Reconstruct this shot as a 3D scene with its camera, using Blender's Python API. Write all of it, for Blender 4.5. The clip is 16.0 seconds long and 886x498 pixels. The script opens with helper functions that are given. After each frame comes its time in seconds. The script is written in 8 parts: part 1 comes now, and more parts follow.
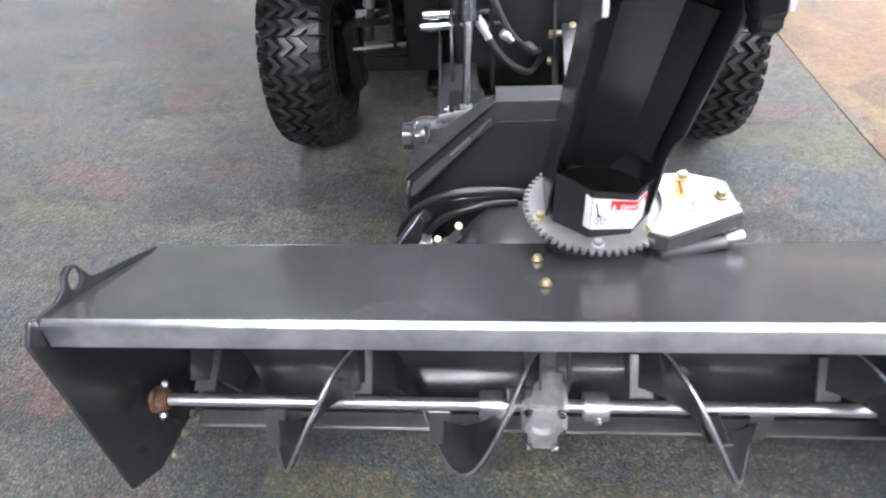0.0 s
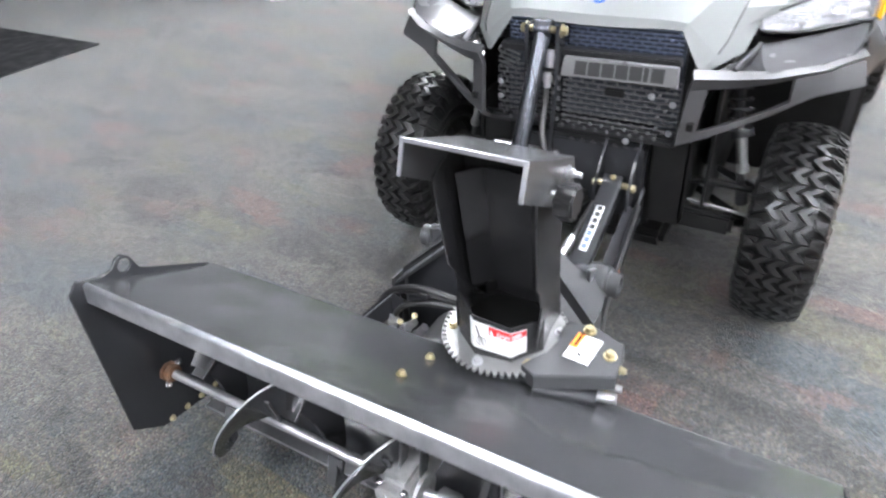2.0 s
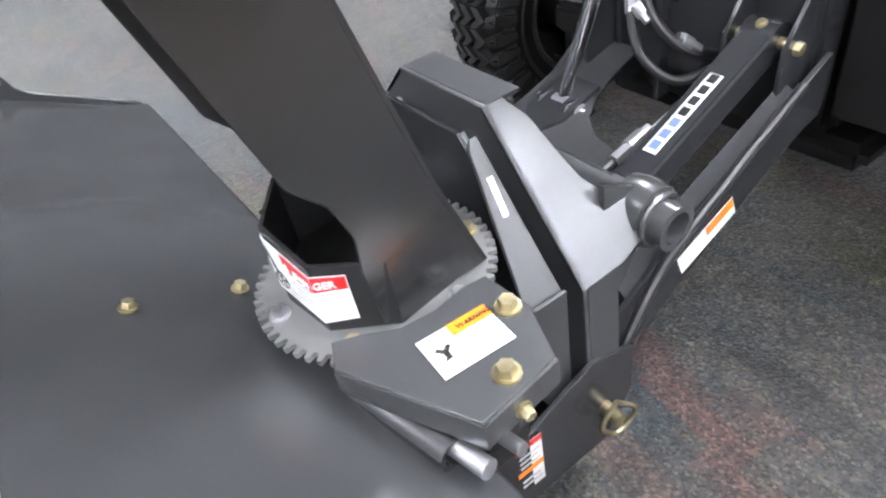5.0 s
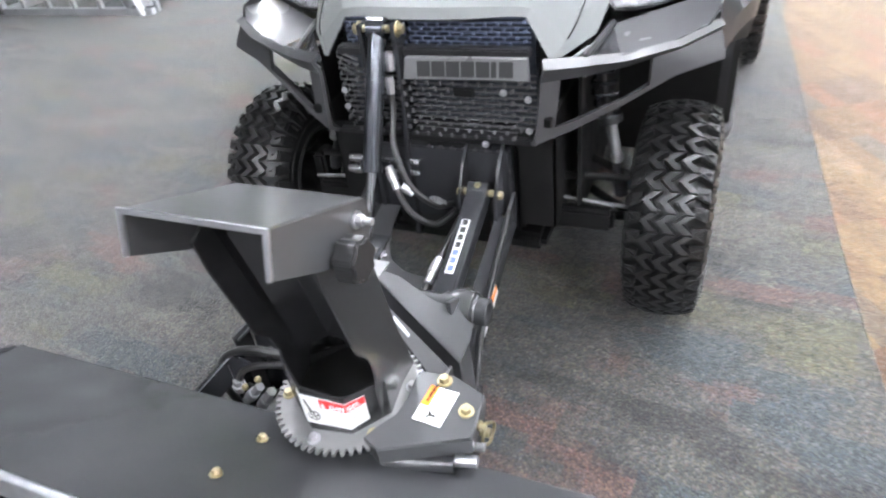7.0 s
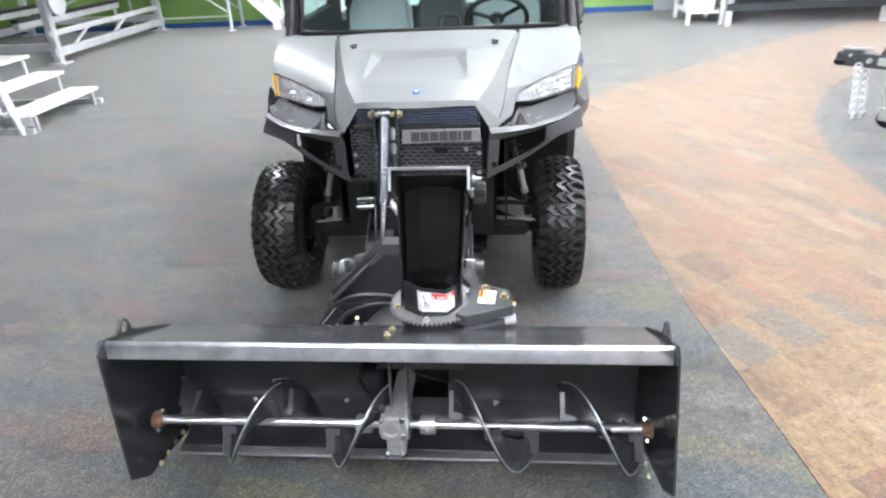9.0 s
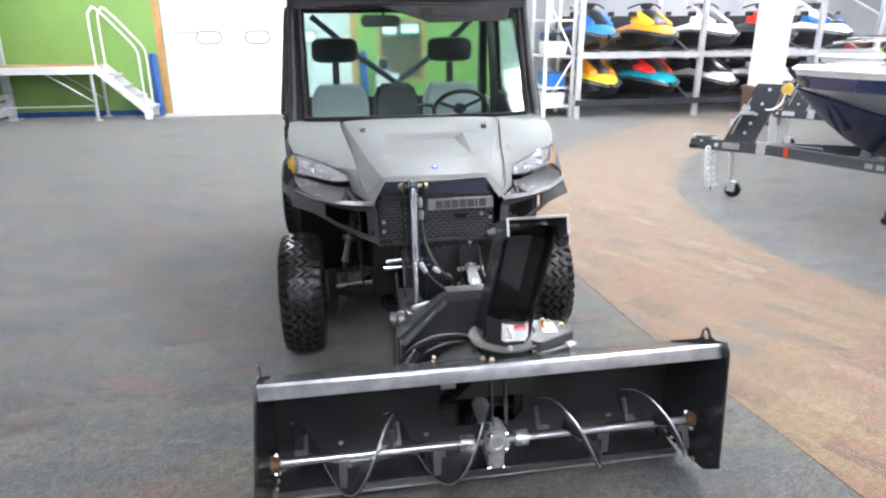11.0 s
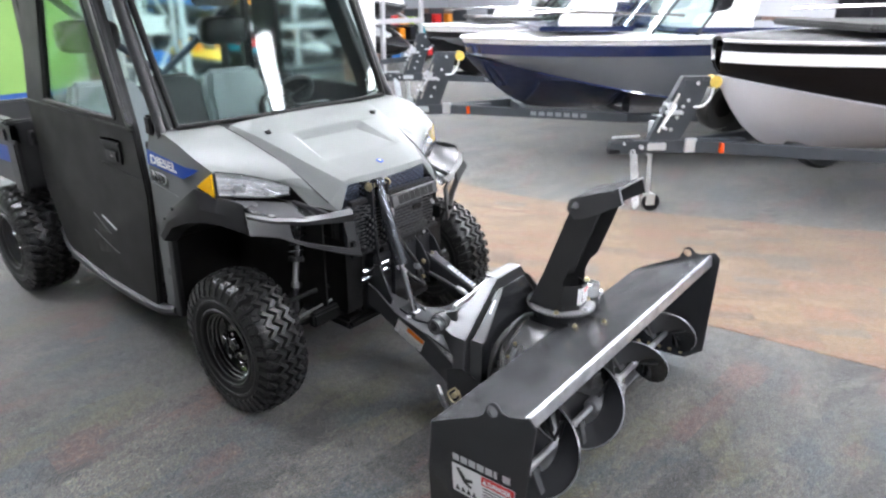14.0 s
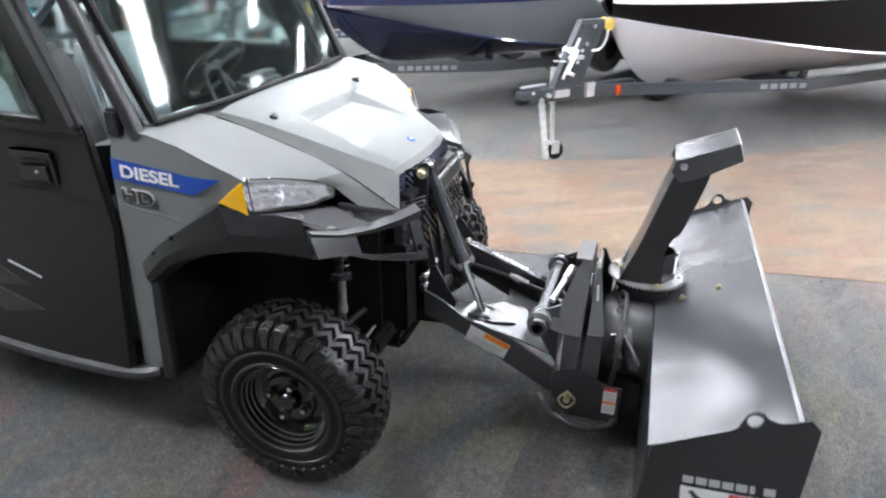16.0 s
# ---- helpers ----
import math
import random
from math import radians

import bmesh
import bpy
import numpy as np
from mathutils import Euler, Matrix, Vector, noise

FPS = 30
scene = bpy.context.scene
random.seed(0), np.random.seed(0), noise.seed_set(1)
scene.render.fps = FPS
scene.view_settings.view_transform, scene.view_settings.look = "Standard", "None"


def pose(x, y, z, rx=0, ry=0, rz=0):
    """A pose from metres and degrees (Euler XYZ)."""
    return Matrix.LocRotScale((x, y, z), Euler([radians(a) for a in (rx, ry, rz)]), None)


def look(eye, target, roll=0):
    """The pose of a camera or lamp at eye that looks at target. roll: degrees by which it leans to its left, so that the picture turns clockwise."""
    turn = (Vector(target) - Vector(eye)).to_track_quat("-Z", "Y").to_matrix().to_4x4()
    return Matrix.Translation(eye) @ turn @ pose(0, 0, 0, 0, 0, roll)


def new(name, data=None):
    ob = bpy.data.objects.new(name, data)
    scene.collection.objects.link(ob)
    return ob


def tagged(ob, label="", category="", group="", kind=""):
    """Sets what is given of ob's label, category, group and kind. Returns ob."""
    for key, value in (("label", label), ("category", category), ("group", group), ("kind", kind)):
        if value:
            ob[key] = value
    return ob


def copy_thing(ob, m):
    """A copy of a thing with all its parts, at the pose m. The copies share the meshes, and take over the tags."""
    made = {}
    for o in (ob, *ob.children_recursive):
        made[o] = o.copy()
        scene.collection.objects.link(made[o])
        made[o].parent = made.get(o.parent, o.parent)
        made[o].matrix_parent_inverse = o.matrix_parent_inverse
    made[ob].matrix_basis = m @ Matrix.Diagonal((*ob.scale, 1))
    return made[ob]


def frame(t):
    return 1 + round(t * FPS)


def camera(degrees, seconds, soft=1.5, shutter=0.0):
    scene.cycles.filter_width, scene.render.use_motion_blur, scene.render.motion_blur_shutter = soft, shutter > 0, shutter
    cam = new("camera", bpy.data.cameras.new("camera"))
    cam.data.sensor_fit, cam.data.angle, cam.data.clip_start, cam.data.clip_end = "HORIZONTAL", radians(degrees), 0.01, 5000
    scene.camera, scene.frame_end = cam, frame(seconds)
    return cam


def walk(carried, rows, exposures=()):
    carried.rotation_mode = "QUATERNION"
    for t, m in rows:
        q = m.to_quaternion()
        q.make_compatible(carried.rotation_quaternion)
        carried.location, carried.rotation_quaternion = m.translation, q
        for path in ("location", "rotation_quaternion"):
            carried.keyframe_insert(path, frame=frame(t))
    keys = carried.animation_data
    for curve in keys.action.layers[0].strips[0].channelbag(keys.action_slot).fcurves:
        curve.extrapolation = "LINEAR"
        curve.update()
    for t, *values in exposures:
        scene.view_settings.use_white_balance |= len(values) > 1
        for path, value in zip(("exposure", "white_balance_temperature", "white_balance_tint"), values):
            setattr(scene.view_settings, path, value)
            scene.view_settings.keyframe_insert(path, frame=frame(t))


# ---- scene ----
cam = camera(68.7, 16.0, soft=2.2, shutter=0.4)
PATH = [
    (0, (-0.062, -1.979, 1.419), (-0.232, -0.544, 0.036), -4.9),
    (0.5, (0.132, -2.032, 1.513), (-0.205, -0.605, 0.153), -4.9),
    (1, (0.296, -2.115, 1.574), (-0.18, -0.665, 0.281), -6.3),
    (1.5, (0.478, -2.156, 1.568), (-0.146, -0.69, 0.358), -5.3),
    (2, (0.623, -1.973, 1.562), (-0.252, -0.574, 0.431), -3.9),
    (2.5, (0.614, -1.78, 1.467), (-0.374, -0.492, 0.298), -4.6),
    (3, (0.573, -1.614, 1.407), (-0.457, -0.443, 0.155), -5.8),
    (3.5, (0.606, -1.446, 1.274), (-0.524, -0.448, -0.04), -5.6),
    (3.7, (0.628, -1.384, 1.21), (-0.574, -0.484, -0.111), -6.0),
    (5.8, (0.726, -1.137, 1.052), (-0.624, -0.406, -0.23), -12.4),
    (6, (0.73, -1.143, 1.088), (-0.582, -0.374, -0.211), -12.2),
    (6.5, (0.729, -1.311, 1.276), (-0.398, -0.151, 0.099), -11.7),
    (7, (0.726, -1.651, 1.505), (0.013, -0.193, 0.336), -7.9),
    (7.5, (0.739, -1.969, 1.572), (0.089, -0.385, 0.538), -6.0),
    (8, (0.651, -2.268, 1.662), (0.069, -0.609, 0.709), -4.0),
    (8.5, (0.527, -2.56, 1.684), (0.124, -0.834, 0.758), -5.3),
    (8.7, (0.469, -2.685, 1.699), (0.162, -0.937, 0.777), -4.2),
    (10.8, (-0.377, -3.262, 1.761), (-0.122, -1.397, 1.088), -1.8),
    (11, (-0.504, -3.261, 1.771), (-0.193, -1.401, 1.104), -0.3),
    (11.5, (-0.919, -3.202, 1.811), (-0.396, -1.386, 1.156), -0.3),
    (12, (-1.253, -3.074, 1.799), (-0.531, -1.341, 1.11), 2.3),
    (12.5, (-1.587, -2.891, 1.813), (-0.678, -1.251, 1.115), 1.3),
    (13, (-1.928, -2.69, 1.858), (-0.782, -1.205, 1.163), 0.8),
    (13.5, (-2.123, -2.459, 1.837), (-0.802, -1.122, 1.153), 2.5),
    (14, (-2.176, -2.144, 1.818), (-0.73, -0.98, 1.074), 0.4),
    (14.5, (-2.193, -1.814, 1.803), (-0.677, -0.829, 0.946), 1.9),
    (15, (-2.181, -1.505, 1.802), (-0.618, -0.685, 0.863), 3.5),
    (15.5, (-2.163, -1.181, 1.79), (-0.542, -0.47, 0.858), 3.3),
    (16, (-2.31, -0.866, 1.759), (-0.591, -0.32, 0.895), 0.2),
]
walk(cam, [(t, look(eye, target, roll)) for t, eye, target, roll in PATH],
     exposures=[(0, 0.58), (1.5, 0.63), (3.5, 0.58), (6, 0.46), (6.5, 0.56), (7, 0.5), (8.5, 0.54), (11, 0.18), (12.5, 0.24), (13.5, 0.3), (15, 0.38), (16, 0.45)])

# ---- light: a showroom under rows of fluorescent strips ----
world = bpy.data.worlds.new("world")
scene.world = world
world.use_nodes = True
world.node_tree.nodes["Background"].inputs[0].default_value = (0.9, 0.95, 1.0, 1)
world.node_tree.nodes["Background"].inputs[1].default_value = 0.12
STRIP_GLOW = 76.0


# ---- mesh helpers ----
def tidy(bm):
    bmesh.ops.recalc_face_normals(bm, faces=bm.faces[:])
    return bm


def bevel(bm, off, seg=2, angle=28):
    if off > 0:
        edges = [e for e in bm.edges if len(e.link_faces) == 2 and e.calc_face_angle(0) > radians(angle)]
        bmesh.ops.bevel(bm, geom=edges, offset=off, segments=seg, affect="EDGES", clamp_overlap=True)
    return bm


def box(x0, x1, y0, y1, z0, z1, b=0.0, seg=2):
    bm = bmesh.new()
    bmesh.ops.create_cube(bm, size=1)
    for v in bm.verts:
        v.co = Vector(((x0 + x1) / 2 + v.co.x * (x1 - x0), (y0 + y1) / 2 + v.co.y * (y1 - y0), (z0 + z1) / 2 + v.co.z * (z1 - z0)))
    return bevel(tidy(bm), b, seg)


def prism(pts, axis, a, b, bev=0.0, seg=2, holes=()):
    """A flat outline pushed from a to b along an axis. Holes: (u, v, radius) are cut through."""
    def at(p, h):
        return {"x": (h, p[0], p[1]), "y": (p[0], h, p[1]), "z": (p[0], p[1], h)}[axis]
    bm = bmesh.new()
    loops = [list(pts)] + [[(u + r * math.cos(k * math.tau / n), v + r * math.sin(k * math.tau / n)) for k in range(n)] for u, v, r in holes for n in (18,)]
    edges = []
    for loop in loops:
        vs = [bm.verts.new(at(p, a)) for p in loop]
        edges += [bm.edges.new((vs[i], vs[i - 1])) for i in range(len(vs))]
    if holes:
        bmesh.ops.triangle_fill(bm, edges=edges, use_beauty=True, use_dissolve=False)
    else:
        bmesh.ops.contextual_create(bm, geom=edges)
    faces = bm.faces[:]
    got = bmesh.ops.extrude_face_region(bm, geom=faces)
    step = Vector(at((0, 0), b)) - Vector(at((0, 0), a))
    bmesh.ops.translate(bm, verts=[g for g in got["geom"] if isinstance(g, bmesh.types.BMVert)], vec=step)
    return bevel(tidy(bm), bev, seg, 35)


def loft(loops, close=True, caps=True):
    """Skin over closed loops of equal count."""
    bm = bmesh.new()
    rings = [[bm.verts.new(p) for p in loop] for loop in loops]
    n = len(rings[0])
    for a, b in zip(rings, rings[1:]):
        for i in range(n if close else n - 1):
            j = (i + 1) % n
            bm.faces.new((a[i], a[j], b[j], b[i]))
    if caps and close:
        bm.faces.new(rings[0][::-1])
        bm.faces.new(rings[-1])
    return tidy(bm)


def frame_of(axis):
    z = Vector(axis).normalized()
    x = z.orthogonal().normalized()
    return x, z.cross(x), z


def cyl(p, q, r, n=20, r2=None, b=0.0):
    p, q = Vector(p), Vector(q)
    x, y, z = frame_of(q - p)
    r2 = r if r2 is None else r2
    ring = [(math.cos(k * math.tau / n), math.sin(k * math.tau / n)) for k in range(n)]
    return bevel(loft([[p + r * (c * x + s * y) for c, s in ring], [q + r2 * (c * x + s * y) for c, s in ring]]), b, 2, 50)


def lathe(profile, origin, axis, n=32, close=False):
    """Turn (radius, height) pairs round an axis."""
    o = Vector(origin)
    x, y, z = frame_of(axis)
    loops = [[o + h * z + r * (math.cos(k * math.tau / n) * x + math.sin(k * math.tau / n) * y) for k in range(n)] for r, h in profile]
    if close:
        loops.append(loops[0])
        bm = loft(loops, caps=False)
        bmesh.ops.remove_doubles(bm, verts=bm.verts[:], dist=1e-6)
        return tidy(bm)
    return loft(loops)


def smooth_line(pts, steps=6):
    pts = [Vector(p) for p in pts]
    if len(pts) < 3:
        return pts
    ext = [2 * pts[0] - pts[1]] + pts + [2 * pts[-1] - pts[-2]]
    out = []
    for a, b, c, d in zip(ext, ext[1:], ext[2:], ext[3:]):
        for k in range(steps):
            t = k / steps
            out.append(0.5 * ((2 * b) + (c - a) * t + (2 * a - 5 * b + 4 * c - d) * t * t + (3 * b - a - 3 * c + d) * t ** 3))
    return out + [pts[-1]]


def pipe(pts, r, n=10, steps=6, smooth=True):
    pts = smooth_line(pts, steps) if smooth else [Vector(p) for p in pts]
    loops, side = [], None
    for i, p in enumerate(pts):
        d = (pts[min(i + 1, len(pts) - 1)] - pts[max(i - 1, 0)]).normalized()
        side = frame_of(d)[0] if side is None else (side - d * side.dot(d)).normalized()
        up = d.cross(side)
        loops.append([p + r * (math.cos(k * math.tau / n) * side + math.sin(k * math.tau / n) * up) for k in range(n)])
    return loft(loops)


def sheet(rows, thick=0.0, bev=0.0):
    """A panel through rows of points, given a thickness."""
    bm = bmesh.new()
    vs = [[bm.verts.new(p) for p in row] for row in rows]
    for a, b in zip(vs, vs[1:]):
        for i in range(len(a) - 1):
            bm.faces.new((a[i], a[i + 1], b[i + 1], b[i]))
    bmesh.ops.recalc_face_normals(bm, faces=bm.faces[:])
    if thick:
        bmesh.ops.solidify(bm, geom=bm.faces[:], thickness=thick)
        bmesh.ops.recalc_face_normals(bm, faces=bm.faces[:])
    return bevel(bm, bev, 1, 40)


def join(*parts):
    out = bmesh.new()
    for bm in parts:
        vs = [out.verts.new(v.co) for v in bm.verts]
        bm.verts.index_update()
        for fc in bm.faces:
            try:
                out.faces.new([vs[v.index] for v in fc.verts])
            except ValueError:
                pass
        bm.free()
    return out


def moved(bm, m):
    bmesh.ops.transform(bm, matrix=m, verts=bm.verts[:])
    return bm


def flip(bm):
    """Mirror across the vehicle's middle plane."""
    for v in bm.verts:
        v.co.x = -v.co.x
    bmesh.ops.reverse_faces(bm, faces=bm.faces[:])
    return bm


def bolt(p, axis, r=0.011, h=0.009, washer=True):
    """A hexagon head, over a washer, in one skin."""
    o = Vector(p)
    x, y, z = frame_of(axis)

    def ring(rad, up, hexa):
        out = []
        for k in range(12):
            a = k * math.tau / 12
            q = rad * (0.866 / math.cos(a % (math.tau / 6) - math.tau / 12) if hexa else 1.0)
            out.append(o + z * up + q * (x * math.cos(a) + y * math.sin(a)))
        return out
    loops = [ring(r * 1.4, 0, False), ring(r * 1.4, 0.0028, False), ring(r * 1.02, 0.003, True)] if washer else [ring(r, 0, True)]
    return loft(loops + [ring(r, 0.003 + h * 0.8, True), ring(r * 0.85, 0.003 + h, True)])


def base_of(ob):
    at = Vector((0, 0, 0))
    while ob:
        at += ob.location
        ob = ob.parent
    return at


def finish(bm, name, mat, smooth=35):
    me = bpy.data.meshes.new(name)
    bm.to_mesh(me)
    bm.free()
    me.materials.append(mat)
    for p in me.polygons:
        p.use_smooth = True
    me.set_sharp_from_angle(angle=radians(smooth))
    return me


def thing(name, at, label, category, group="", kind=""):
    ob = new(name)
    ob.location = at
    ob.empty_display_size = 0.1
    return tagged(ob, label, category, group, kind)


def part(name, bm, mat, parent, label="", smooth=35):
    """One mesh under a thing or under a part, given in world places."""
    off = base_of(parent)
    bmesh.ops.translate(bm, verts=bm.verts[:], vec=-off)
    ob = new(name, finish(bm, name, mat, smooth))
    ob.parent = parent
    return tagged(ob, label)


def piece(name, mesh, parent, m=None, label=""):
    """A part on a shared mesh, at a pose in the parent's own frame."""
    ob = new(name, mesh)
    ob.parent = parent
    if m is not None:
        ob.matrix_basis = m
    return tagged(ob, label)


def solo(name, bm, mat, label, category, group="", kind="", smooth=35):
    """A thing of one mesh."""
    bm.verts.ensure_lookup_table()
    lo = Vector([min(v.co[i] for v in bm.verts) for i in range(3)])
    hi = Vector([max(v.co[i] for v in bm.verts) for i in range(3)])
    at = Vector(((lo.x + hi.x) / 2, (lo.y + hi.y) / 2, lo.z))
    bmesh.ops.translate(bm, verts=bm.verts[:], vec=-at)
    ob = new(name, finish(bm, name, mat, smooth))
    ob.location = at
    return tagged(ob, label, category, group, kind)


def lettering(name, body, size, mat, parent, m, align="LEFT", bold=0.0):
    """Raised letters from the built-in font, as a mesh, at a pose in the world."""
    cu = bpy.data.curves.new(name, "FONT")
    cu.body, cu.size, cu.extrude, cu.align_x, cu.offset = body, size, 0.0006, align, bold
    tmp = bpy.data.objects.new(name, cu)
    scene.collection.objects.link(tmp)
    me = bpy.data.meshes.new_from_object(tmp.evaluated_get(bpy.context.evaluated_depsgraph_get()))
    bpy.data.objects.remove(tmp)
    me.name = name
    me.materials.clear()
    me.materials.append(mat)
    ob = new(name, me)
    ob.parent = parent
    ob.matrix_basis = Matrix.Translation(-base_of(parent)) @ m
    return ob


def plane_pose(o, right, up):
    """A pose with local x along right and local y along up, for decals and letters."""
    r = Vector(right).normalized()
    u = Vector(up)
    u = (u - r * u.dot(r)).normalized()
    n = r.cross(u)
    m = Matrix((r, u, n)).transposed().to_4x4()
    m.translation = Vector(o)
    return m


def decal(pts, o, right, up, lift=0.0015, thick=0.0008):
    """A thin sticker with a flat outline in its own plane."""
    return moved(prism(pts, "z", lift, lift + thick), plane_pose(o, right, up))


def rect(u0, u1, v0, v1):
    return [(u0, v0), (u1, v0), (u1, v1), (u0, v1)]


def bars(rows, h, o, right, up, lift=0.003):
    """Unreadable writing as plain bars: (u0, u1, v) rows."""
    return join(*[decal(rect(u0, u1, v, v + h), o, right, up, lift) for u0, u1, v in rows])

# ---- materials ----
def material(name, colour, rough=0.5, metal=0.0, coat=0.0, **more):
    m = bpy.data.materials.new(name)
    m.use_nodes = True
    b = m.node_tree.nodes["Principled BSDF"]
    b.inputs["Base Color"].default_value = (*colour, 1)
    b.inputs["Roughness"].default_value = rough
    b.inputs["Metallic"].default_value = metal
    b.inputs["Coat Weight"].default_value = coat
    b.inputs["Coat Roughness"].default_value = 0.08
    for key, value in more.items():
        b.inputs[key.replace("_", " ")].default_value = value
    return m


def node(m, kind, **values):
    n = m.node_tree.nodes.new(kind)
    for key, value in values.items():
        if key in n.inputs:
            n.inputs[key].default_value = value
    return n


def link(m, a, out, b, inp):
    m.node_tree.links.new(a.outputs[out], b.inputs[inp])


def ramp(m, stops):
    n = m.node_tree.nodes.new("ShaderNodeValToRGB")
    e = n.color_ramp.elements
    while len(e) < len(stops):
        e.new(0.5)
    for el, (pos, col) in zip(e, stops):
        el.position, el.color = pos, (*col, 1)
    return n


def worn(m, colour_a, colour_b, scale=6.0, rough=(0.3, 0.5), grain=250.0, bump=0.05, detail=6.0, waves=0.0):
    """Two scales of variation: broad smears in colour and gloss, and fine grain in the relief."""
    b = m.node_tree.nodes["Principled BSDF"]
    co = node(m, "ShaderNodeTexCoord")
    n1 = node(m, "ShaderNodeTexNoise", Scale=scale, Detail=detail, Roughness=0.6)
    link(m, co, "Object", n1, "Vector")
    r = ramp(m, [(0.3, colour_a), (0.7, colour_b)])
    link(m, n1, "Fac", r, "Fac")
    link(m, r, "Color", b, "Base Color")
    mr = node(m, "ShaderNodeMapRange")
    mr.inputs[1].default_value, mr.inputs[2].default_value = 0.3, 0.7
    mr.inputs[3].default_value, mr.inputs[4].default_value = rough
    n3 = node(m, "ShaderNodeTexNoise", Scale=scale * 1.7, Detail=2.5, Roughness=0.5)
    link(m, co, "Object", n3, "Vector")
    link(m, n3, "Fac", mr, 0)
    link(m, mr, 0, b, "Roughness")
    if bump:
        n2 = node(m, "ShaderNodeTexNoise", Scale=grain, Detail=3.0)
        link(m, co, "Object", n2, "Vector")
        bp = node(m, "ShaderNodeBump", Strength=bump, Distance=0.002)
        link(m, n2, "Fac", bp, "Height")
        if waves:
            n4 = node(m, "ShaderNodeTexNoise", Scale=5.0, Detail=0.8)
            link(m, co, "Object", n4, "Vector")
            wv = node(m, "ShaderNodeBump", Strength=1.0, Distance=waves)
            link(m, n4, "Fac", wv, "Height")
            link(m, wv, "Normal", bp, "Normal")
        link(m, bp, "Normal", b, "Normal")
    return m


GREY_PAINT = worn(material("grey_paint", (0.3, 0.31, 0.3), 0.25, 0, 0.0, Specular_IOR_Level=0.1), (0.158, 0.166, 0.163), (0.168, 0.176, 0.173), 2.0, (0.27, 0.33), 600, 0.02)
BLACK_COAT = worn(material("black_powder_coat", (0.025, 0.025, 0.028), 0.35), (0.024, 0.0245, 0.027), (0.028, 0.029, 0.032), 4.0, (0.2, 0.265), 420, 0.06, 1.5)
SATIN_STEEL = worn(material("satin_black_sheet", (0.1, 0.1, 0.105), 0.25, 0.35), (0.072, 0.0735, 0.077), (0.08, 0.0815, 0.085), 1.2, (0.2, 0.265), 350, 0.03, 2.0)
TOP_SHEET = worn(material("mill_black_sheet", (0.1, 0.1, 0.105), 0.2, 0.3), (0.055, 0.0565, 0.06), (0.075, 0.0765, 0.08), 3.0, (0.16, 0.27), 350, 0.03, 3.0, waves=0.006)
DRUM_STEEL = worn(material("satin_drum_steel", (0.14, 0.14, 0.145), 0.35, 0.3), (0.13, 0.131, 0.134), (0.17, 0.171, 0.174), 3.0, (0.3, 0.4), 350, 0.03, 3.0)
CHEEK_STEEL = worn(material("glossy_cheek_steel", (0.1, 0.1, 0.105), 0.2, 0.5), (0.09, 0.0915, 0.095), (0.105, 0.1065, 0.11), 2.0, (0.19, 0.26), 350, 0.03, 2.0, waves=0.002)
LIFT_BLACK = worn(material("lift_black_coat", (0.04, 0.04, 0.043), 0.3), (0.04, 0.0405, 0.043), (0.05, 0.051, 0.054), 3.0, (0.27, 0.34), 400, 0.06, 2.0)
WORN_EDGE = worn(material("bare_steel_edge", (0.5, 0.51, 0.53), 0.3, 0.9), (0.36, 0.37, 0.4), (0.62, 0.63, 0.66), 14.0, (0.29, 0.4), 200, 0.08)
CHUTE_BLACK = worn(material("chute_black_paint", (0.012, 0.012, 0.013), 0.24), (0.019, 0.019, 0.02), (0.024, 0.024, 0.025), 4.0, (0.2, 0.265), 420, 0.05, 1.5)
RING_STEEL = worn(material("bare_ring_steel", (0.2, 0.2, 0.2), 0.35, 0.35), (0.17, 0.17, 0.172), (0.23, 0.23, 0.232), 9.0, (0.34, 0.42), 300, 0.06, 3.0)
CHROME = worn(material("bright_chrome", (0.8, 0.8, 0.82), 0.12, 1.0), (0.7, 0.7, 0.72), (0.85, 0.85, 0.87), 20.0, (0.08, 0.2), 300, 0.02)
ZINC = worn(material("yellow_zinc", (0.5, 0.42, 0.25), 0.35, 0.9), (0.36, 0.3, 0.17), (0.52, 0.46, 0.3), 40.0, (0.3, 0.42), 500, 0.05)
SHAFT = worn(material("scuffed_shaft", (0.5, 0.5, 0.52), 0.3, 0.9), (0.44, 0.44, 0.46), (0.56, 0.56, 0.58), 22.0, (0.29, 0.38), 200, 0.05)
CAST = worn(material("cast_gearbox", (0.45, 0.45, 0.45), 0.45, 0.7), (0.35, 0.35, 0.35), (0.55, 0.55, 0.55), 30.0, (0.35, 0.6), 180, 0.3)
RUST = worn(material("copper_bushing", (0.25, 0.12, 0.06), 0.6, 0.3), (0.07, 0.042, 0.026), (0.2, 0.105, 0.055), 40.0, (0.5, 0.8), 200, 0.2)
PLASTIC = worn(material("black_moulded_plastic", (0.02, 0.02, 0.021), 0.45, Specular_IOR_Level=0.35), (0.015, 0.015, 0.016), (0.019, 0.019, 0.02), 4.0, (0.3, 0.38), 900, 0.1, 2.0)
BUMPER = worn(material("charcoal_bumper_plastic", (0.045, 0.045, 0.047), 0.38, Specular_IOR_Level=0.42), (0.036, 0.036, 0.038), (0.045, 0.045, 0.047), 3.0, (0.3, 0.38), 700, 0.06, 1.5)
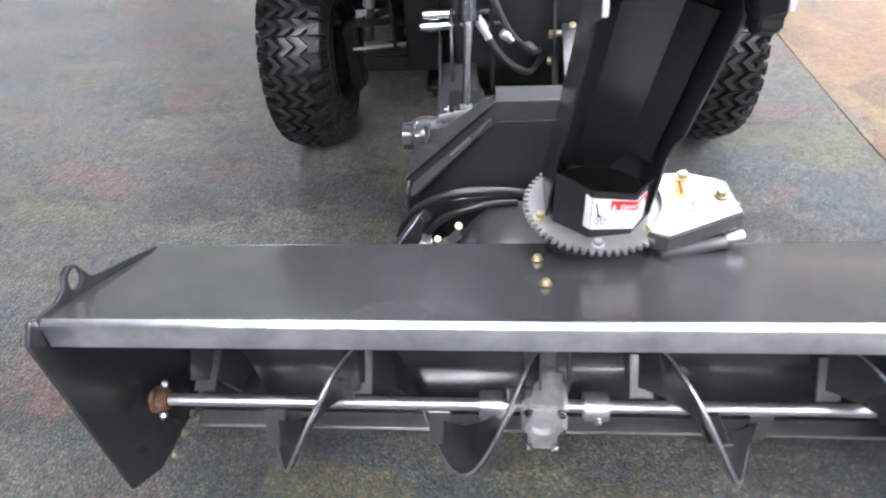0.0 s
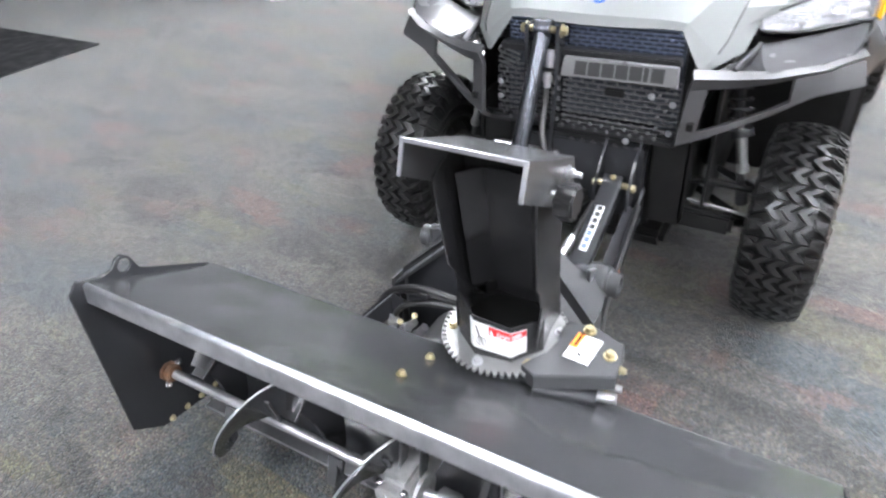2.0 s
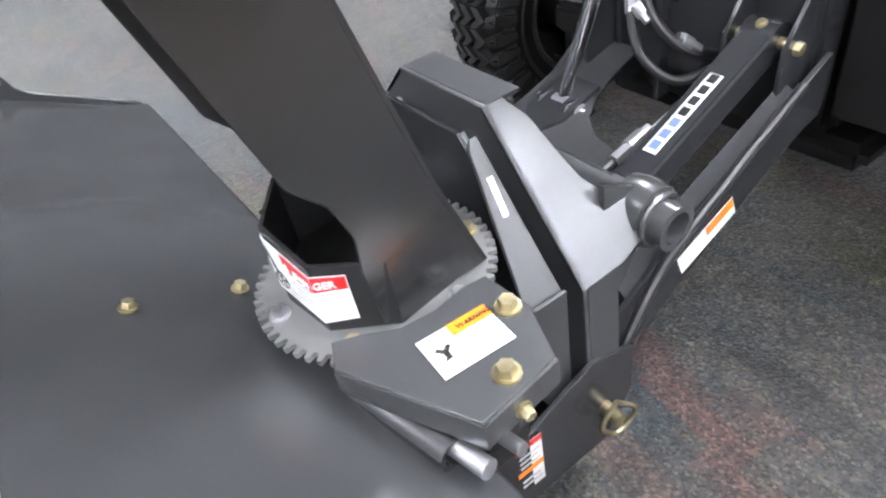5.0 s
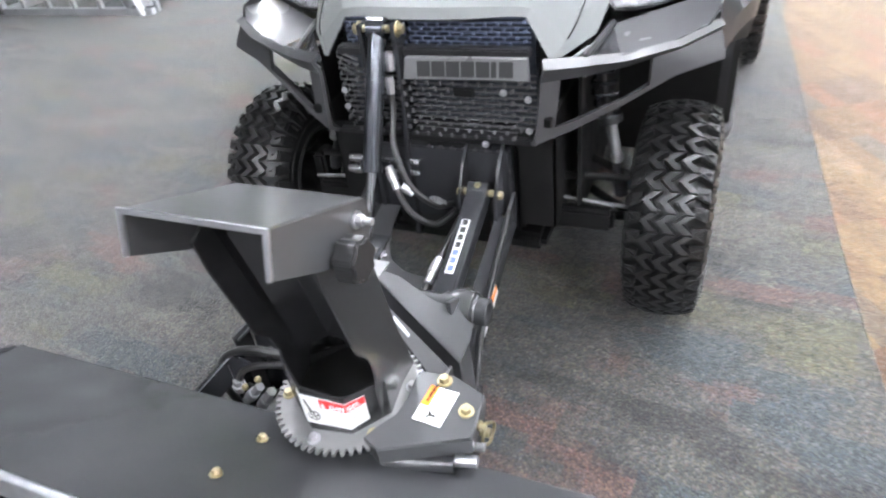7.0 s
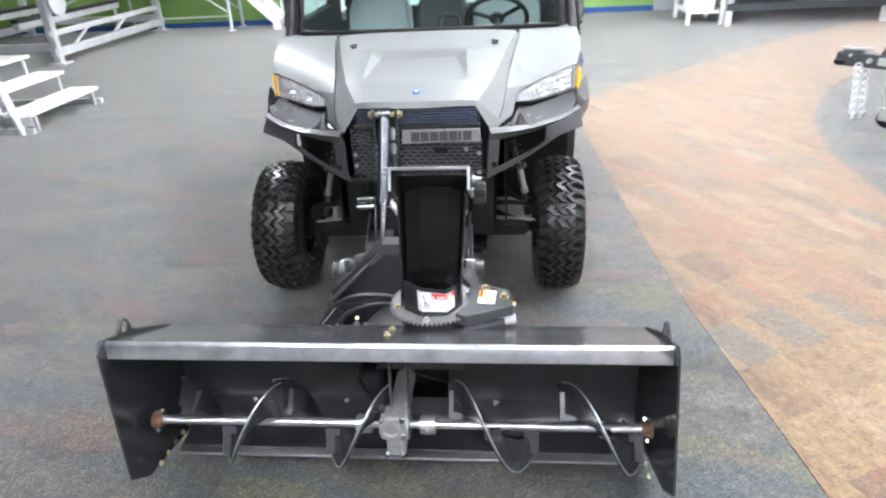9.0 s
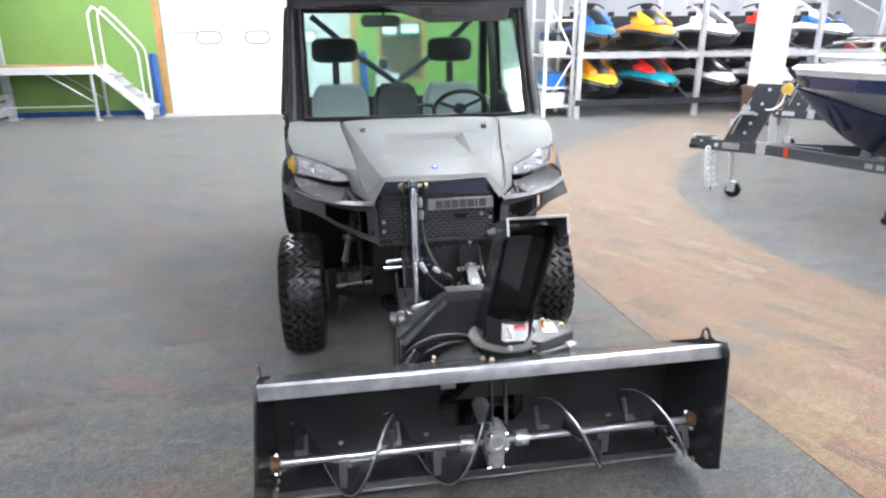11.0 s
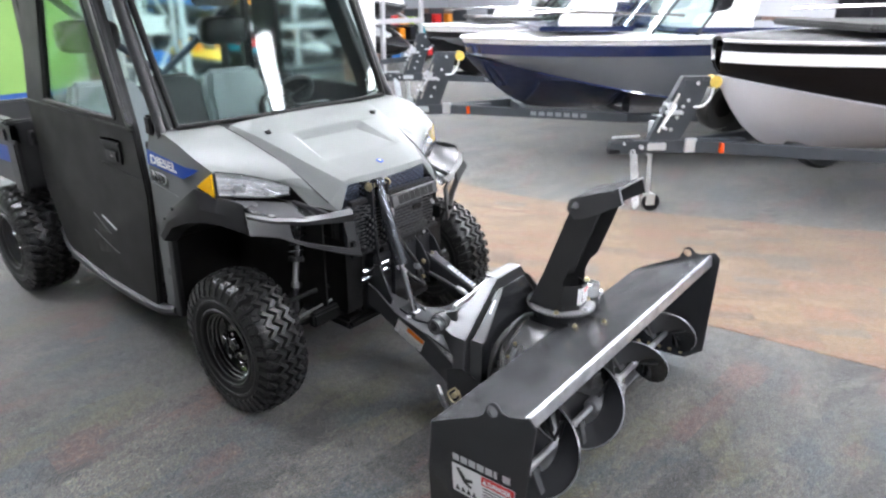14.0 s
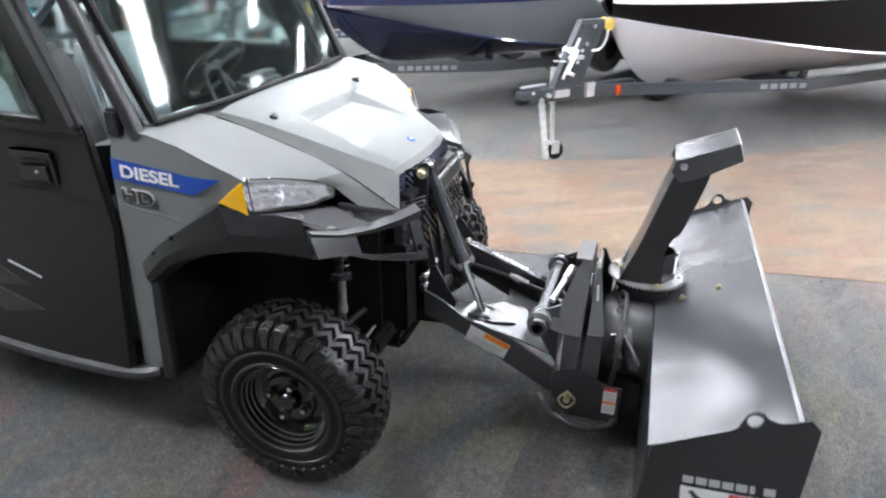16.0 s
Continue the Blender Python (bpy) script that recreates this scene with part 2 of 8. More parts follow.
DOOR_BLACK = worn(material("door_skin", (0.02, 0.019, 0.018), 0.45, Specular_IOR_Level=0.26), (0.011, 0.011, 0.011), (0.014, 0.0138, 0.0135), 5.0, (0.38, 0.46), 800, 0.12)
FRAME_GREY = worn(material("cab_frame", (0.05, 0.05, 0.052), 0.35), (0.022, 0.022, 0.024), (0.03, 0.03, 0.032), 8.0, (0.3, 0.45), 600, 0.08)
RUBBER = worn(material("tyre_rubber", (0.018, 0.018, 0.018), 0.55), (0.012, 0.012, 0.012), (0.02, 0.02, 0.02), 12.0, (0.28, 0.4), 300, 0.2)
SIDEWALL = worn(material("tyre_sidewall", (0.012, 0.012, 0.012), 0.5, Specular_IOR_Level=0.25), (0.006, 0.006, 0.006), (0.01, 0.01, 0.01), 12.0, (0.32, 0.42), 300, 0.15)
RIM = worn(material("gloss_black_rim", (0.01, 0.01, 0.01), 0.12, 0, 1.0), (0.008, 0.008, 0.008), (0.014, 0.014, 0.014), 8.0, (0.07, 0.13), 300, 0.03)
HOSE = material("rubber_hose", (0.014, 0.014, 0.014), 0.4)
# For near-black parts; shade of the drum, throat and underbody is in it too.
DARK = worn(material("dark_parts_and_shade", (0.012, 0.012, 0.012), 0.6, Specular_IOR_Level=0.2), (0.005, 0.005, 0.005), (0.01, 0.01, 0.01), 8.0, (0.45, 0.6), 200, 0.2)
SEAT = worn(material("grey_vinyl", (0.28, 0.32, 0.33), 0.55), (0.24, 0.28, 0.29), (0.32, 0.36, 0.37), 6.0, (0.45, 0.6), 500, 0.15)
SEAT_BLACK = worn(material("black_vinyl", (0.02, 0.02, 0.02), 0.5), (0.016, 0.016, 0.016), (0.028, 0.028, 0.028), 9.0, (0.4, 0.6), 500, 0.2)
BLUE_DECAL = material("blue_decal", (0.008, 0.06, 0.33), 0.35)
WHITE_DECAL = worn(material("white_decal", (0.78, 0.78, 0.78), 0.35), (0.74, 0.74, 0.74), (0.82, 0.82, 0.82), 20, (0.3, 0.4), 300, 0.0)
RED_DECAL = material("red_decal", (0.55, 0.02, 0.02), 0.4)
ORANGE_DECAL = material("orange_decal", (0.9, 0.23, 0.01), 0.4)
INK = material("black_ink", (0.012, 0.012, 0.012), 0.5)
SILVER_DECAL = material("silver_decal", (0.5, 0.5, 0.52), 0.35, 0.3)
AMBER = material("amber_reflector", (0.95, 0.5, 0.01), 0.2, 0, 0.5)
ORANGE_LENS = material("orange_lens", (0.6, 0.07, 0.01), 0.25)
LENS = material("lamp_lens", (0.9, 0.92, 0.95), 0.03, 0, 0, Alpha=0.09)
REFLECTOR = worn(material("lamp_reflector", (0.85, 0.86, 0.88), 0.15, 0.75), (0.86, 0.87, 0.89), (0.92, 0.92, 0.94), 10, (0.06, 0.14), 60, 0.5)
GLASS = material("tinted_glass", (0.74, 0.89, 0.86), 0.05, 0, 0, Transmission_Weight=1.0, IOR=1.38)
WHITE_PAINT = worn(material("white_paint", (0.78, 0.78, 0.78), 0.45), (0.74, 0.74, 0.74), (0.82, 0.82, 0.82), 2.0, (0.4, 0.5), 200, 0.03)
ALUMINIUM = worn(material("aluminium", (0.62, 0.63, 0.65), 0.4, 0.5), (0.55, 0.56, 0.58), (0.7, 0.71, 0.73), 5.0, (0.32, 0.5), 200, 0.06)
GREEN_WALL = worn(material("green_wall_paint", (0.2, 0.36, 0.09), 0.6), (0.185, 0.34, 0.085), (0.215, 0.375, 0.1), 1.2, (0.55, 0.65), 120, 0.1)
GREY_WALL = worn(material("pale_grey_wall", (0.5, 0.52, 0.54), 0.6), (0.36, 0.375, 0.395), (0.42, 0.435, 0.455), 0.6, (0.55, 0.65), 120, 0.06)
CEILING = worn(material("ceiling_grey", (0.2, 0.2, 0.2), 0.7), (0.17, 0.17, 0.17), (0.22, 0.22, 0.22), 0.8, (0.65, 0.75), 60, 0.2)
WOOD = worn(material("oak_trim", (0.48, 0.26, 0.1), 0.45), (0.4, 0.2, 0.075), (0.56, 0.33, 0.14), 5.0, (0.4, 0.5), 90, 0.1)
BLUE_PAINT = worn(material("blue_post_paint", (0.02, 0.08, 0.28), 0.4), (0.016, 0.07, 0.24), (0.024, 0.09, 0.32), 5, (0.35, 0.5), 200, 0.04)
CONCRETE = worn(material("pale_concrete", (0.42, 0.41, 0.38), 0.8), (0.36, 0.35, 0.33), (0.48, 0.47, 0.44), 4, (0.7, 0.85), 120, 0.3)
BROWN = worn(material("brown_cladding", (0.12, 0.07, 0.05), 0.6), (0.1, 0.06, 0.045), (0.15, 0.09, 0.065), 6, (0.5, 0.65), 150, 0.15)
HULL_BLUE = worn(material("navy_gelcoat", (0.008, 0.018, 0.06), 0.12, 0, 0.6), (0.009, 0.015, 0.05), (0.011, 0.018, 0.058), 2, (0.08, 0.16), 300, 0.0)
HULL_SILVER = worn(material("silver_gelcoat", (0.3, 0.32, 0.34), 0.22, 0.3, 0.6), (0.15, 0.163, 0.18), (0.17, 0.183, 0.2), 2, (0.16, 0.26), 300, 0.0)
HULL_PEARL = worn(material("pearl_grey_gelcoat", (0.8, 0.81, 0.83), 0.25, 0.0, 0.6), (0.6, 0.615, 0.67), (0.66, 0.675, 0.73), 2, (0.18, 0.26), 300, 0.0)
HULL_WHITE = worn(material("white_gelcoat", (0.8, 0.8, 0.8), 0.2, 0, 0.5), (0.77, 0.77, 0.77), (0.83, 0.83, 0.83), 2, (0.15, 0.25), 300, 0.0)
HULL_BLACK = worn(material("black_gelcoat", (0.008, 0.008, 0.009), 0.35, 0, 0.0, Specular_IOR_Level=0.15), (0.007, 0.007, 0.009), (0.01, 0.01, 0.012), 2, (0.33, 0.4), 300, 0.0)
TRAILER = worn(material("trailer_grey_paint", (0.035, 0.042, 0.05), 0.35), (0.03, 0.036, 0.043), (0.045, 0.052, 0.06), 6, (0.3, 0.42), 300, 0.05)
YELLOW_ROLLER = worn(material("amber_bow_roller", (0.6, 0.42, 0.08), 0.35), (0.52, 0.36, 0.06), (0.68, 0.5, 0.12), 20, (0.3, 0.45), 300, 0.05)
GALV = worn(material("galvanised_chain", (0.62, 0.65, 0.66), 0.3, 0.85), (0.7, 0.73, 0.75), (0.8, 0.83, 0.85), 12, (0.29, 0.38), 300, 0.1)


def plain(name, c, rough=0.35, coat=0.3):
    return worn(material(name, c, rough, 0, coat), tuple(v * 0.88 for v in c), tuple(min(1, v * 1.1) for v in c), 5, (rough * 0.8, rough * 1.2), 300, 0.02)


SKI_BLUE, SKI_ORANGE, SKI_YELLOW = plain("ski_blue", (0.02, 0.16, 0.5)), plain("ski_orange", (0.85, 0.3, 0.02)), plain("ski_yellow", (0.85, 0.5, 0.03))
SKI_RED, SKI_TEAL, SKI_WHITE = plain("ski_red", (0.6, 0.02, 0.02)), plain("ski_teal", (0.0, 0.28, 0.36)), plain("ski_white", (0.75, 0.76, 0.77))
SKI_BLACK, SKI_GREEN = plain("ski_black", (0.015, 0.015, 0.017)), plain("ski_lime", (0.4, 0.6, 0.05))


def emitter(name, colour, strength):
    m = bpy.data.materials.new(name)
    m.use_nodes = True
    b = m.node_tree.nodes["Principled BSDF"]
    b.inputs["Base Color"].default_value = (0.8, 0.8, 0.8, 1)
    b.inputs["Emission Color"].default_value = (*colour, 1)
    b.inputs["Emission Strength"].default_value = strength
    return m


GLOW = emitter("strip_diffuser", (0.94, 0.965, 1.04), STRIP_GLOW)


def carpet(name, base, tints, flecks, patch=(1.5, 3.4), turn=0.0, step=(0.05, 0.02), soft=0.5, yarn=170.0, speck=0.9):
    """Loop-pile carpet: woven patches of tint with stepped edges, over a pile of many-coloured yarns."""
    m = material(name, base, 0.75)
    b = m.node_tree.nodes["Principled BSDF"]
    b.inputs["Specular IOR Level"].default_value = 0.35
    b.inputs["Sheen Weight"].default_value = 0.42
    b.inputs["Sheen Roughness"].default_value = 0.35
    co = node(m, "ShaderNodeTexCoord")
    turned = node(m, "ShaderNodeMapping")
    turned.inputs["Rotation"].default_value = (0, 0, radians(turn))
    link(m, co, "Object", turned, "Vector")
    snap = m.node_tree.nodes.new("ShaderNodeVectorMath")
    snap.operation = "SNAP"
    snap.inputs[1].default_value = (step[0], step[1], 1.0)
    link(m, turned, "Vector", snap, 0)
    mp = node(m, "ShaderNodeMapping")
    mp.inputs["Scale"].default_value = (patch[0], patch[1], 1)
    link(m, snap, "Vector", mp, "Vector")

    def mix(kind, fac, a, b_):
        n = m.node_tree.nodes.new("ShaderNodeMix")
        n.data_type, n.blend_type = "RGBA", kind
        n.inputs[0].default_value = fac if isinstance(fac, float) else 1.0
        if not isinstance(fac, float):
            link(m, fac[0], fac[1], n, 0)
        for slot, v in ((6, a), (7, b_)):
            if isinstance(v, tuple) and len(v) == 2:
                link(m, v[0], v[1], n, slot)
            else:
                n.inputs[slot].default_value = (*v, 1)
        return (n, 2)
    col = base
    for i, (tint, lo, hi) in enumerate(tints):
        mv = node(m, "ShaderNodeMapping")
        mv.inputs["Location"].default_value = (7.3 * i + 1.1, 3.7 * i, 0)
        link(m, mp, "Vector", mv, "Vector")
        nz = node(m, "ShaderNodeTexNoise", Scale=1.3, Detail=5.0, Roughness=soft + 0.12, Distortion=0.3)
        link(m, mv, "Vector", nz, "Vector")
        f = ramp(m, [(lo, (0, 0, 0)), (hi, (1, 1, 1))])
        link(m, nz, "Fac", f, "Fac")
        col = mix("MIX", (f, "Color"), col, tint)
    # yarn by yarn
    cell = node(m, "ShaderNodeTexVoronoi", Scale=yarn)
    link(m, co, "Object", cell, "Vector")
    pick = m.node_tree.nodes.new("ShaderNodeSeparateColor")
    link(m, cell, "Color", pick, 0)
    fr = ramp(m, flecks)
    fr.color_ramp.interpolation = "CONSTANT"
    link(m, pick, 0, fr, "Fac")
    col = mix("MULTIPLY", speck, col, (fr, "Color"))
    # clumps of pile, trodden and brushed
    nap = node(m, "ShaderNodeTexNoise", Scale=22.0, Detail=6.0, Roughness=0.75)
    link(m, co, "Object", nap, "Vector")
    nr = ramp(m, [(0.3, (0.62, 0.62, 0.64)), (0.5, (1.0, 1.0, 1.0)), (0.7, (1.38, 1.36, 1.3))])
    link(m, nap, "Fac", nr, "Fac")
    col = mix("MULTIPLY", 1.0, col, (nr, "Color"))
    link(m, col[0], col[1], b, "Base Color")
    bp = node(m, "ShaderNodeBump", Strength=0.7, Distance=0.005)
    link(m, cell, "Distance", bp, "Height")
    bp.invert = True
    link(m, bp, "Normal", b, "Normal")
    return m


YARNS = [(0.0, (0.38, 0.38, 0.4)), (0.2, (0.8, 0.8, 0.8)), (0.44, (1.05, 1.05, 0.96)), (0.6, (0.82, 0.95, 1.12)), (0.7, (1.32, 0.9, 0.85)), (0.78, (1.7, 1.64, 1.2)), (0.92, (2.15, 2.1, 1.95))]
TUFTS = [(0.0, (0.6, 0.58, 0.56)), (0.25, (0.92, 0.92, 0.92)), (0.55, (1.05, 1.02, 0.95)), (0.75, (1.2, 1.0, 0.85)), (0.9, (1.35, 1.4, 1.45))]
GREY_CARPET = carpet("grey_carpet", (0.06, 0.06, 0.059), [((0.043, 0.051, 0.057), 0.5, 0.56), ((0.069, 0.068, 0.05), 0.54, 0.61), ((0.033, 0.033, 0.034), 0.54, 0.61), ((0.082, 0.055, 0.052), 0.555, 0.62), ((0.084, 0.081, 0.076), 0.55, 0.63)], YARNS, (1.1, 2.6), 6, (0.06, 0.03), 0.46, 170.0, 0.72)
TAN_CARPET = carpet("tan_carpet", (0.13, 0.085, 0.048), [((0.155, 0.106, 0.058), 0.49, 0.53), ((0.095, 0.06, 0.039), 0.55, 0.6), ((0.148, 0.08, 0.047), 0.55, 0.58), ((0.1, 0.084, 0.067), 0.58, 0.63), ((0.175, 0.128, 0.084), 0.6, 0.63)], TUFTS, (2.0, 5.2), 62, (0.3, 0.095), 0.42, 170.0, 0.8)


# ---- the showroom ----
def structure(name, bm, mat, label, category):
    return solo(name, bm, mat, label, category, kind="structure")


structure("floor", box(-11.2, 14.2, -9.2, 11.2, -0.12, 0.0), GREY_CARPET, "mottled grey carpet with red and blue flecks", "floor")
LEFT_EDGE = [(1.95, -9.0), (1.7, -4.0), (1.54, -2.3), (1.43, -1.3), (1.34, -0.6), (1.25, 0.1), (1.18, 1.2), (1.12, 2.4), (1.1, 3.5), (1.5, 4.3), (2.35, 5.1), (3.5, 6.3), (4.75, 7.4), (6.1, 8.6)]
RIGHT_EDGE = [(9.0, 8.6), (6.4, 6.6), (4.3, 4.8), (3.35, 3.5), (2.95, 2.4), (2.85, 1.4), (2.95, 0.6), (3.3, -0.4), (4.0, -1.9), (5.05, -3.2), (6.6, -4.6), (9.0, -6.2), (9.5, -9.0)]
left = [(p.x, p.y) for p in smooth_line([(x, y, 0) for x, y in LEFT_EDGE], 4)]
right = [(p.x, p.y) for p in smooth_line([(x, y, 0) for x, y in RIGHT_EDGE], 4)]
structure("carpet_runner", prism(left + right, "z", -0.002, 0.004), TAN_CARPET, "tan and rust patchwork carpet aisle set into grey carpet", "carpet")
N = 10.75
DOOR0, DOOR1, DOORH = -3.68, -0.05, 3.1
wn = join(box(-11.2, DOOR0, N, N + 0.2, 0, 4.3), box(DOOR1, 0.52, N, N + 0.2, 0, 4.3), box(DOOR0, DOOR1, N, N + 0.2, DOORH, 4.3),
          box(0.52, 1.45, N, N + 0.2, 0, 0.58), box(0.52, 1.45, N, N + 0.2, 1.75, 4.3), box(1.45, 3.3, N, N + 0.2, 0, 4.3))
structure("wall_north", wn, GREEN_WALL, "green painted showroom wall", "wall")
structure("wall_north_far", box(3.3, 14.2, N, N + 0.2, 0, 4.3), GREY_WALL, "pale grey showroom wall", "wall")
structure("wall_east", box(14.0, 14.2, -9.2, N, 0, 4.3), GREY_WALL, "pale grey showroom wall", "wall")
structure("wall_west", box(-11.2, -11.0, -9.2, N, 0, 4.3), GREY_WALL, "pale grey showroom wall", "wall")
structure("wall_south", box(-11.0, 14.0, -9.2, -9.0, 0, 4.3), GREY_WALL, "pale grey showroom wall", "wall")
structure("ceiling", box(-11.2, 14.2, -9.2, 11.0, 4.3, 4.45), CEILING, "dim grey showroom ceiling", "ceiling")
structure("baseboard", join(box(-11.0, DOOR0 - 0.2, N - 0.02, N, 0, 0.1), box(DOOR1 + 0.2, 3.3, N - 0.02, N, 0, 0.1)), BLUE_PAINT, "dark blue skirting along the green wall", "baseboard")

# the overhead door, with its oval panes
door = thing("overhead_door", ((DOOR0 + DOOR1) / 2, N + 0.06, 0), "closed white sectional overhead door with oval panes", "garage door", kind="structure")
PANES = [DOOR0 + 0.86 + i * 0.93 for i in range(3)]
for k in range(6):
    z0, z1 = k * 0.52 + 0.006, (k + 1) * 0.52 - 0.004
    part("panel", box(DOOR0, DOOR1, N + 0.05, N + 0.1, z0, z1, 0.006), WHITE_PAINT, door)
GASKET = material("pale_gasket", (0.2, 0.2, 0.21), 0.6)
SKYGLOW = emitter("daylit_pane", (0.95, 0.98, 1.0), 0.75)


def oval(cx, cz, w, h, n=10):
    r = h / 2
    pts = []
    for sx, a0 in ((1, -90), (-1, 90)):
        for k in range(n + 1):
            a = radians(a0 + 180 * k / n)
            pts.append((cx + sx * (w / 2 - r) + r * math.cos(a), cz + r * math.sin(a)))
    return pts


for cx in PANES:
    w = part("window", prism(oval(cx, 1.46, 0.5, 0.26), "y", N + 0.03, N + 0.049, 0.004), GASKET, door, "oval pane in a thin grey gasket")
    part("pane", prism(oval(cx, 1.46, 0.43, 0.19), "y", N + 0.024, N + 0.0295), SKYGLOW, w)
structure("door_sill", box(DOOR0 - 0.1, DOOR1 + 0.1, N - 0.5, N + 0.05, -0.05, 0.012, 0.004), CONCRETE, "pale concrete strip below the overhead door", "door sill")
for i, (a, b) in enumerate(((DOOR0 - 0.13, DOOR0), (DOOR1, DOOR1 + 0.13))):
    structure("trim_door_%d" % (i + 1), box(a, b, N - 0.025, N, 0.012, DOORH + 0.1, 0.006), WOOD, "oak jamb beside the overhead door", "door trim")
for x in (DOOR0 - 0.2, DOOR1 + 0.24):
    g = solo("bollard", join(lathe([(0.02, 0), (0.075, 0), (0.075, 1.13), (0.06, 1.17), (0.02, 1.19)], (x, N - 0.13, 0), (0, 0, 1), 20), box(x - 0.11, x + 0.11, N - 0.24, N - 0.02, 0, 0.02, 0.004)), BLUE_PAINT, "blue painted steel guard post on the carpet beside the door", "bollard", "posts beside the door")

# the office window
office = thing("window_1", (0.98, N, 0.58), "oak-framed office window with tan blinds and lamps behind", "window", kind="structure")
part("window_frame", join(box(0.5, 0.56, N - 0.03, N + 0.1, 0.56, 1.79, 0.005), box(1.41, 1.47, N - 0.03, N + 0.1, 0.56, 1.79, 0.005),
                          box(0.56, 1.41, N - 0.03, N + 0.1, 0.56, 0.62, 0.005), box(0.56, 1.41, N - 0.03, N + 0.1, 1.73, 1.79, 0.005)), WOOD, office)
part("pane", box(0.56, 1.41, N + 0.04, N + 0.046, 0.62, 1.73), GLASS, office)
part("blind", join(*[box(0.56, 1.41, N + 0.12, N + 0.14, 0.62 + 0.07 * k, 0.68 + 0.07 * k, 0.002) for k in range(12)]), plain("tan_blind", (0.42, 0.26, 0.14), 0.6, 0), office)
part("lamp_panel", join(box(0.62, 0.9, N + 0.1, N + 0.115, 1.5, 1.68), box(1.0, 1.36, N + 0.1, N + 0.115, 1.52, 1.68)), emitter("office_lamp", (0.95, 0.97, 1.0), 2.0), office)

# rows of ceiling strips, running the way the boats stand
proto = thing("ceiling_light", (0, 0, 0), "white fluorescent strip fixture hung below the ceiling", "ceiling light", "ceiling strips")
part("housing", join(box(-1.22, 1.22, -0.15, 0.15, 0.0, 0.08, 0.01), *[box(-1.22, 1.22, y - 0.006, y + 0.006, -0.045, 0.004, 0.002) for y in (-0.144, 0.144)], *[box(x - 0.006, x + 0.006, -0.138, 0.138, -0.045, 0.004, 0.002) for x in (-1.214, 1.214)], cyl((-0.9, 0, 0.08), (-0.9, 0, 0.58), 0.008, 8), cyl((0.9, 0, 0.08), (0.9, 0, 0.58), 0.008, 8)), WHITE_PAINT, proto)
part("diffuser", box(-1.2, 1.2, -0.13, 0.13, -0.03, -0.002, 0.006), GLOW, proto)
STRIPS = [(-5.0, 8.6), (-2.7, 8.3), (-0.1, 9.2), (-0.4, 4.75), (1.6, 5.8), (4.2, 7.1), (6.8, 8.4), (9.4, 9.7), (0.8, 0.8), (1.7, 2.7), (4.6, 1.5),
          (6.0, 3.6), (8.6, 4.9), (11.2, 6.2), (-2.6, -5.1), (-0.5, -3.6), (2.6, -2.5), (5.2, -1.2), (10.3, 1.4), (12.9, 2.8), (1.8, -7.3), (4.4, -6.0), (7.0, -4.7),
          (9.5, -3.3), (12.1, -2.0), (11.3, -6.8), (-2.1, 2.45)]
fixtures = [pose(x, y, 3.72, 0, 0, -63) for x, y in STRIPS]
proto.matrix_basis = fixtures[0]
for m in fixtures[1:]:
    copy_thing(proto, m)


# ---- the snow blower ----
BX0, BX1, MID = -0.80, 0.845, 0.022
blower = thing("snow_blower", (MID, -1.15, 0), "black steel front-mount snow blower with scuffed auger and tilted chute", "snow blower")
TOP = [(-1.342, 0.65), (-1.2, 0.582), (-1.085, 0.524), (-1.035, 0.5), (-0.992, 0.482)]


def strip(profile, x0, x1, thick, n=2):
    return sheet([[(x0 + (x1 - x0) * k / (n - 1), y, z) for k in range(n)] for y, z in profile], thick)


top_plate = part("top_plate", strip(TOP, BX0, BX1, 0.006, 8), TOP_SHEET, blower, "satin dark sheet, sloping to the rear")
# Bare-steel tone covers the whole flange to carry the light it reflects.
part("front_flange", bevel(strip([(-1.343, 0.653), (-1.355, 0.646), (-1.36, 0.6), (-1.345, 0.597)], BX0, BX1, 0.005, 3), 0.001, 1), WORN_EDGE, blower, "folded steel edge worn at the crease, made bright all over for reflected light")
part("back_wall", prism([(BX0, 0.07), (BX1, 0.07), (BX1, 0.48), (BX0, 0.48)], "y", -0.995, -0.989, 0, holes=[(MID + 0.01, 0.27, 0.185)]), BLACK_COAT, blower)
part("lower_trough", strip([(-0.995, 0.17), (-1.0, 0.12), (-1.03, 0.075), (-1.09, 0.05), (-1.13, 0.047)], BX0, BX1, 0.005, 4), BLACK_COAT, blower)
part("scraper_bar", box(BX0, BX1, -1.17, -1.09, 0.034, 0.044, 0.002), SHAFT, blower, "bare steel scraper bar")
SIDE = [(-1.0, 0.488), (-1.1, 0.545), (-1.185, 0.592), (-1.203, 0.608), (-1.218, 0.65), (-1.236, 0.667), (-1.256, 0.664), (-1.272, 0.645), (-1.3, 0.642), (-1.335, 0.655), (-1.365, 0.668), (-1.392, 0.64), (-1.372, 0.115), (-1.29, 0.05), (-1.0, 0.05), (-0.985, 0.3)]


def lean_out(y, z):
    return 0.05 * max(0.0, 0.64 - z) / 0.55 * max(0.0, -1.0 - y) / 0.37


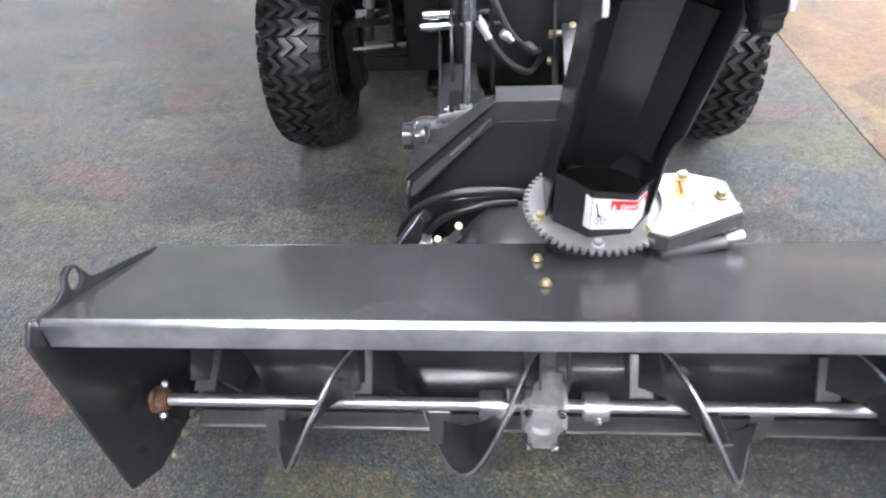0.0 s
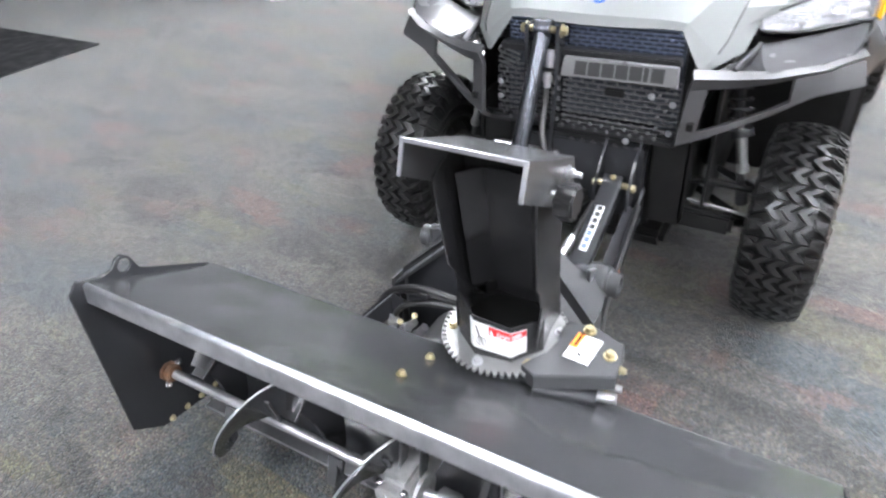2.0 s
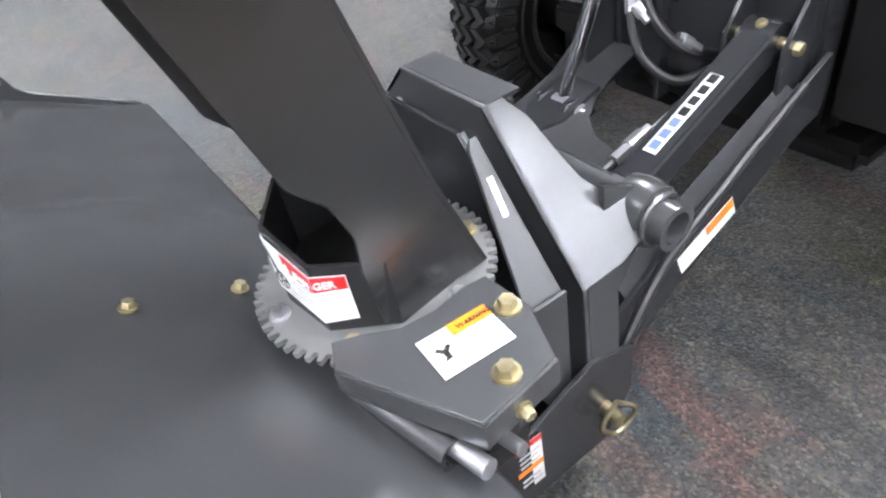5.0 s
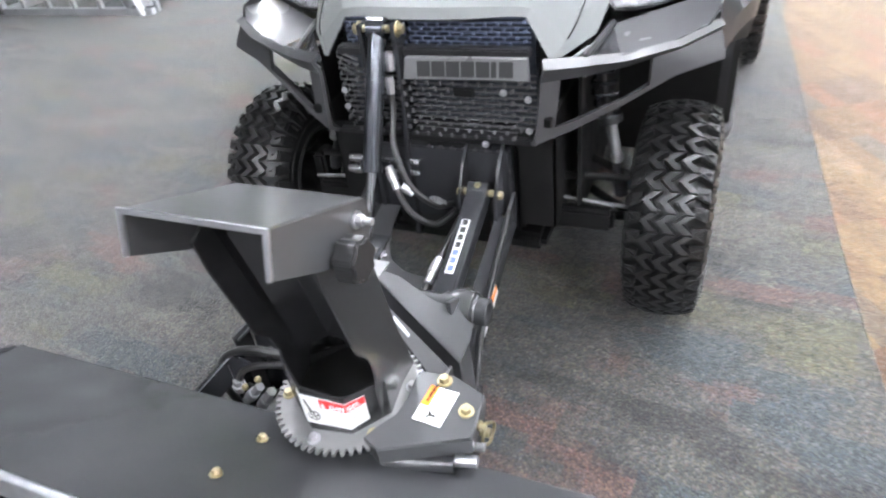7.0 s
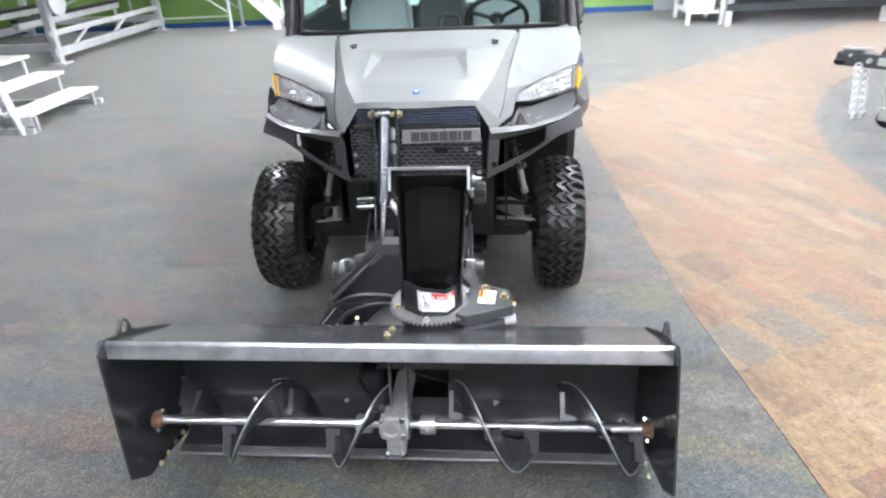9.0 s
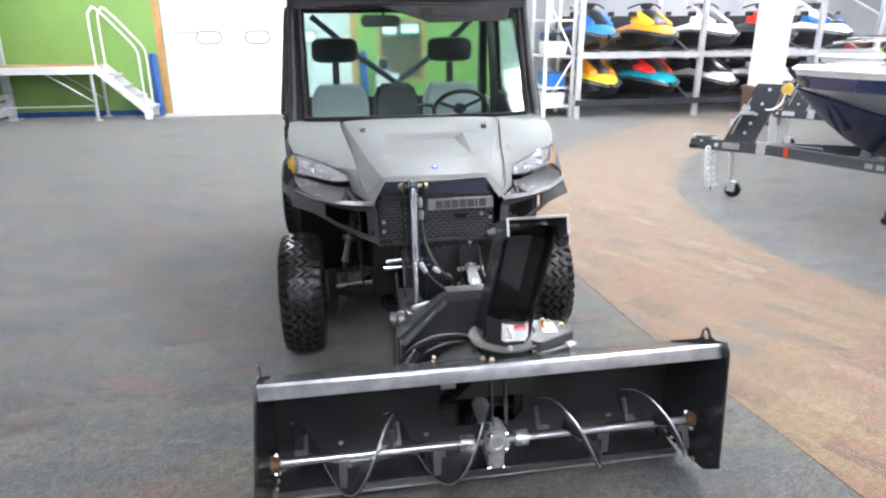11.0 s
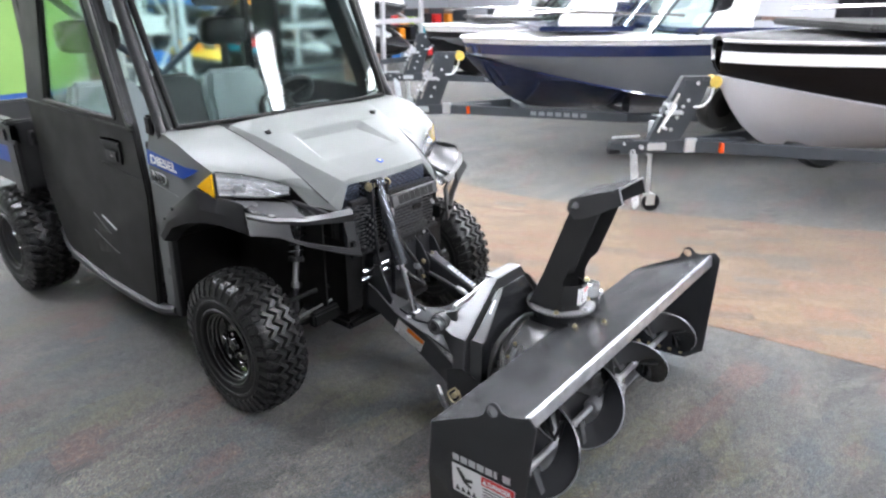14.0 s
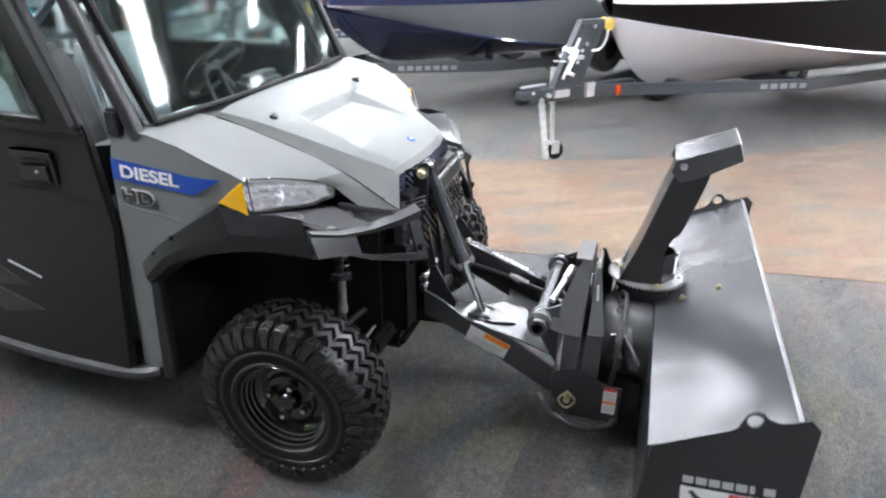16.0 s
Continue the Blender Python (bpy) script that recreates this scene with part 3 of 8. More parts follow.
def splay(bm, s):
    """The side plates lean outward towards their lower front corner."""
    for axis, lo, hi in ((1, -1.4, -1.0), (2, 0.05, 0.65)):
        for k in range(1, 14):
            at = lo + (hi - lo) * k / 14
            n = Vector((0, 1, 0)) if axis == 1 else Vector((0, 0, 1))
            bmesh.ops.bisect_plane(bm, geom=bm.verts[:] + bm.edges[:] + bm.faces[:], plane_co=n * at, plane_no=n)
    for v in bm.verts:
        v.co.x += s * lean_out(v.co.y, v.co.z)
    return bm


def splay_x(p):
    return p.x - lean_out(p.y, p.z)


side_l = part("side_plate", splay(prism(SIDE, "x", BX0 - 0.008, BX0, 0.0015, 1, [(-1.238, 0.635, 0.019)]), -1), BLACK_COAT, blower)
side_r = part("side_plate", splay(prism(SIDE, "x", BX1, BX1 + 0.008, 0.0015, 1, [(-1.238, 0.635, 0.019)]), 1), BLACK_COAT, blower)
for x in (BX0, BX1):
    for k in range(5):
        s = 1 if x < 0 else -1
        part("bolt", bolt((x + s * 0.001, -1.06 - 0.055 * k, 0.085 + 0.004 * k), (s, 0, 0), 0.007, 0.006), ZINC, side_l if s > 0 else side_r)
# auger
SY, SZ = -1.24, 0.262
part("auger_shaft", cyl((BX0 + 0.01, SY, SZ), (BX1 - 0.01, SY, SZ), 0.013, 20), SHAFT, blower, "scuffed bright auger shaft")
for x, s in ((BX0 + 0.002, 1), (BX1 - 0.002, -1)):
    part("bearing", join(cyl((x, SY, SZ), (x + s * 0.01, SY, SZ), 0.03, 8, b=0.002), cyl((x + s * 0.008, SY, SZ), (x + s * 0.034, SY, SZ), 0.024, 20, b=0.004)), RUST, blower, "rust-brown bearing block")
    for dy, dz in ((0.032, 0.012), (-0.02, -0.03)):
        part("bolt", bolt((x + s * 0.012, SY + dy, SZ + dz), (s, 0, 0), 0.008, 0.008), CHROME, blower)


def flight(x0, x1, a0, turn, r0=0.042, r1=0.14, n=26):
    rows = []
    for k in range(n + 1):
        t = k / n
        a = radians(a0 + turn * t)
        x = x0 + (x1 - x0) * t
        rows.append([(x, SY + r * math.cos(a), SZ + r * math.sin(a)) for r in (r0, (r0 + r1) / 2, r1)])
    return sheet(rows, 0.008)


def beam_(a, b, w, h):
    """A straight flat bar between two points."""
    a, b = Vector(a), Vector(b)
    d = (b - a).normalized()
    sx = d.cross(Vector((0, 0, 1))).normalized() if abs(d.z) < 0.95 else Vector((1, 0, 0))
    u = sx.cross(d).normalized()
    q = [(-w / 2, -h / 2), (w / 2, -h / 2), (w / 2, h / 2), (-w / 2, h / 2)]
    return bevel(loft([[a + sx * i + u * j for i, j in q], [b + sx * i + u * j for i, j in q]]), 0.0012, 1)


def paddle(x, a, r=0.11):
    """A flat spoke between shaft and ribbon."""
    c, s = math.cos(radians(a)), math.sin(radians(a))
    bm = box(-0.024, 0.024, -0.004, 0.004, 0.018, r, 0.002, 1)
    return moved(bm, Matrix.Translation((x, SY, SZ)) @ Matrix.Rotation(radians(a - 90), 4, "X"))


for x0, x1, a0, turn in ((-0.35, -0.72, 75, 334), (0.01, -0.38, 78, 350), (0.2, 0.49, 30, 260), (0.56, 0.815, 38, 228)):
    fl = part("auger_flight", flight(x0, x1, a0, turn), BLACK_COAT, blower, "black ribbon flighting with worn edge")
    for t in (0.08, 0.5, 0.92):
        part("spoke", paddle(x0 + (x1 - x0) * t, a0 + turn * t), SATIN_STEEL, fl)
    edge = [(x0 + (x1 - x0) * k / 26, SY + 0.139 * math.cos(radians(a0 + turn * k / 26)), SZ + 0.139 * math.sin(radians(a0 + turn * k / 26))) for k in range(27)]
    part("worn_rim", pipe(edge, 0.003, 5, smooth=False), WORN_EDGE, fl)
# gearbox in the middle of the auger
gx = MID + 0.006
gear = part("gearbox", join(lathe([(0.02, -0.045), (0.047, -0.045), (0.05, -0.03), (0.05, 0.03), (0.047, 0.045), (0.02, 0.045)], (gx, SY, SZ), (1, 0, 0), 24),
                            box(gx - 0.04, gx + 0.036, SY - 0.06, SY + 0.05, SZ - 0.02, SZ + 0.075, 0.012),
                            box(gx - 0.03, gx + 0.03, SY - 0.045, SY + 0.03, SZ - 0.1, SZ - 0.01, 0.01),
                            cyl((gx, SY + 0.02, SZ), (gx, SY + 0.25, SZ), 0.034, 18)), CAST, blower, "pale cast gearbox on the auger shaft")
part("cap", join(lathe([(0.024, 0), (0.036, 0), (0.036, 0.014), (0.024, 0.014)], (gx - 0.005, SY - 0.06, SZ + 0.035), (0, -1, 0), 20, close=True),
                 lathe([(0.003, 0), (0.024, 0), (0.022, 0.002), (0.003, 0.002)], (gx - 0.005, SY - 0.06, SZ + 0.035), (0, -1, 0), 20)), CAST, gear)
for dx, dz in ((-0.032, 0.066), (0.03, 0.066), (-0.03, -0.09), (0.026, -0.09), (0.03, 0.0)):
    part("bolt", bolt((gx + dx, SY - 0.058 if dz > -0.05 else SY - 0.044, SZ + dz), (0, -1, 0), 0.008, 0.007), CHROME, gear)
part("gearbox_strap", join(prism([(-1.2, 0.575), (-1.15, 0.555), (-1.225, 0.33), (-1.255, 0.335)], "x", gx + 0.042, gx + 0.047), prism([(-1.2, 0.575), (-1.15, 0.555), (-1.225, 0.33), (-1.255, 0.335)], "x", gx - 0.012, gx - 0.007)), SATIN_STEEL, blower)
for x in (gx - 0.13, gx + 0.08):
    part("shaft_hub", cyl((x, SY, SZ), (x + 0.05, SY, SZ), 0.03, 16, b=0.003), SHAFT, blower)
    part("bolt", bolt((x + 0.025, SY - 0.03, SZ), (0, -1, 0), 0.008, 0.008), SHAFT, blower)
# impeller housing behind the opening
# Added liner: the shade within the drum, made as a near-black surface.
part("drum_shade_liner", lathe([(0.176, 0.001), (0.183, 0.001), (0.183, 0.172), (0.04, 0.176), (0.04, 0.17), (0.176, 0.166)], (MID + 0.01, -0.988, 0.27), (0, 1, 0), 40, close=True), DARK, blower, "added near-black liner standing for the shade inside the impeller drum")
part("impeller_housing", lathe([(0.186, 0.0), (0.2, 0.0), (0.2, 0.17), (0.19, 0.185), (0.03, 0.19), (0.03, 0.18), (0.184, 0.175)], (MID + 0.01, -0.988, 0.27), (0, 1, 0), 40, close=True), DRUM_STEEL, blower, "round satin steel impeller drum")
part("impeller", join(cyl((MID + 0.01, -0.99, 0.27), (MID + 0.01, -0.83, 0.27), 0.035, 16), *[moved(box(-0.004, 0.004, -0.075, 0.06, 0.03, 0.17, 0.002), Matrix.Translation((MID + 0.01, -0.9, 0.27)) @ Matrix.Rotation(radians(90 * k + 20), 4, "Y")) for k in range(4)]), BLACK_COAT, blower)
for x0, x1, z0, z1 in ((-0.16, -0.1, 0.36, 0.395), (-0.02, 0.03, 0.425, 0.45)):
    part("opening_flange", box(MID + x0, MID + x1, -1.012, -0.997, z0, z1, 0.004), ALUMINIUM, blower, "small bright bracket tab")
for p in ((0.02, -1.206, 0.587), (0.013, -1.085, 0.527)):
    part("bolt", bolt(p, (0, 0.4, 0.92), 0.0082, 0.008), ZINC, top_plate)
for x in (-0.55, -0.2, 0.35, 0.6):
    part("bolt", bolt((x, -0.996, 0.15), (0, -1, 0), 0.008, 0.007), CHROME, blower)
# stickers on the side plate that faces the walk
SO = (BX0 - 0.008, -0.06, -0.113)
R_, U_ = (0, -1, 0.11), (0, 0.11, 1)


def on_side(bm):
    return splay(bm, -1)


st = part("danger_sticker", on_side(decal(rect(1.08, 1.335, 0.27, 0.375), SO, R_, U_)), WHITE_DECAL, side_l, "white safety sticker with a red band")
part("red_band", on_side(decal(rect(1.205, 1.333, 0.342, 0.374), SO, R_, U_, 0.0026)), RED_DECAL, st)
wp = plane_pose(SO, R_, U_) @ Vector((1.232, 0.35, 0))
lettering("word", "DANGER", 0.0225, WHITE_DECAL, st, plane_pose((splay_x(wp) - 0.005, wp.y, wp.z), (-0.06, -1, 0.11), (0.055, 0.11, 1)), bold=0.0006)
part("warning_sign", on_side(decal([(1.21, 0.348), (1.228, 0.348), (1.219, 0.368)], SO, R_, U_, 0.0036)), WHITE_DECAL, st)
for k, w in enumerate((0.115, 0.1, 0.115, 0.08, 0.105)):
    part("small_print", on_side(bars([(1.21, 1.21 + w, 0.331 - 0.011 * k)], 0.0035, SO, R_, U_)), INK, st)
part("falling_shape", on_side(decal([(1.1, 0.362), (1.112, 0.366), (1.14, 0.336), (1.168, 0.341), (1.17, 0.332), (1.145, 0.322), (1.165, 0.314), (1.16, 0.306), (1.13, 0.318)], SO, R_, U_, 0.0036)), INK, st)
for k in range(4):
    part("tooth_shape", on_side(decal([(1.092 + 0.024 * k, 0.28), (1.112 + 0.024 * k, 0.28), (1.102 + 0.024 * k, 0.3)], SO, R_, U_, 0.0036)), INK, st)
for k in range(7):
    part("maker_block", on_side(decal(rect(1.085 + 0.034 * k, 1.085 + 0.034 * k + (0.028 if k != 5 else 0.012), 0.388, 0.412), SO, R_, U_)), SILVER_DECAL, side_l)
for x in (BX0 + 0.03, BX1 - 0.05):
    part("skid_shoe", join(box(x, x + 0.02, -1.09, -0.99, 0.0, 0.014, 0.004), box(x + 0.006, x + 0.014, -1.07, -1.0, 0.01, 0.1, 0.002)), BLACK_COAT, blower, "black steel skid shoe")

# chute ring
RC = Vector((0.138, -0.947, 0))


def gear_outline(r1, r0, n):
    pts = []
    for k in range(n):
        for da, r in ((-0.32, r0), (-0.16, r1), (0.16, r1), (0.32, r0)):
            a = (k + da) * math.tau / n
            pts.append((RC.x + r * math.cos(a), RC.y + r * math.sin(a)))
    return pts


ring = part("ring_gear", prism(gear_outline(0.149, 0.138, 58), "z", 0.546, 0.553, 0, holes=[(RC.x, RC.y, 0.098)]), RING_STEEL, blower, "bare grey toothed chute-turning ring")
part("ring_neck", join(lathe([(0.1, 0.5), (0.118, 0.5), (0.118, 0.54), (0.13, 0.545), (0.1, 0.545)], RC, (0, 0, 1), 32, close=True), box(RC.x - 0.1, RC.x + 0.1, RC.y - 0.1, RC.y + 0.1, 0.42, 0.505, 0.01)), BLACK_COAT, blower)
part("chute_throat", loft([[(0.03, -1.06, 0.46), (0.25, -1.06, 0.46), (0.25, -0.84, 0.46), (0.03, -0.84, 0.46)], [(-0.08, -1.0, 0.3), (0.24, -1.0, 0.3), (0.24, -0.8, 0.3), (-0.08, -0.8, 0.3)]]), SATIN_STEEL, blower)
for a in (200, 265, 318, 20, 75, 140):
    part("bolt", bolt((RC.x + 0.124 * math.cos(radians(a)), RC.y + 0.124 * math.sin(radians(a)), 0.553), (0, 0, 1), 0.009, 0.009), ZINC if a in (200, 318, 75) else SHAFT, ring)
# octagonal collar
TW = 8
OCT = [(RC.x + 0.107 * math.cos(radians(22.5 + 45 * k + TW)), RC.y + 0.107 * math.sin(radians(22.5 + 45 * k + TW))) for k in range(8)]
OCI = [(RC.x + (x - RC.x) * 0.955, RC.y + (y - RC.y) * 0.955) for x, y in OCT]
HT = [0.66, 0.6, 0.585, 0.6, 0.672, 0.664, 0.648, 0.642]
collar = part("chute_collar", tidy(loft([[(x, y, 0.553) for x, y in OCT], [(x, y, h) for (x, y), h in zip(OCT, HT)], [(x, y, h) for (x, y), h in zip(OCI, HT)], [(x, y, 0.553) for x, y in OCI], [(x, y, 0.553) for x, y in OCT]], caps=False)), CHUTE_BLACK, blower, "eight-sided black chute collar", 20)
fa, fb, fc, fd = [Vector((*OCT[k], 0)) for k in (4, 5, 6, 7)]
ln = (fc - fb).length
Z_ = (0, 0, 1)
st = part("danger_sticker", decal([(0.0, 0.577), (ln + 0.001, 0.568), (ln + 0.001, 0.636), (0.0, 0.652)], fb, fc - fb, Z_), WHITE_DECAL, collar, "white sticker with a red danger band, wrapped round the collar")
part("sticker_fold", decal([(0.0, 0.568), (0.038, 0.571), (0.038, 0.634), (0.0, 0.636)], fc, fd - fc, Z_), WHITE_DECAL, st)
part("sticker_fold", decal([(ln - 0.014, 0.58), (ln, 0.577), (ln, 0.652), (ln - 0.014, 0.655)], fa, fb - fa, Z_), WHITE_DECAL, st)
part("red_band", decal([(0.034, 0.6215), (ln + 0.0015, 0.615), (ln + 0.0015, 0.635), (0.034, 0.6435)], fb, fc - fb, Z_, 0.0026), RED_DECAL, st)
part("red_band", decal([(0.0, 0.615), (0.037, 0.617), (0.037, 0.633), (0.0, 0.635)], fc, fd - fc, Z_, 0.0026), RED_DECAL, st)
part("warning_sign", decal([(0.036, 0.6245), (0.045, 0.6235), (0.0405, 0.635)], fb, fc - fb, Z_, 0.0036), WHITE_DECAL, st)
for word, o_, d_, u_, z_, al in (("DAN", fb, fc - fb, ln - 0.0008, 0.6195, "RIGHT"), ("GER", fc, fd - fc, 0.0012, 0.6195, "LEFT")):
    dn = d_.normalized()
    lettering("word", word, 0.0132, WHITE_DECAL, st, plane_pose(o_ + dn * u_ + Vector((0, 0, z_)) + dn.cross(Vector(Z_)) * 0.0041, d_ + Vector((0, 0, -0.006 if al == "RIGHT" else 0.002)), Z_), align=al, bold=0.0003)
for k in range(5):
    part("small_print", bars([(0.036, ln - 0.004 - 0.008 * (k % 2), 0.612 - 0.0075 * k)], 0.0016, fb, fc - fb, Z_), SILVER_DECAL, st)
    part("small_print", bars([(0.002, 0.034 - 0.006 * (k % 2), 0.61 - 0.0075 * k)], 0.0016, fc, fd - fc, Z_), SILVER_DECAL, st)
for k in range(14):
    a, a1 = k * math.tau / 14, (k + 1) * math.tau / 14
    part("pictogram", decal([(0.017 + r * math.cos(q), 0.598 + r * math.sin(q)) for r, q in ((0.0125, a), (0.0125, a1), (0.0114, a1), (0.0114, a))], fb, fc - fb, Z_, 0.0032), INK, st)
for k in range(5):
    a = k * math.tau / 5
    part("pictogram", decal([(0.017, 0.598), (0.017 + 0.01 * math.cos(a), 0.598 + 0.01 * math.sin(a)), (0.017 + 0.008 * math.cos(a + 0.4), 0.598 + 0.008 * math.sin(a + 0.4))], fb, fc - fb, Z_, 0.0032), INK, st)
part("pictogram", decal([(0.004, 0.641), (0.007, 0.64), (0.016, 0.606), (0.012, 0.606)], fb, fc - fb, Z_, 0.0034), INK, st)
# Near-black disc added to stand for the shade down the throat.
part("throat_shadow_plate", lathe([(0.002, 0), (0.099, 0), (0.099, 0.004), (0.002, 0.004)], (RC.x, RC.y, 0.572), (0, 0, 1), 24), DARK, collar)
# chute channel, leaning forward
XL0, XR0, XL1, XR1 = 0.037, 0.228, 0.078, 0.272


def chute_x(z, s):
    t = (z - 0.56) / 0.49
    return (XL0 + (XL1 - XL0) * t) if s < 0 else (XR0 + (XR1 - XR0) * t)


CH = [(-0.85, 0.556), (-0.905, 0.70), (-1.005, 1.03), (-1.03, 1.04), (-1.06, 1.045), (-1.112, 1.02), (-1.1, 0.96), (-1.052, 0.8), (-1.045, 0.775), (-1.015, 0.74), (-0.998, 0.69), (-1.0, 0.64), (-0.99, 0.556)]


def chute_side(s):
    out = [[(chute_x(z, s) + d, y, z) for y, z in CH] for d in (0.0, s * 0.005)]
    return bevel(loft(out), 0.001, 1, 40)


chute = part("chute", join(chute_side(-1), chute_side(1), sheet([[(chute_x(z, -1) - 0.004, y, z), ((chute_x(z, -1) + chute_x(z, 1)) / 2, y + 0.004, z), (chute_x(z, 1) + 0.004, y, z)] for y, z in CH[:3]], 0.005)), CHUTE_BLACK, blower, "tall black open-fronted discharge chute")
part("chute_liner", sheet([[(chute_x(z, -1) + 0.012, y - 0.055, z), (chute_x(z, -1) + 0.05, y - 0.012, z), (chute_x(z, 1) - 0.05, y - 0.012, z), (chute_x(z, 1) - 0.012, y - 0.055, z)] for y, z in ((-0.9, 0.66), (-0.95, 0.83), (-1.0, 1.0))], 0.004), CHUTE_BLACK, chute)
CAPX0, CAPX1 = 0.071, 0.283
cap = part("deflector_cap", bevel(join(
    loft([[(CAPX0, -0.985, 1.037), (CAPX1, -0.985, 1.037), (CAPX1, -0.985, 1.043), (CAPX0, -0.985, 1.043)], [(CAPX0, -1.187, 1.119), (CAPX1, -1.187, 1.119), (CAPX1, -1.187, 1.125), (CAPX0, -1.187, 1.125)]]),
    prism([(-0.985, 1.042), (-1.187, 1.124), (-1.207, 1.066), (-1.118, 1.012), (-1.06, 0.98), (-1.01, 0.965), (-0.975, 1.0)], "x", CAPX0 - 0.005, CAPX0), prism([(-0.985, 1.042), (-1.187, 1.124), (-1.207, 1.066), (-1.118, 1.012), (-1.06, 0.98), (-1.01, 0.965), (-0.975, 1.0)], "x", CAPX1, CAPX1 + 0.005)), 0.0012, 1, 40), SATIN_STEEL, blower, "folded black deflector hood on the chute")
part("bare_edge", join(loft([[(CAPX0 - 0.006, -1.189, z) for z in (1.1185, 1.1265)] + [(CAPX0 - 0.006, -1.186, z) for z in (1.1265, 1.1185)], [(CAPX1 + 0.006, -1.189, z) for z in (1.1185, 1.1265)] + [(CAPX1 + 0.006, -1.186, z) for z in (1.1265, 1.1185)]]),
                       *[loft([[(x, -1.189, 1.124), (x + 0.007, -1.189, 1.124), (x + 0.007, -1.185, 1.124), (x, -1.185, 1.124)], [(x, -1.209, 1.066), (x + 0.007, -1.209, 1.066), (x + 0.007, -1.205, 1.066), (x, -1.205, 1.066)]]) for x in (CAPX0 - 0.006, CAPX1 - 0.001)]), WORN_EDGE, cap, "bright cut edge")
for x, s in ((CAPX0 - 0.005, -1), (CAPX1 + 0.005, 1)):
    part("pivot_bolt", join(bolt((x, -1.015, 1.025), (s, 0, 0), 0.0095, 0.009), cyl((x, -1.015, 1.025), (x + s * 0.026, -1.015, 1.025), 0.0055, 10)), SHAFT, cap)
knob = [(0.046 * (1 + 0.09 * math.cos(7 * k * math.tau / 42)) * math.cos(k * math.tau / 42), 0.046 * (1 + 0.09 * math.cos(7 * k * math.tau / 42)) * math.sin(k * math.tau / 42)) for k in range(42)]
part("clamp_knob", prism([(-1.075 + a * 0.68, 1.005 + b * 0.68) for a, b in knob], "x", CAPX1 + 0.012, CAPX1 + 0.046, 0.004), PLASTIC, cap, "lobed black plastic knob")
part("knob_stem", cyl((CAPX1, -1.075, 1.005), (CAPX1 + 0.014, -1.075, 1.005), 0.014, 14), CHROME, cap)
# pinion cover
COVER = [(0.258, -1.066), (0.409, -0.996), (0.399, -0.897), (0.33, -0.868), (0.262, -0.872), (0.258, -0.9), (0.264, -0.945), (0.258, -0.985), (0.236, -1.02), (0.222, -1.05)]
cover = part("pinion_cover", join(prism(COVER, "z", 0.562, 0.568, 0.001, 1), prism([(0.222, -1.05), (0.258, -1.068), (0.412, -0.997), (0.409, -0.992), (0.258, -1.061), (0.225, -1.044)], "z", 0.53, 0.5645), prism([(0.412, -0.997), (0.402, -0.896), (0.397, -0.896), (0.407, -0.997)], "z", 0.53, 0.5645)), SATIN_STEEL, blower, "folded satin black pinion cover")
for p in ((0.317, -0.886, 0.568), (0.382, -0.944, 0.568)):
    part("bolt", bolt(p, (0, 0, 1), 0.0108, 0.01), ZINC, cover)
DIRX, DIRY = Vector((0.08, 1, 0)).normalized(), Vector((-1, 0.08, 0)).normalized()
CO = Vector((0.323, -0.948, 0.568))
st = part("warning_sticker", decal(rect(-0.042, 0.042, -0.029, 0.029), CO, DIRX, DIRY), WHITE_DECAL, cover, "white warning sticker with an orange band")
part("orange_band", decal(rect(-0.006, 0.042, 0.012, 0.029), CO, DIRX, DIRY, 0.0026), ORANGE_DECAL, st)
lettering("word", "WARNING", 0.0088, INK, st, plane_pose(CO + DIRX * 0.002 + DIRY * 0.0165 + Vector((0, 0, 0.0042)), DIRX, DIRY))
part("pictogram", decal([(-0.03, -0.012), (-0.027, -0.008), (-0.027, -0.001), (-0.033, 0.005), (-0.03, 0.008), (-0.024, 0.002), (-0.018, 0.007), (-0.015, 0.004), (-0.021, -0.002), (-0.021, -0.011)], CO, DIRX, DIRY, 0.0036), INK, st)
part("small_print", bars([(0.0, 0.036, 0.004), (0.0, 0.03, -0.002), (0.0, 0.038, -0.012), (0.0, 0.034, -0.018)], 0.0026, CO, DIRX, DIRY), SILVER_DECAL, st)
part("pinion_motor", join(cyl((0.33, -0.95, 0.44), (0.33, -0.95, 0.56), 0.045, 20, b=0.006), box(0.29, 0.37, -0.99, -0.91, 0.4, 0.46, 0.01)), PLASTIC, blower)
part("crank_rod", join(cyl((0.25, -1.035, 0.505), (0.42, -1.005, 0.515), 0.011, 12), cyl((0.25, -0.99, 0.495), (0.42, -0.965, 0.505), 0.008, 12)), SHAFT, blower)
part("crank_tube", lathe([(0.012, 0), (0.018, 0), (0.018, 0.135), (0.012, 0.135)], (0.25, -1.045, 0.505), (0.18, 0.035, 0.008), 20, close=True), BLACK_COAT, blower, "open dark steel tube under the cover")
part("bolt", bolt((0.408, -0.95, 0.545), (1, 0, 0), 0.007, 0.01), ZINC, blower)
for cx0, cx1, cz1 in ((-0.2, -0.06, 0.26), (0.18, 0.3, 0.3)):
    part("rear_cover", box(cx0, cx1, -0.98, -0.86, 0.1, cz1, 0.01), BLACK_COAT, blower)
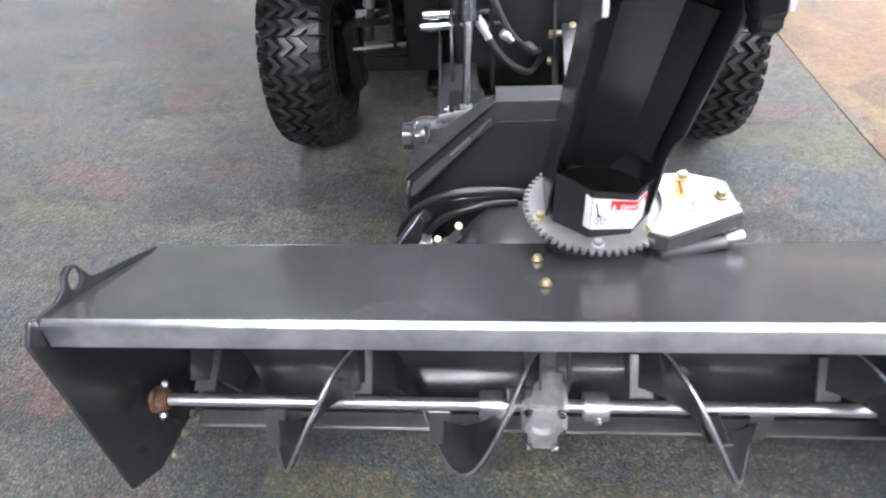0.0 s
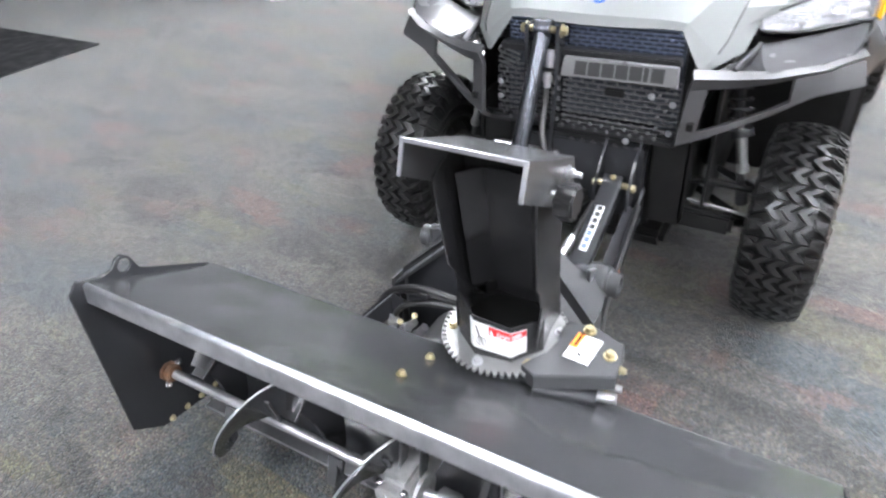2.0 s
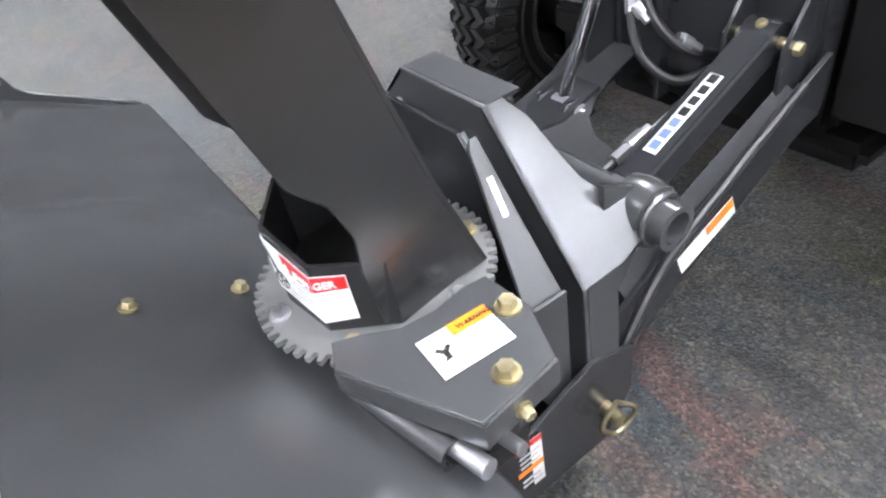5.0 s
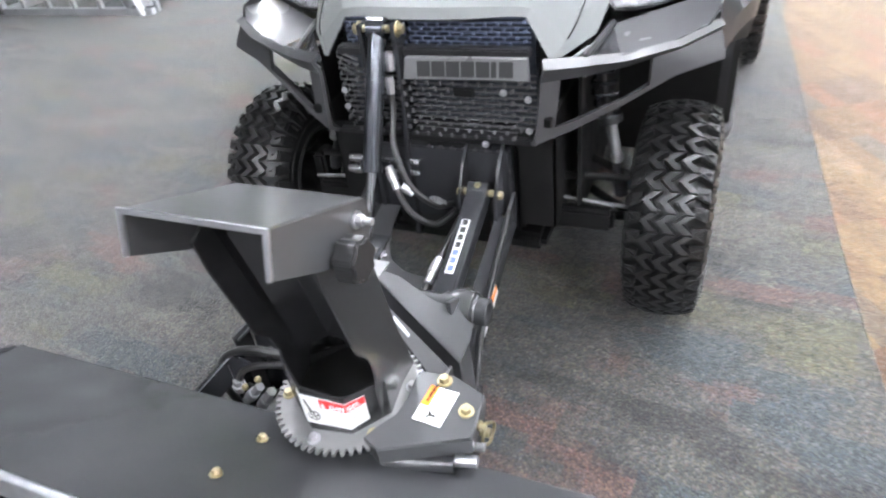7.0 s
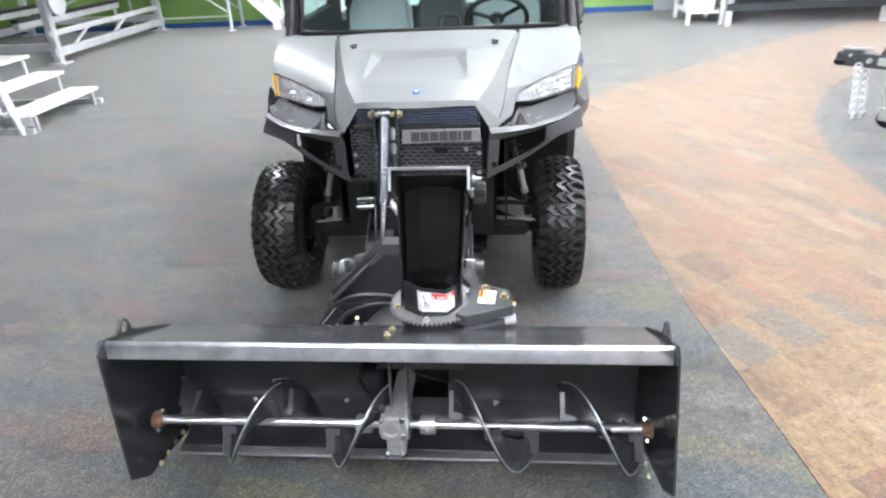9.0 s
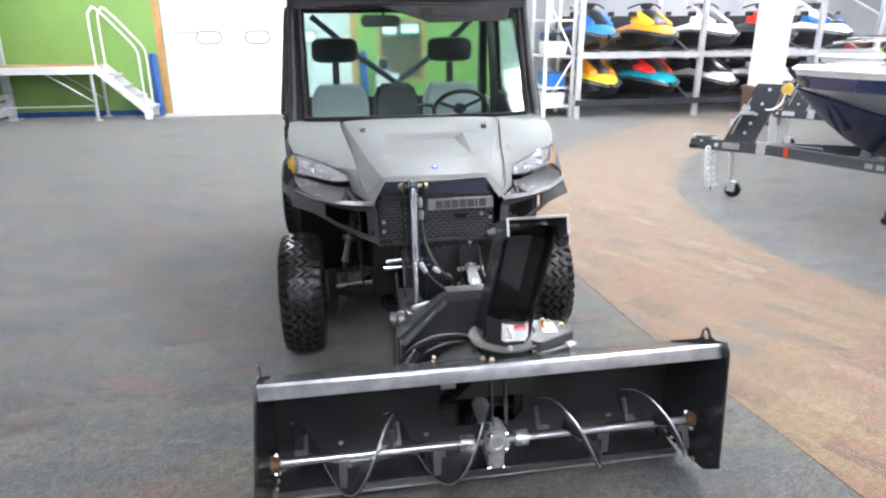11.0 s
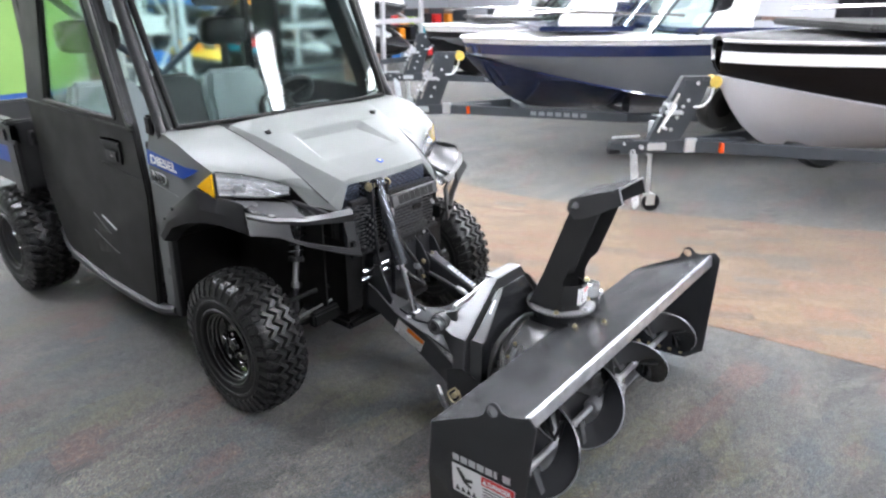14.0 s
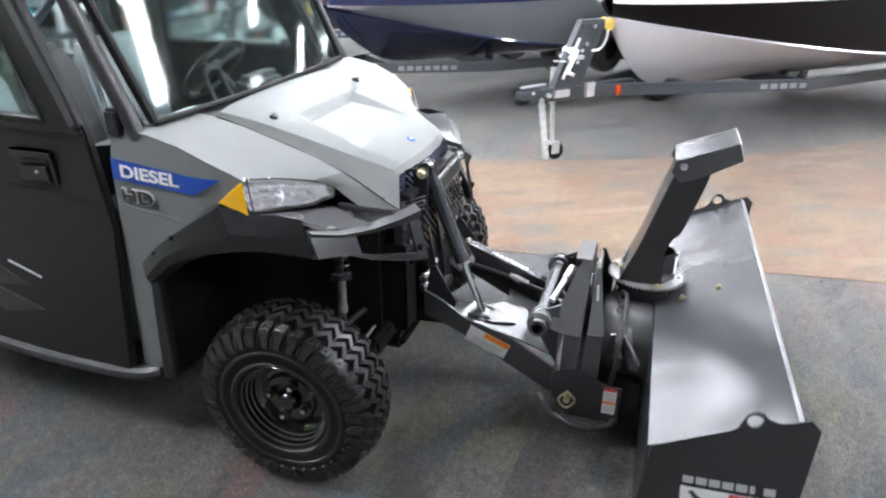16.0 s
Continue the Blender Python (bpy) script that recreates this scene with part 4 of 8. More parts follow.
for d in (0.0, 0.012):
    part("hose_loop", pipe([(x, y + 0.012, z) for x, y, z in [(0.03, -0.86, 0.495 - d), (-0.1, -0.88, 0.518 - d), (-0.21, -0.885, 0.505 - d), (-0.268 + d, -0.882, 0.45), (-0.262 + d, -0.88, 0.39), (-0.2, -0.87, 0.345 + d), (-0.12, -0.85, 0.33 + d)]], 0.0062, 10), HOSE, blower, "looped black rubber cable")
part("hose_loop", pipe([(x, y + 0.012, z) for x, y, z in [(0.04, -0.875, 0.5), (-0.05, -0.895, 0.535), (-0.15, -0.9, 0.535), (-0.235, -0.895, 0.49), (-0.285, -0.89, 0.42), (-0.29, -0.885, 0.33), (-0.26, -0.87, 0.24)]], 0.009, 10), HOSE, blower, "looped black rubber hose")
part("hose_loop", pipe([(x, y + 0.012, z) for x, y, z in [(-0.02, -0.88, 0.49), (-0.1, -0.9, 0.5), (-0.18, -0.905, 0.47), (-0.225, -0.9, 0.41), (-0.225, -0.89, 0.33)]], 0.008, 10), HOSE, blower, "looped black rubber hose")
for fa_, fb_, fr_ in (((-0.21, -0.915, 0.365), (-0.15, -0.915, 0.43), 0.011), ((-0.17, -0.925, 0.35), (-0.115, -0.92, 0.43), 0.012), ((-0.235, -0.9, 0.375), (-0.225, -0.905, 0.42), 0.012)):
    fa_, fb_ = Vector(fa_) + Vector((0, 0.012, 0)), Vector(fb_) + Vector((0, 0.012, 0))
    part("hose_fitting", join(cyl(fa_, fb_, fr_, 6), cyl(Vector(fa_).lerp(Vector(fb_), 0.3), Vector(fa_).lerp(Vector(fb_), 0.6), fr_ * 1.3, 14)), SHAFT, blower, "plated hose fitting")
part("hose_tie", lathe([(0.012, -0.003), (0.016, -0.003), (0.016, 0.003), (0.012, 0.003)], (-0.12, -0.869, 0.511), (1, 0, 0), 12, close=True), PLASTIC, blower)
part("cable_bracket", join(beam_((-0.3, -0.945, 0.385), (-0.215, -0.87, 0.47), 0.012, 0.06), beam_((-0.235, -0.87, 0.33), (-0.235, -0.87, 0.47), 0.012, 0.05)), BLACK_COAT, blower, "slanted black cable bracket")
part("bracket_edge", beam_((-0.302, -0.947, 0.416), (-0.217, -0.872, 0.501), 0.013, 0.004), WORN_EDGE, blower)
part("bolt", bolt((-0.29, -0.94, 0.375), (-0.3, -1, 0.2), 0.009, 0.01), ZINC, blower)
for x, z in ((-0.2, 0.41), (-0.15, 0.45)):
    part("bolt", bolt((x, -0.9, z), (0, -0.7, 0.7), 0.006, 0.007), ZINC, blower)


# ---- the lift frame between vehicle and blower ----
lift = thing("lift_frame", (0, -0.5, 0), "black steel front lift frame with hydraulic ram and hoses", "lift frame")
BULK = [(0.12, 0.672), (-0.066, 0.672), (-0.285, 0.465), (-0.295, 0.12), (-0.24, 0.09), (0.24, 0.09), (0.295, 0.12), (0.285, 0.465)]
part("bulkhead", prism(BULK, "y", -0.745, -0.737, 0.001, 1), LIFT_BLACK, lift, "folded steel push plate")


def rim(pts, y0, y1, th):
    c = Vector((0, 0.35))
    inner = [Vector(p) + (c - Vector(p)).normalized() * th for p in pts]
    return [join(*[loft([[(*(a[0], y0, a[1]),), (b[0], y0, b[1]), (ib[0], y0, ib[1]), (ia[0], y0, ia[1])], [(a[0], y1, a[1]), (b[0], y1, b[1]), (ib[0], y1, ib[1]), (ia[0], y1, ia[1])]])]) for a, b, ia, ib in zip(pts, pts[1:] + pts[:1], inner, inner[1:] + inner[:1])]


for k, bm in enumerate(rim(BULK, -0.737, -0.682, 0.008)):
    if k in (1, 4, 7):
        bm.free()
        continue
    part("flange", bevel(bm, 0.0015, 1), LIFT_BLACK, lift)
FOLD = [(0.0, -0.712), (0.14, -0.69), (0.34, -0.678), (0.52, -0.665), (0.64, -0.645), (0.73, -0.61), (0.79, -0.572), (0.86, -0.556), (0.93, -0.562), (0.955, -0.6), (0.965, -0.64), (1.0, -0.672)]
for top_, low_ in (((0.12, 0.672), (0.285, 0.465)), ((-0.066, 0.672), (-0.285, 0.465))):
    t_, l_ = Vector((top_[0], 0, top_[1])), Vector((low_[0], 0, low_[1]))
    nrm = (l_ - t_).cross(Vector((0, 1, 0))).normalized()
    nrm = nrm if nrm.z > 0 else -nrm
    outline = [t_.lerp(l_, s) + Vector((0, y, 0)) for s, y in [(0.0, -0.745)] + FOLD + [(1.0, -0.745)]]
    part("folded_cheek", bevel(loft([[p - nrm * 0.008 for p in outline], outline]), 0.0015, 1), CHEEK_STEEL, lift, "folded cheek plate sweeping back to the pivot tube")
part("front_plate", prism([(0.1, 0.64), (-0.06, 0.64), (-0.25, 0.46), (-0.27, 0.14), (0.27, 0.14), (0.25, 0.46)], "y", -0.775, -0.768), BLACK_COAT, lift)
for s in (1, -1):
    top_, low_ = Vector((0.12 if s > 0 else -0.066, 0, 0.672)), Vector((s * 0.285, 0, 0.465))
    nrm = (low_ - top_).cross(Vector((0, 1, 0))).normalized()
    nrm = nrm if nrm.z > 0 else -nrm
    face = [top_.lerp(low_, u) + Vector((0, y, 0)) - nrm * 0.012 for u, y in ((0.1, -0.764), (0.1, -0.776), (0.16, -0.784), (0.9, -0.822), (0.95, -0.816), (0.95, -0.764))]
    stf = part("stiffener", bevel(loft([[p - nrm * 0.006 for p in face], face]), 0.0015, 1), LIFT_BLACK, lift, "slanted welded stiffener, wider at its foot")
    part("stiffener_side", prism([(-0.764, 0.475), (-0.82, 0.478), (-0.82, 0.3), (-0.8, 0.26), (-0.764, 0.25)], "x", s * 0.273 - 0.003, s * 0.273 + 0.003, 0.001, 1), LIFT_BLACK, stf)
    part("bare_scrape", loft([[top_.lerp(low_, u) + Vector((0, y, 0)) - nrm * d for u, y in ((0.3, -0.772), (0.3, -0.781), (0.5, -0.787), (0.5, -0.778))] for d in (0.012, 0.0105)]), WORN_EDGE, stf)
    part("weld", pipe([(s * 0.075, -0.752, 0.62), (s * 0.11, -0.752, 0.587)], 0.006, 8, smooth=False), WORN_EDGE, lift)
    part("gusset", prism([(-0.66, 0.56), (-0.575, 0.515), (-0.555, 0.475), (-0.575, 0.44), (-0.66, 0.3)], "x", s * 0.235 - 0.005, s * 0.235 + 0.005, 0.001, 1), LIFT_BLACK, lift)
    part("side_cheek", prism([(-0.655, 0.3), (-0.74, 0.33), (-0.8, 0.31), (-0.86, 0.285), (-0.91, 0.28), (-0.91, 0.12), (-0.72, 0.12), (-0.66, 0.2)], "x", s * 0.292 - 0.004, s * 0.292 + 0.004, 0.001, 1), BLACK_COAT, lift)
    part("arm_plate", prism([(-0.13, 0.53), (-0.13, 0.42), (-0.18, 0.407), (-0.316, 0.347), (-0.45, 0.272), (-0.64, 0.168), (-0.68, 0.178), (-0.697, 0.205), (-0.685, 0.25), (-0.58, 0.318), (-0.47, 0.387), (-0.3, 0.432), (-0.19, 0.505)], "x", s * 0.232 - 0.005, s * 0.232 + 0.005, 0.001, 1), SATIN_STEEL if s < 0 else BLACK_COAT, lift)
    part("pin", join(bolt((s * 0.24, -0.7, 0.235), (s, 0, 0), 0.018, 0.016), cyl((s * 0.24, -0.72, 0.21), (s * 0.33, -0.72, 0.21), 0.012, 12), pipe([(s * 0.32, -0.72, 0.245), (s * 0.33, -0.69, 0.21), (s * 0.325, -0.72, 0.175), (s * 0.32, -0.75, 0.21), (s * 0.32, -0.72, 0.245)], 0.004, 8)), ZINC, lift, "zinc hitch pin with a ring clip")
    if s < 0:
        part("foot_loop", pipe([(s * 0.29, -0.6, 0.19), (s * 0.3, -0.625, 0.165), (s * 0.31, -0.66, 0.128), (s * 0.315, -0.735, 0.095), (s * 0.315, -0.81, 0.095), (s * 0.305, -0.88, 0.115), (s * 0.28, -0.9, 0.15)], 0.013, 10), SATIN_STEEL, lift)
    part("safety_label", decal(rect(-0.024, 0.024, -0.057, 0.057), (s * 0.297, -0.872, 0.22), (0, s, 0), (0, 0, 1)), WHITE_DECAL, lift)
    for v in (0.046, -0.012):
        part("label_band", decal(rect(-0.0235, 0.0235, v, v + 0.011), (s * 0.297, -0.872, 0.22), (0, s, 0), (0, 0, 1), 0.0026), ORANGE_DECAL if v < 0 else RED_DECAL, lift)
    part("small_print", bars([(-0.018, 0.018, 0.03), (-0.018, 0.014, 0.018), (-0.018, 0.018, 0.006), (-0.018, 0.016, -0.03), (-0.018, 0.018, -0.042)], 0.004, (s * 0.297, -0.872, 0.22), (0, s, 0), (0, 0, 1)), SILVER_DECAL, lift)
DECK = [(-0.23, -0.16), (-0.125, -0.16), (-0.118, -0.24), (-0.1, -0.31), (-0.07, -0.365), (-0.02, -0.4), (0.04, -0.41), (0.1, -0.4), (0.1, -0.66), (-0.06, -0.66), (-0.23, -0.66)]


def deck():
    bm = prism(DECK, "z", 0.0, 0.007)
    for at in (-0.24, -0.34, -0.43, -0.52, -0.6):
        bmesh.ops.bisect_plane(bm, geom=bm.verts[:] + bm.edges[:] + bm.faces[:], plane_co=(0, at, 0), plane_no=(0, 1, 0))
    for v in bm.verts:
        t = (v.co.y + 0.2) / -0.46
        v.co.z += 0.44 - 0.12 * t + 0.012 * math.sin(math.pi * max(0.0, min(1.0, t)))
    return bevel(bm, 0.001, 1, 50)


part("deck_plate", deck(), SATIN_STEEL, lift, "satin steel deck between the arms, with a round cut-out")
part("cross_tube", join(*[lathe([(0.024, 0), (0.034, 0), (0.034, 0.115), (0.024, 0.115)], (x, -0.588, 0.482), (1, 0, 0), 24, close=True) for x in (-0.302, 0.187)], cyl((-0.19, -0.588, 0.482), (0.19, -0.588, 0.482), 0.028, 18)), SATIN_STEEL, lift, "open-ended cross tube")
for s in (1, -1):
    part("boss", lathe([(0.034, -0.03), (0.046, -0.028), (0.05, 0.0), (0.046, 0.022), (0.034, 0.026)], (s * 0.245, -0.588, 0.482), (s, 0, 0), 24, close=True), CHEEK_STEEL, lift, "welded boss round the cross tube")
    part("weld", pipe([(s * 0.273, -0.588 + 0.038 * math.cos(q), 0.482 + 0.038 * math.sin(q)) for q in [math.tau * k / 14 for k in range(15)]], 0.005, 6, smooth=False), CHEEK_STEEL, lift)
SO2 = (-0.237, -0.39, 0.345)
ad = Vector((0, -0.9, -0.36))
st = part("warning_label", decal(rect(-0.085, 0.085, -0.035, 0.035), SO2, ad, (0, -0.36, 0.9)), WHITE_DECAL, lift, "white and orange warning label")
part("orange_band", decal(rect(-0.02, 0.083, 0.012, 0.034), SO2, ad, (0, -0.36, 0.9), 0.0026), ORANGE_DECAL, st)
part("small_print", bars([(-0.06, 0.07, -0.008), (-0.06, 0.06, -0.018), (-0.06, 0.075, -0.028)], 0.004, SO2, ad, (0, -0.36, 0.9)), SILVER_DECAL, st)
# long arm on the far side with its decal
ba, bb = Vector((0.15, -0.19, 0.555)), Vector((0.155, -0.58, 0.4))
bd = (bb - ba).normalized()
up = Vector((1, 0, 0)).cross(bd).normalized()
up = up if up.z > 0 else -up


def beam(a, b, w, h, bev=0.004):
    a, b = Vector(a), Vector(b)
    d = (b - a).normalized()
    sx = d.cross(Vector((0, 0, 1))).normalized() if abs(d.z) < 0.95 else Vector((1, 0, 0))
    u = sx.cross(d).normalized()
    q = [(-w / 2, -h / 2), (w / 2, -h / 2), (w / 2, h / 2), (-w / 2, h / 2)]
    return bevel(loft([[a + sx * i + u * j for i, j in q], [b + sx * i + u * j for i, j in q]]), bev, 2)


arm = part("lift_arm", join(beam(ba, bb, 0.058, 0.058, 0.006), cyl(ba - Vector((0.029, 0, 0)), ba + Vector((0.029, 0, 0)), 0.033, 20)), BLACK_COAT, lift, "black box-section lift arm with a white decal")
part("arm_pin", join(cyl(ba - Vector((0.06, 0, 0)), ba + Vector((0.06, 0, 0)), 0.01, 12), bolt(ba + up * 0.031, up, 0.007, 0.005)), ZINC, arm)
part("arm_web", loft([[(0.2, -0.2, 0.5), (0.236, -0.2, 0.48), (0.236, -0.2, 0.4), (0.2, -0.2, 0.4)], [(0.2, -0.4, 0.42), (0.236, -0.4, 0.395), (0.236, -0.4, 0.3), (0.2, -0.4, 0.3)], [(0.2, -0.6, 0.33), (0.236, -0.6, 0.3), (0.236, -0.6, 0.2), (0.2, -0.6, 0.2)]]), BLACK_COAT, lift, "black web between the lift arm and its outer plate")
DO = ba + bd * 0.2 + up * 0.0292
st = part("maker_decal", decal(rect(-0.085, 0.085, -0.012, 0.012), DO, bd, Vector((1, 0, 0))), WHITE_DECAL, arm, "white decal with plain blue blocks")
FADED = plain("faded_blue", (0.12, 0.17, 0.35), 0.4, 0)
for k in range(7):
    part("block", decal(rect(-0.083 + 0.024 * k, -0.083 + 0.024 * k + 0.017, -0.007, 0.0075), DO, bd, Vector((1, 0, 0)), 0.0026), INK if k < 4 else FADED, st)
part("fine_print", bars([(-0.083, 0.083, -0.0098)], 0.002, DO, bd, Vector((1, 0, 0)), 0.0026), SILVER_DECAL, st)
for x in (0.1, 0.205):
    part("ear_plate", prism([(-0.12, 0.68), (-0.17, 0.64), (-0.225, 0.56), (-0.225, 0.45), (-0.18, 0.42), (-0.12, 0.44)], "x", x - 0.004, x + 0.004, 0.001, 1), BLACK_COAT, lift)
    for y, z in ((-0.195, 0.555), (-0.19, 0.47)):
        part("bolt", bolt((x, y, z), (1 if x > 0.15 else -1, 0, 0), 0.012, 0.012), ZINC, lift)
part("far_stay", pipe([(0.235, -0.2, 0.5), (0.245, -0.4, 0.42), (0.262, -0.56, 0.36), (0.285, -0.7, 0.24)], 0.009, 10), PLASTIC, lift)
st = part("warning_label", decal(rect(-0.07, 0.07, -0.022, 0.022), (0.238, -0.42, 0.33), (0, 0.9, 0.36), (0, -0.36, 0.9)), WHITE_DECAL, lift)
part("orange_band", decal(rect(0.0, 0.068, 0.0, 0.02), (0.238, -0.42, 0.33), (0, 0.9, 0.36), (0, -0.36, 0.9), 0.0026), ORANGE_DECAL, st)
# mounting mast and ram
part("mast", join(prism([(-0.165, 0.36), (-0.165, 0.6), (-0.13, 0.8), (-0.13, 1.0), (-0.04, 1.0), (-0.04, 0.36)], "x", -0.185, -0.172, 0.001, 1), prism([(-0.165, 0.36), (-0.165, 0.6), (-0.13, 0.8), (-0.13, 1.0), (-0.04, 1.0), (-0.04, 0.36)], "x", -0.085, -0.072, 0.001, 1), box(-0.172, -0.085, -0.06, -0.045, 0.36, 0.98, 0.002)), BLACK_COAT, lift, "tall black channel mast")
part("mast_foot", prism([(-0.04, 0.62), (-0.17, 0.62), (-0.25, 0.47), (-0.22, 0.37), (-0.04, 0.36)], "x", -0.2, -0.19, 0.001, 1), BLACK_COAT, lift)
part("mast_bridge", box(-0.2, 0.22, -0.14, -0.08, 0.42, 0.66, 0.006), BLACK_COAT, lift)
ra, rb = Vector((-0.13, -0.11, 0.985)), Vector((-0.152, -0.355, 0.405))
rm = ra.lerp(rb, 0.585)
part("ram_body", join(cyl(ra, rm, 0.027, 24), lathe([(0.012, 0), (0.031, 0), (0.031, 0.03), (0.012, 0.03)], rm - (rm - ra).normalized() * 0.015, rm - ra, 24), cyl(ra - Vector((0.026, 0, 0)), ra + Vector((0.026, 0, 0)), 0.03, 20, b=0.003)), worn(material("ram_paint", (0.3, 0.31, 0.33), 0.2, 0.85), (0.1, 0.105, 0.12), (0.14, 0.146, 0.16), 12, (0.16, 0.25), 200, 0.02), lift, "polished grey hydraulic ram")
part("ram_rod", cyl(rm, rb, 0.0135, 18), CHROME, lift, "chrome ram rod")
part("ram_fork", join(cyl(rb - Vector((0.05, 0, 0)), rb + Vector((0.05, 0, 0)), 0.011, 14), cyl(rb - Vector((0.02, 0, 0)), rb + Vector((0.02, 0, 0)), 0.024, 16, b=0.003), bolt(rb - Vector((0.05, 0, 0)), (-1, 0, 0), 0.014, 0.012), bolt(rb + Vector((0.05, 0, 0)), (1, 0, 0), 0.014, 0.012)), SHAFT, lift)
for dx in (-0.036, 0.036):
    part("fork_plate", prism([(-0.33, 0.43), (-0.38, 0.43), (-0.43, 0.36), (-0.43, 0.34), (-0.3, 0.38)], "x", rb.x + dx - 0.004, rb.x + dx + 0.004, 0.001, 1), BLACK_COAT, lift)
pad = [(rb.x - 0.05, -0.3), (rb.x + 0.05, -0.3), (rb.x + 0.05, -0.4), (rb.x + 0.004, -0.48), (rb.x - 0.05, -0.4)]
part("fork_base", loft([[(x, y, 0.4545 + 0.26 * (y + 0.2) + d) for x, y in pad] for d in (0.004, 0.013)]), BLACK_COAT, lift, "black pointed foot pad under the ram")
part("top_pin", join(cyl((-0.2, -0.11, 0.985), (-0.055, -0.11, 0.985), 0.01, 12), bolt((-0.185, -0.11, 0.985), (-1, 0, 0), 0.015, 0.014), bolt((-0.072, -0.11, 0.985), (1, 0, 0), 0.015, 0.014)), ZINC, lift)
for z, l in ((0.605, 0.09), (0.568, 0.1)):
    part("hydraulic_coupler", join(cyl((-0.19, -0.14, z), (-0.19 - l, -0.14, z - 0.003), 0.0135, 14), cyl((-0.19 - l * 0.5, -0.14, z - 0.002), (-0.19 - l * 0.85, -0.14, z - 0.003), 0.0165, 14, b=0.002), cyl((-0.2, -0.14, z), (-0.05, -0.14, z), 0.009, 10)), CHROME, lift, "plated hydraulic coupler")
part("hose", join(pipe([(-0.098, -0.15, 0.87), (-0.092, -0.17, 0.78), (-0.08, -0.22, 0.7), (-0.03, -0.26, 0.6), (0.03, -0.24, 0.53), (0.06, -0.18, 0.5)], 0.0095, 10)), HOSE, lift)
part("hose", join(pipe([(-0.11, -0.2, 0.6), (-0.08, -0.24, 0.56), (-0.03, -0.27, 0.51), (0.03, -0.25, 0.47), (0.07, -0.18, 0.48)], 0.0095, 10)), HOSE, lift)
part("hose", pipe([(0.105, -0.2, 0.5), (0.1, -0.34, 0.475), (0.095, -0.46, 0.445), (0.09, -0.56, 0.42), (0.1, -0.66, 0.4)], 0.0095, 10), HOSE, lift)
for a, b in (((-0.099, -0.128, 0.93), (-0.097, -0.135, 0.88)), ((-0.096, -0.155, 0.87), (-0.094, -0.16, 0.825)), ((-0.118, -0.205, 0.62), (-0.085, -0.235, 0.565)), ((-0.05, -0.265, 0.6), (-0.02, -0.262, 0.575)), ((0.1, -0.4, 0.468), (0.096, -0.48, 0.445)), ((0.02, -0.24, 0.545), (0.045, -0.21, 0.515))):
    part("hose_fitting", join(cyl(a, b, 0.012, 6), cyl(Vector(a).lerp(Vector(b), 0.2), Vector(a).lerp(Vector(b), 0.6), 0.0145, 12)), SHAFT, lift)
part("side_valve_rod", join(cyl((-0.2, -0.62, 0.55), (-0.08, -0.66, 0.6), 0.012, 12), cyl((-0.1, -0.655, 0.592), (-0.04, -0.672, 0.615), 0.018, 12)), SHAFT, lift)


# ---- the utility vehicle ----
utv = thing("utility_vehicle", (0, 1.2, 0), "grey side-by-side utility vehicle with black cab, doors and cargo bed", "utility vehicle")


def both(name, make, mat, label="", parent=None, smooth=35):
    """A part on each side of the vehicle."""
    return [part(name, bm, mat, parent or utv, label, smooth) for bm in (make(), flip(make()))]


# hood
HS = [(-0.082, 0.992, 0.262, -0.05, 0.998), (-0.062, 1.018, 0.272, -0.035, 1.016), (-0.02, 1.038, 0.29, 0.0, 1.034), (0.1, 1.084, 0.335, 0.1, 1.08), (0.25, 1.136, 0.378, 0.25, 1.138), (0.4, 1.186, 0.415, 0.39, 1.188), (0.5, 1.215, 0.437, 0.48, 1.213), (0.56, 1.222, 0.445, 0.53, 1.222)]


def hood_line(y):
    """The hood's section at a given distance: interpolated between the stations."""
    for a, b in zip(HS, HS[1:]):
        if y <= b[0]:
            f = (y - a[0]) / (b[0] - a[0])
            return tuple(p + (q - p) * f for p, q in zip(a, b))
    return HS[-1]


def hood_row(y0):
    """Folded side facets and a shallow scoop in the middle that is deepest at its rear wall."""
    yc, zc, xe, ye, ze = hood_line(y0)
    f = max(0.0, min(1.0, (y0 - 0.08) / 0.25))
    g = max(0.0, min(1.0, (0.36 - y0) / 0.045))
    deep = 0.03 * f * g * g * (3 - 2 * g)
    outer = min(0.246 - 0.02 * f, xe * 0.78 - 0.022)
    inner = outer - 0.004 - 0.04 * f
    row = []
    for x, d in ((-xe, 0), (-xe * 0.86, 0), (-outer - 0.022, 0), (-inner - 0.02, 1), (-0.1, 1), (0.0, 1), (0.1, 1), (inner - 0.02, 1), (outer - 0.018, 0), (xe * 0.86, 0), (xe, 0)):
        v = abs(x) / xe
        row.append((x, yc + (ye - yc) * v ** 2, zc + (ze - zc) * v ** 2 + (0.008 if v < 0.84 else 0.006 if v < 0.9 else 0.0) - d * deep))
    return row


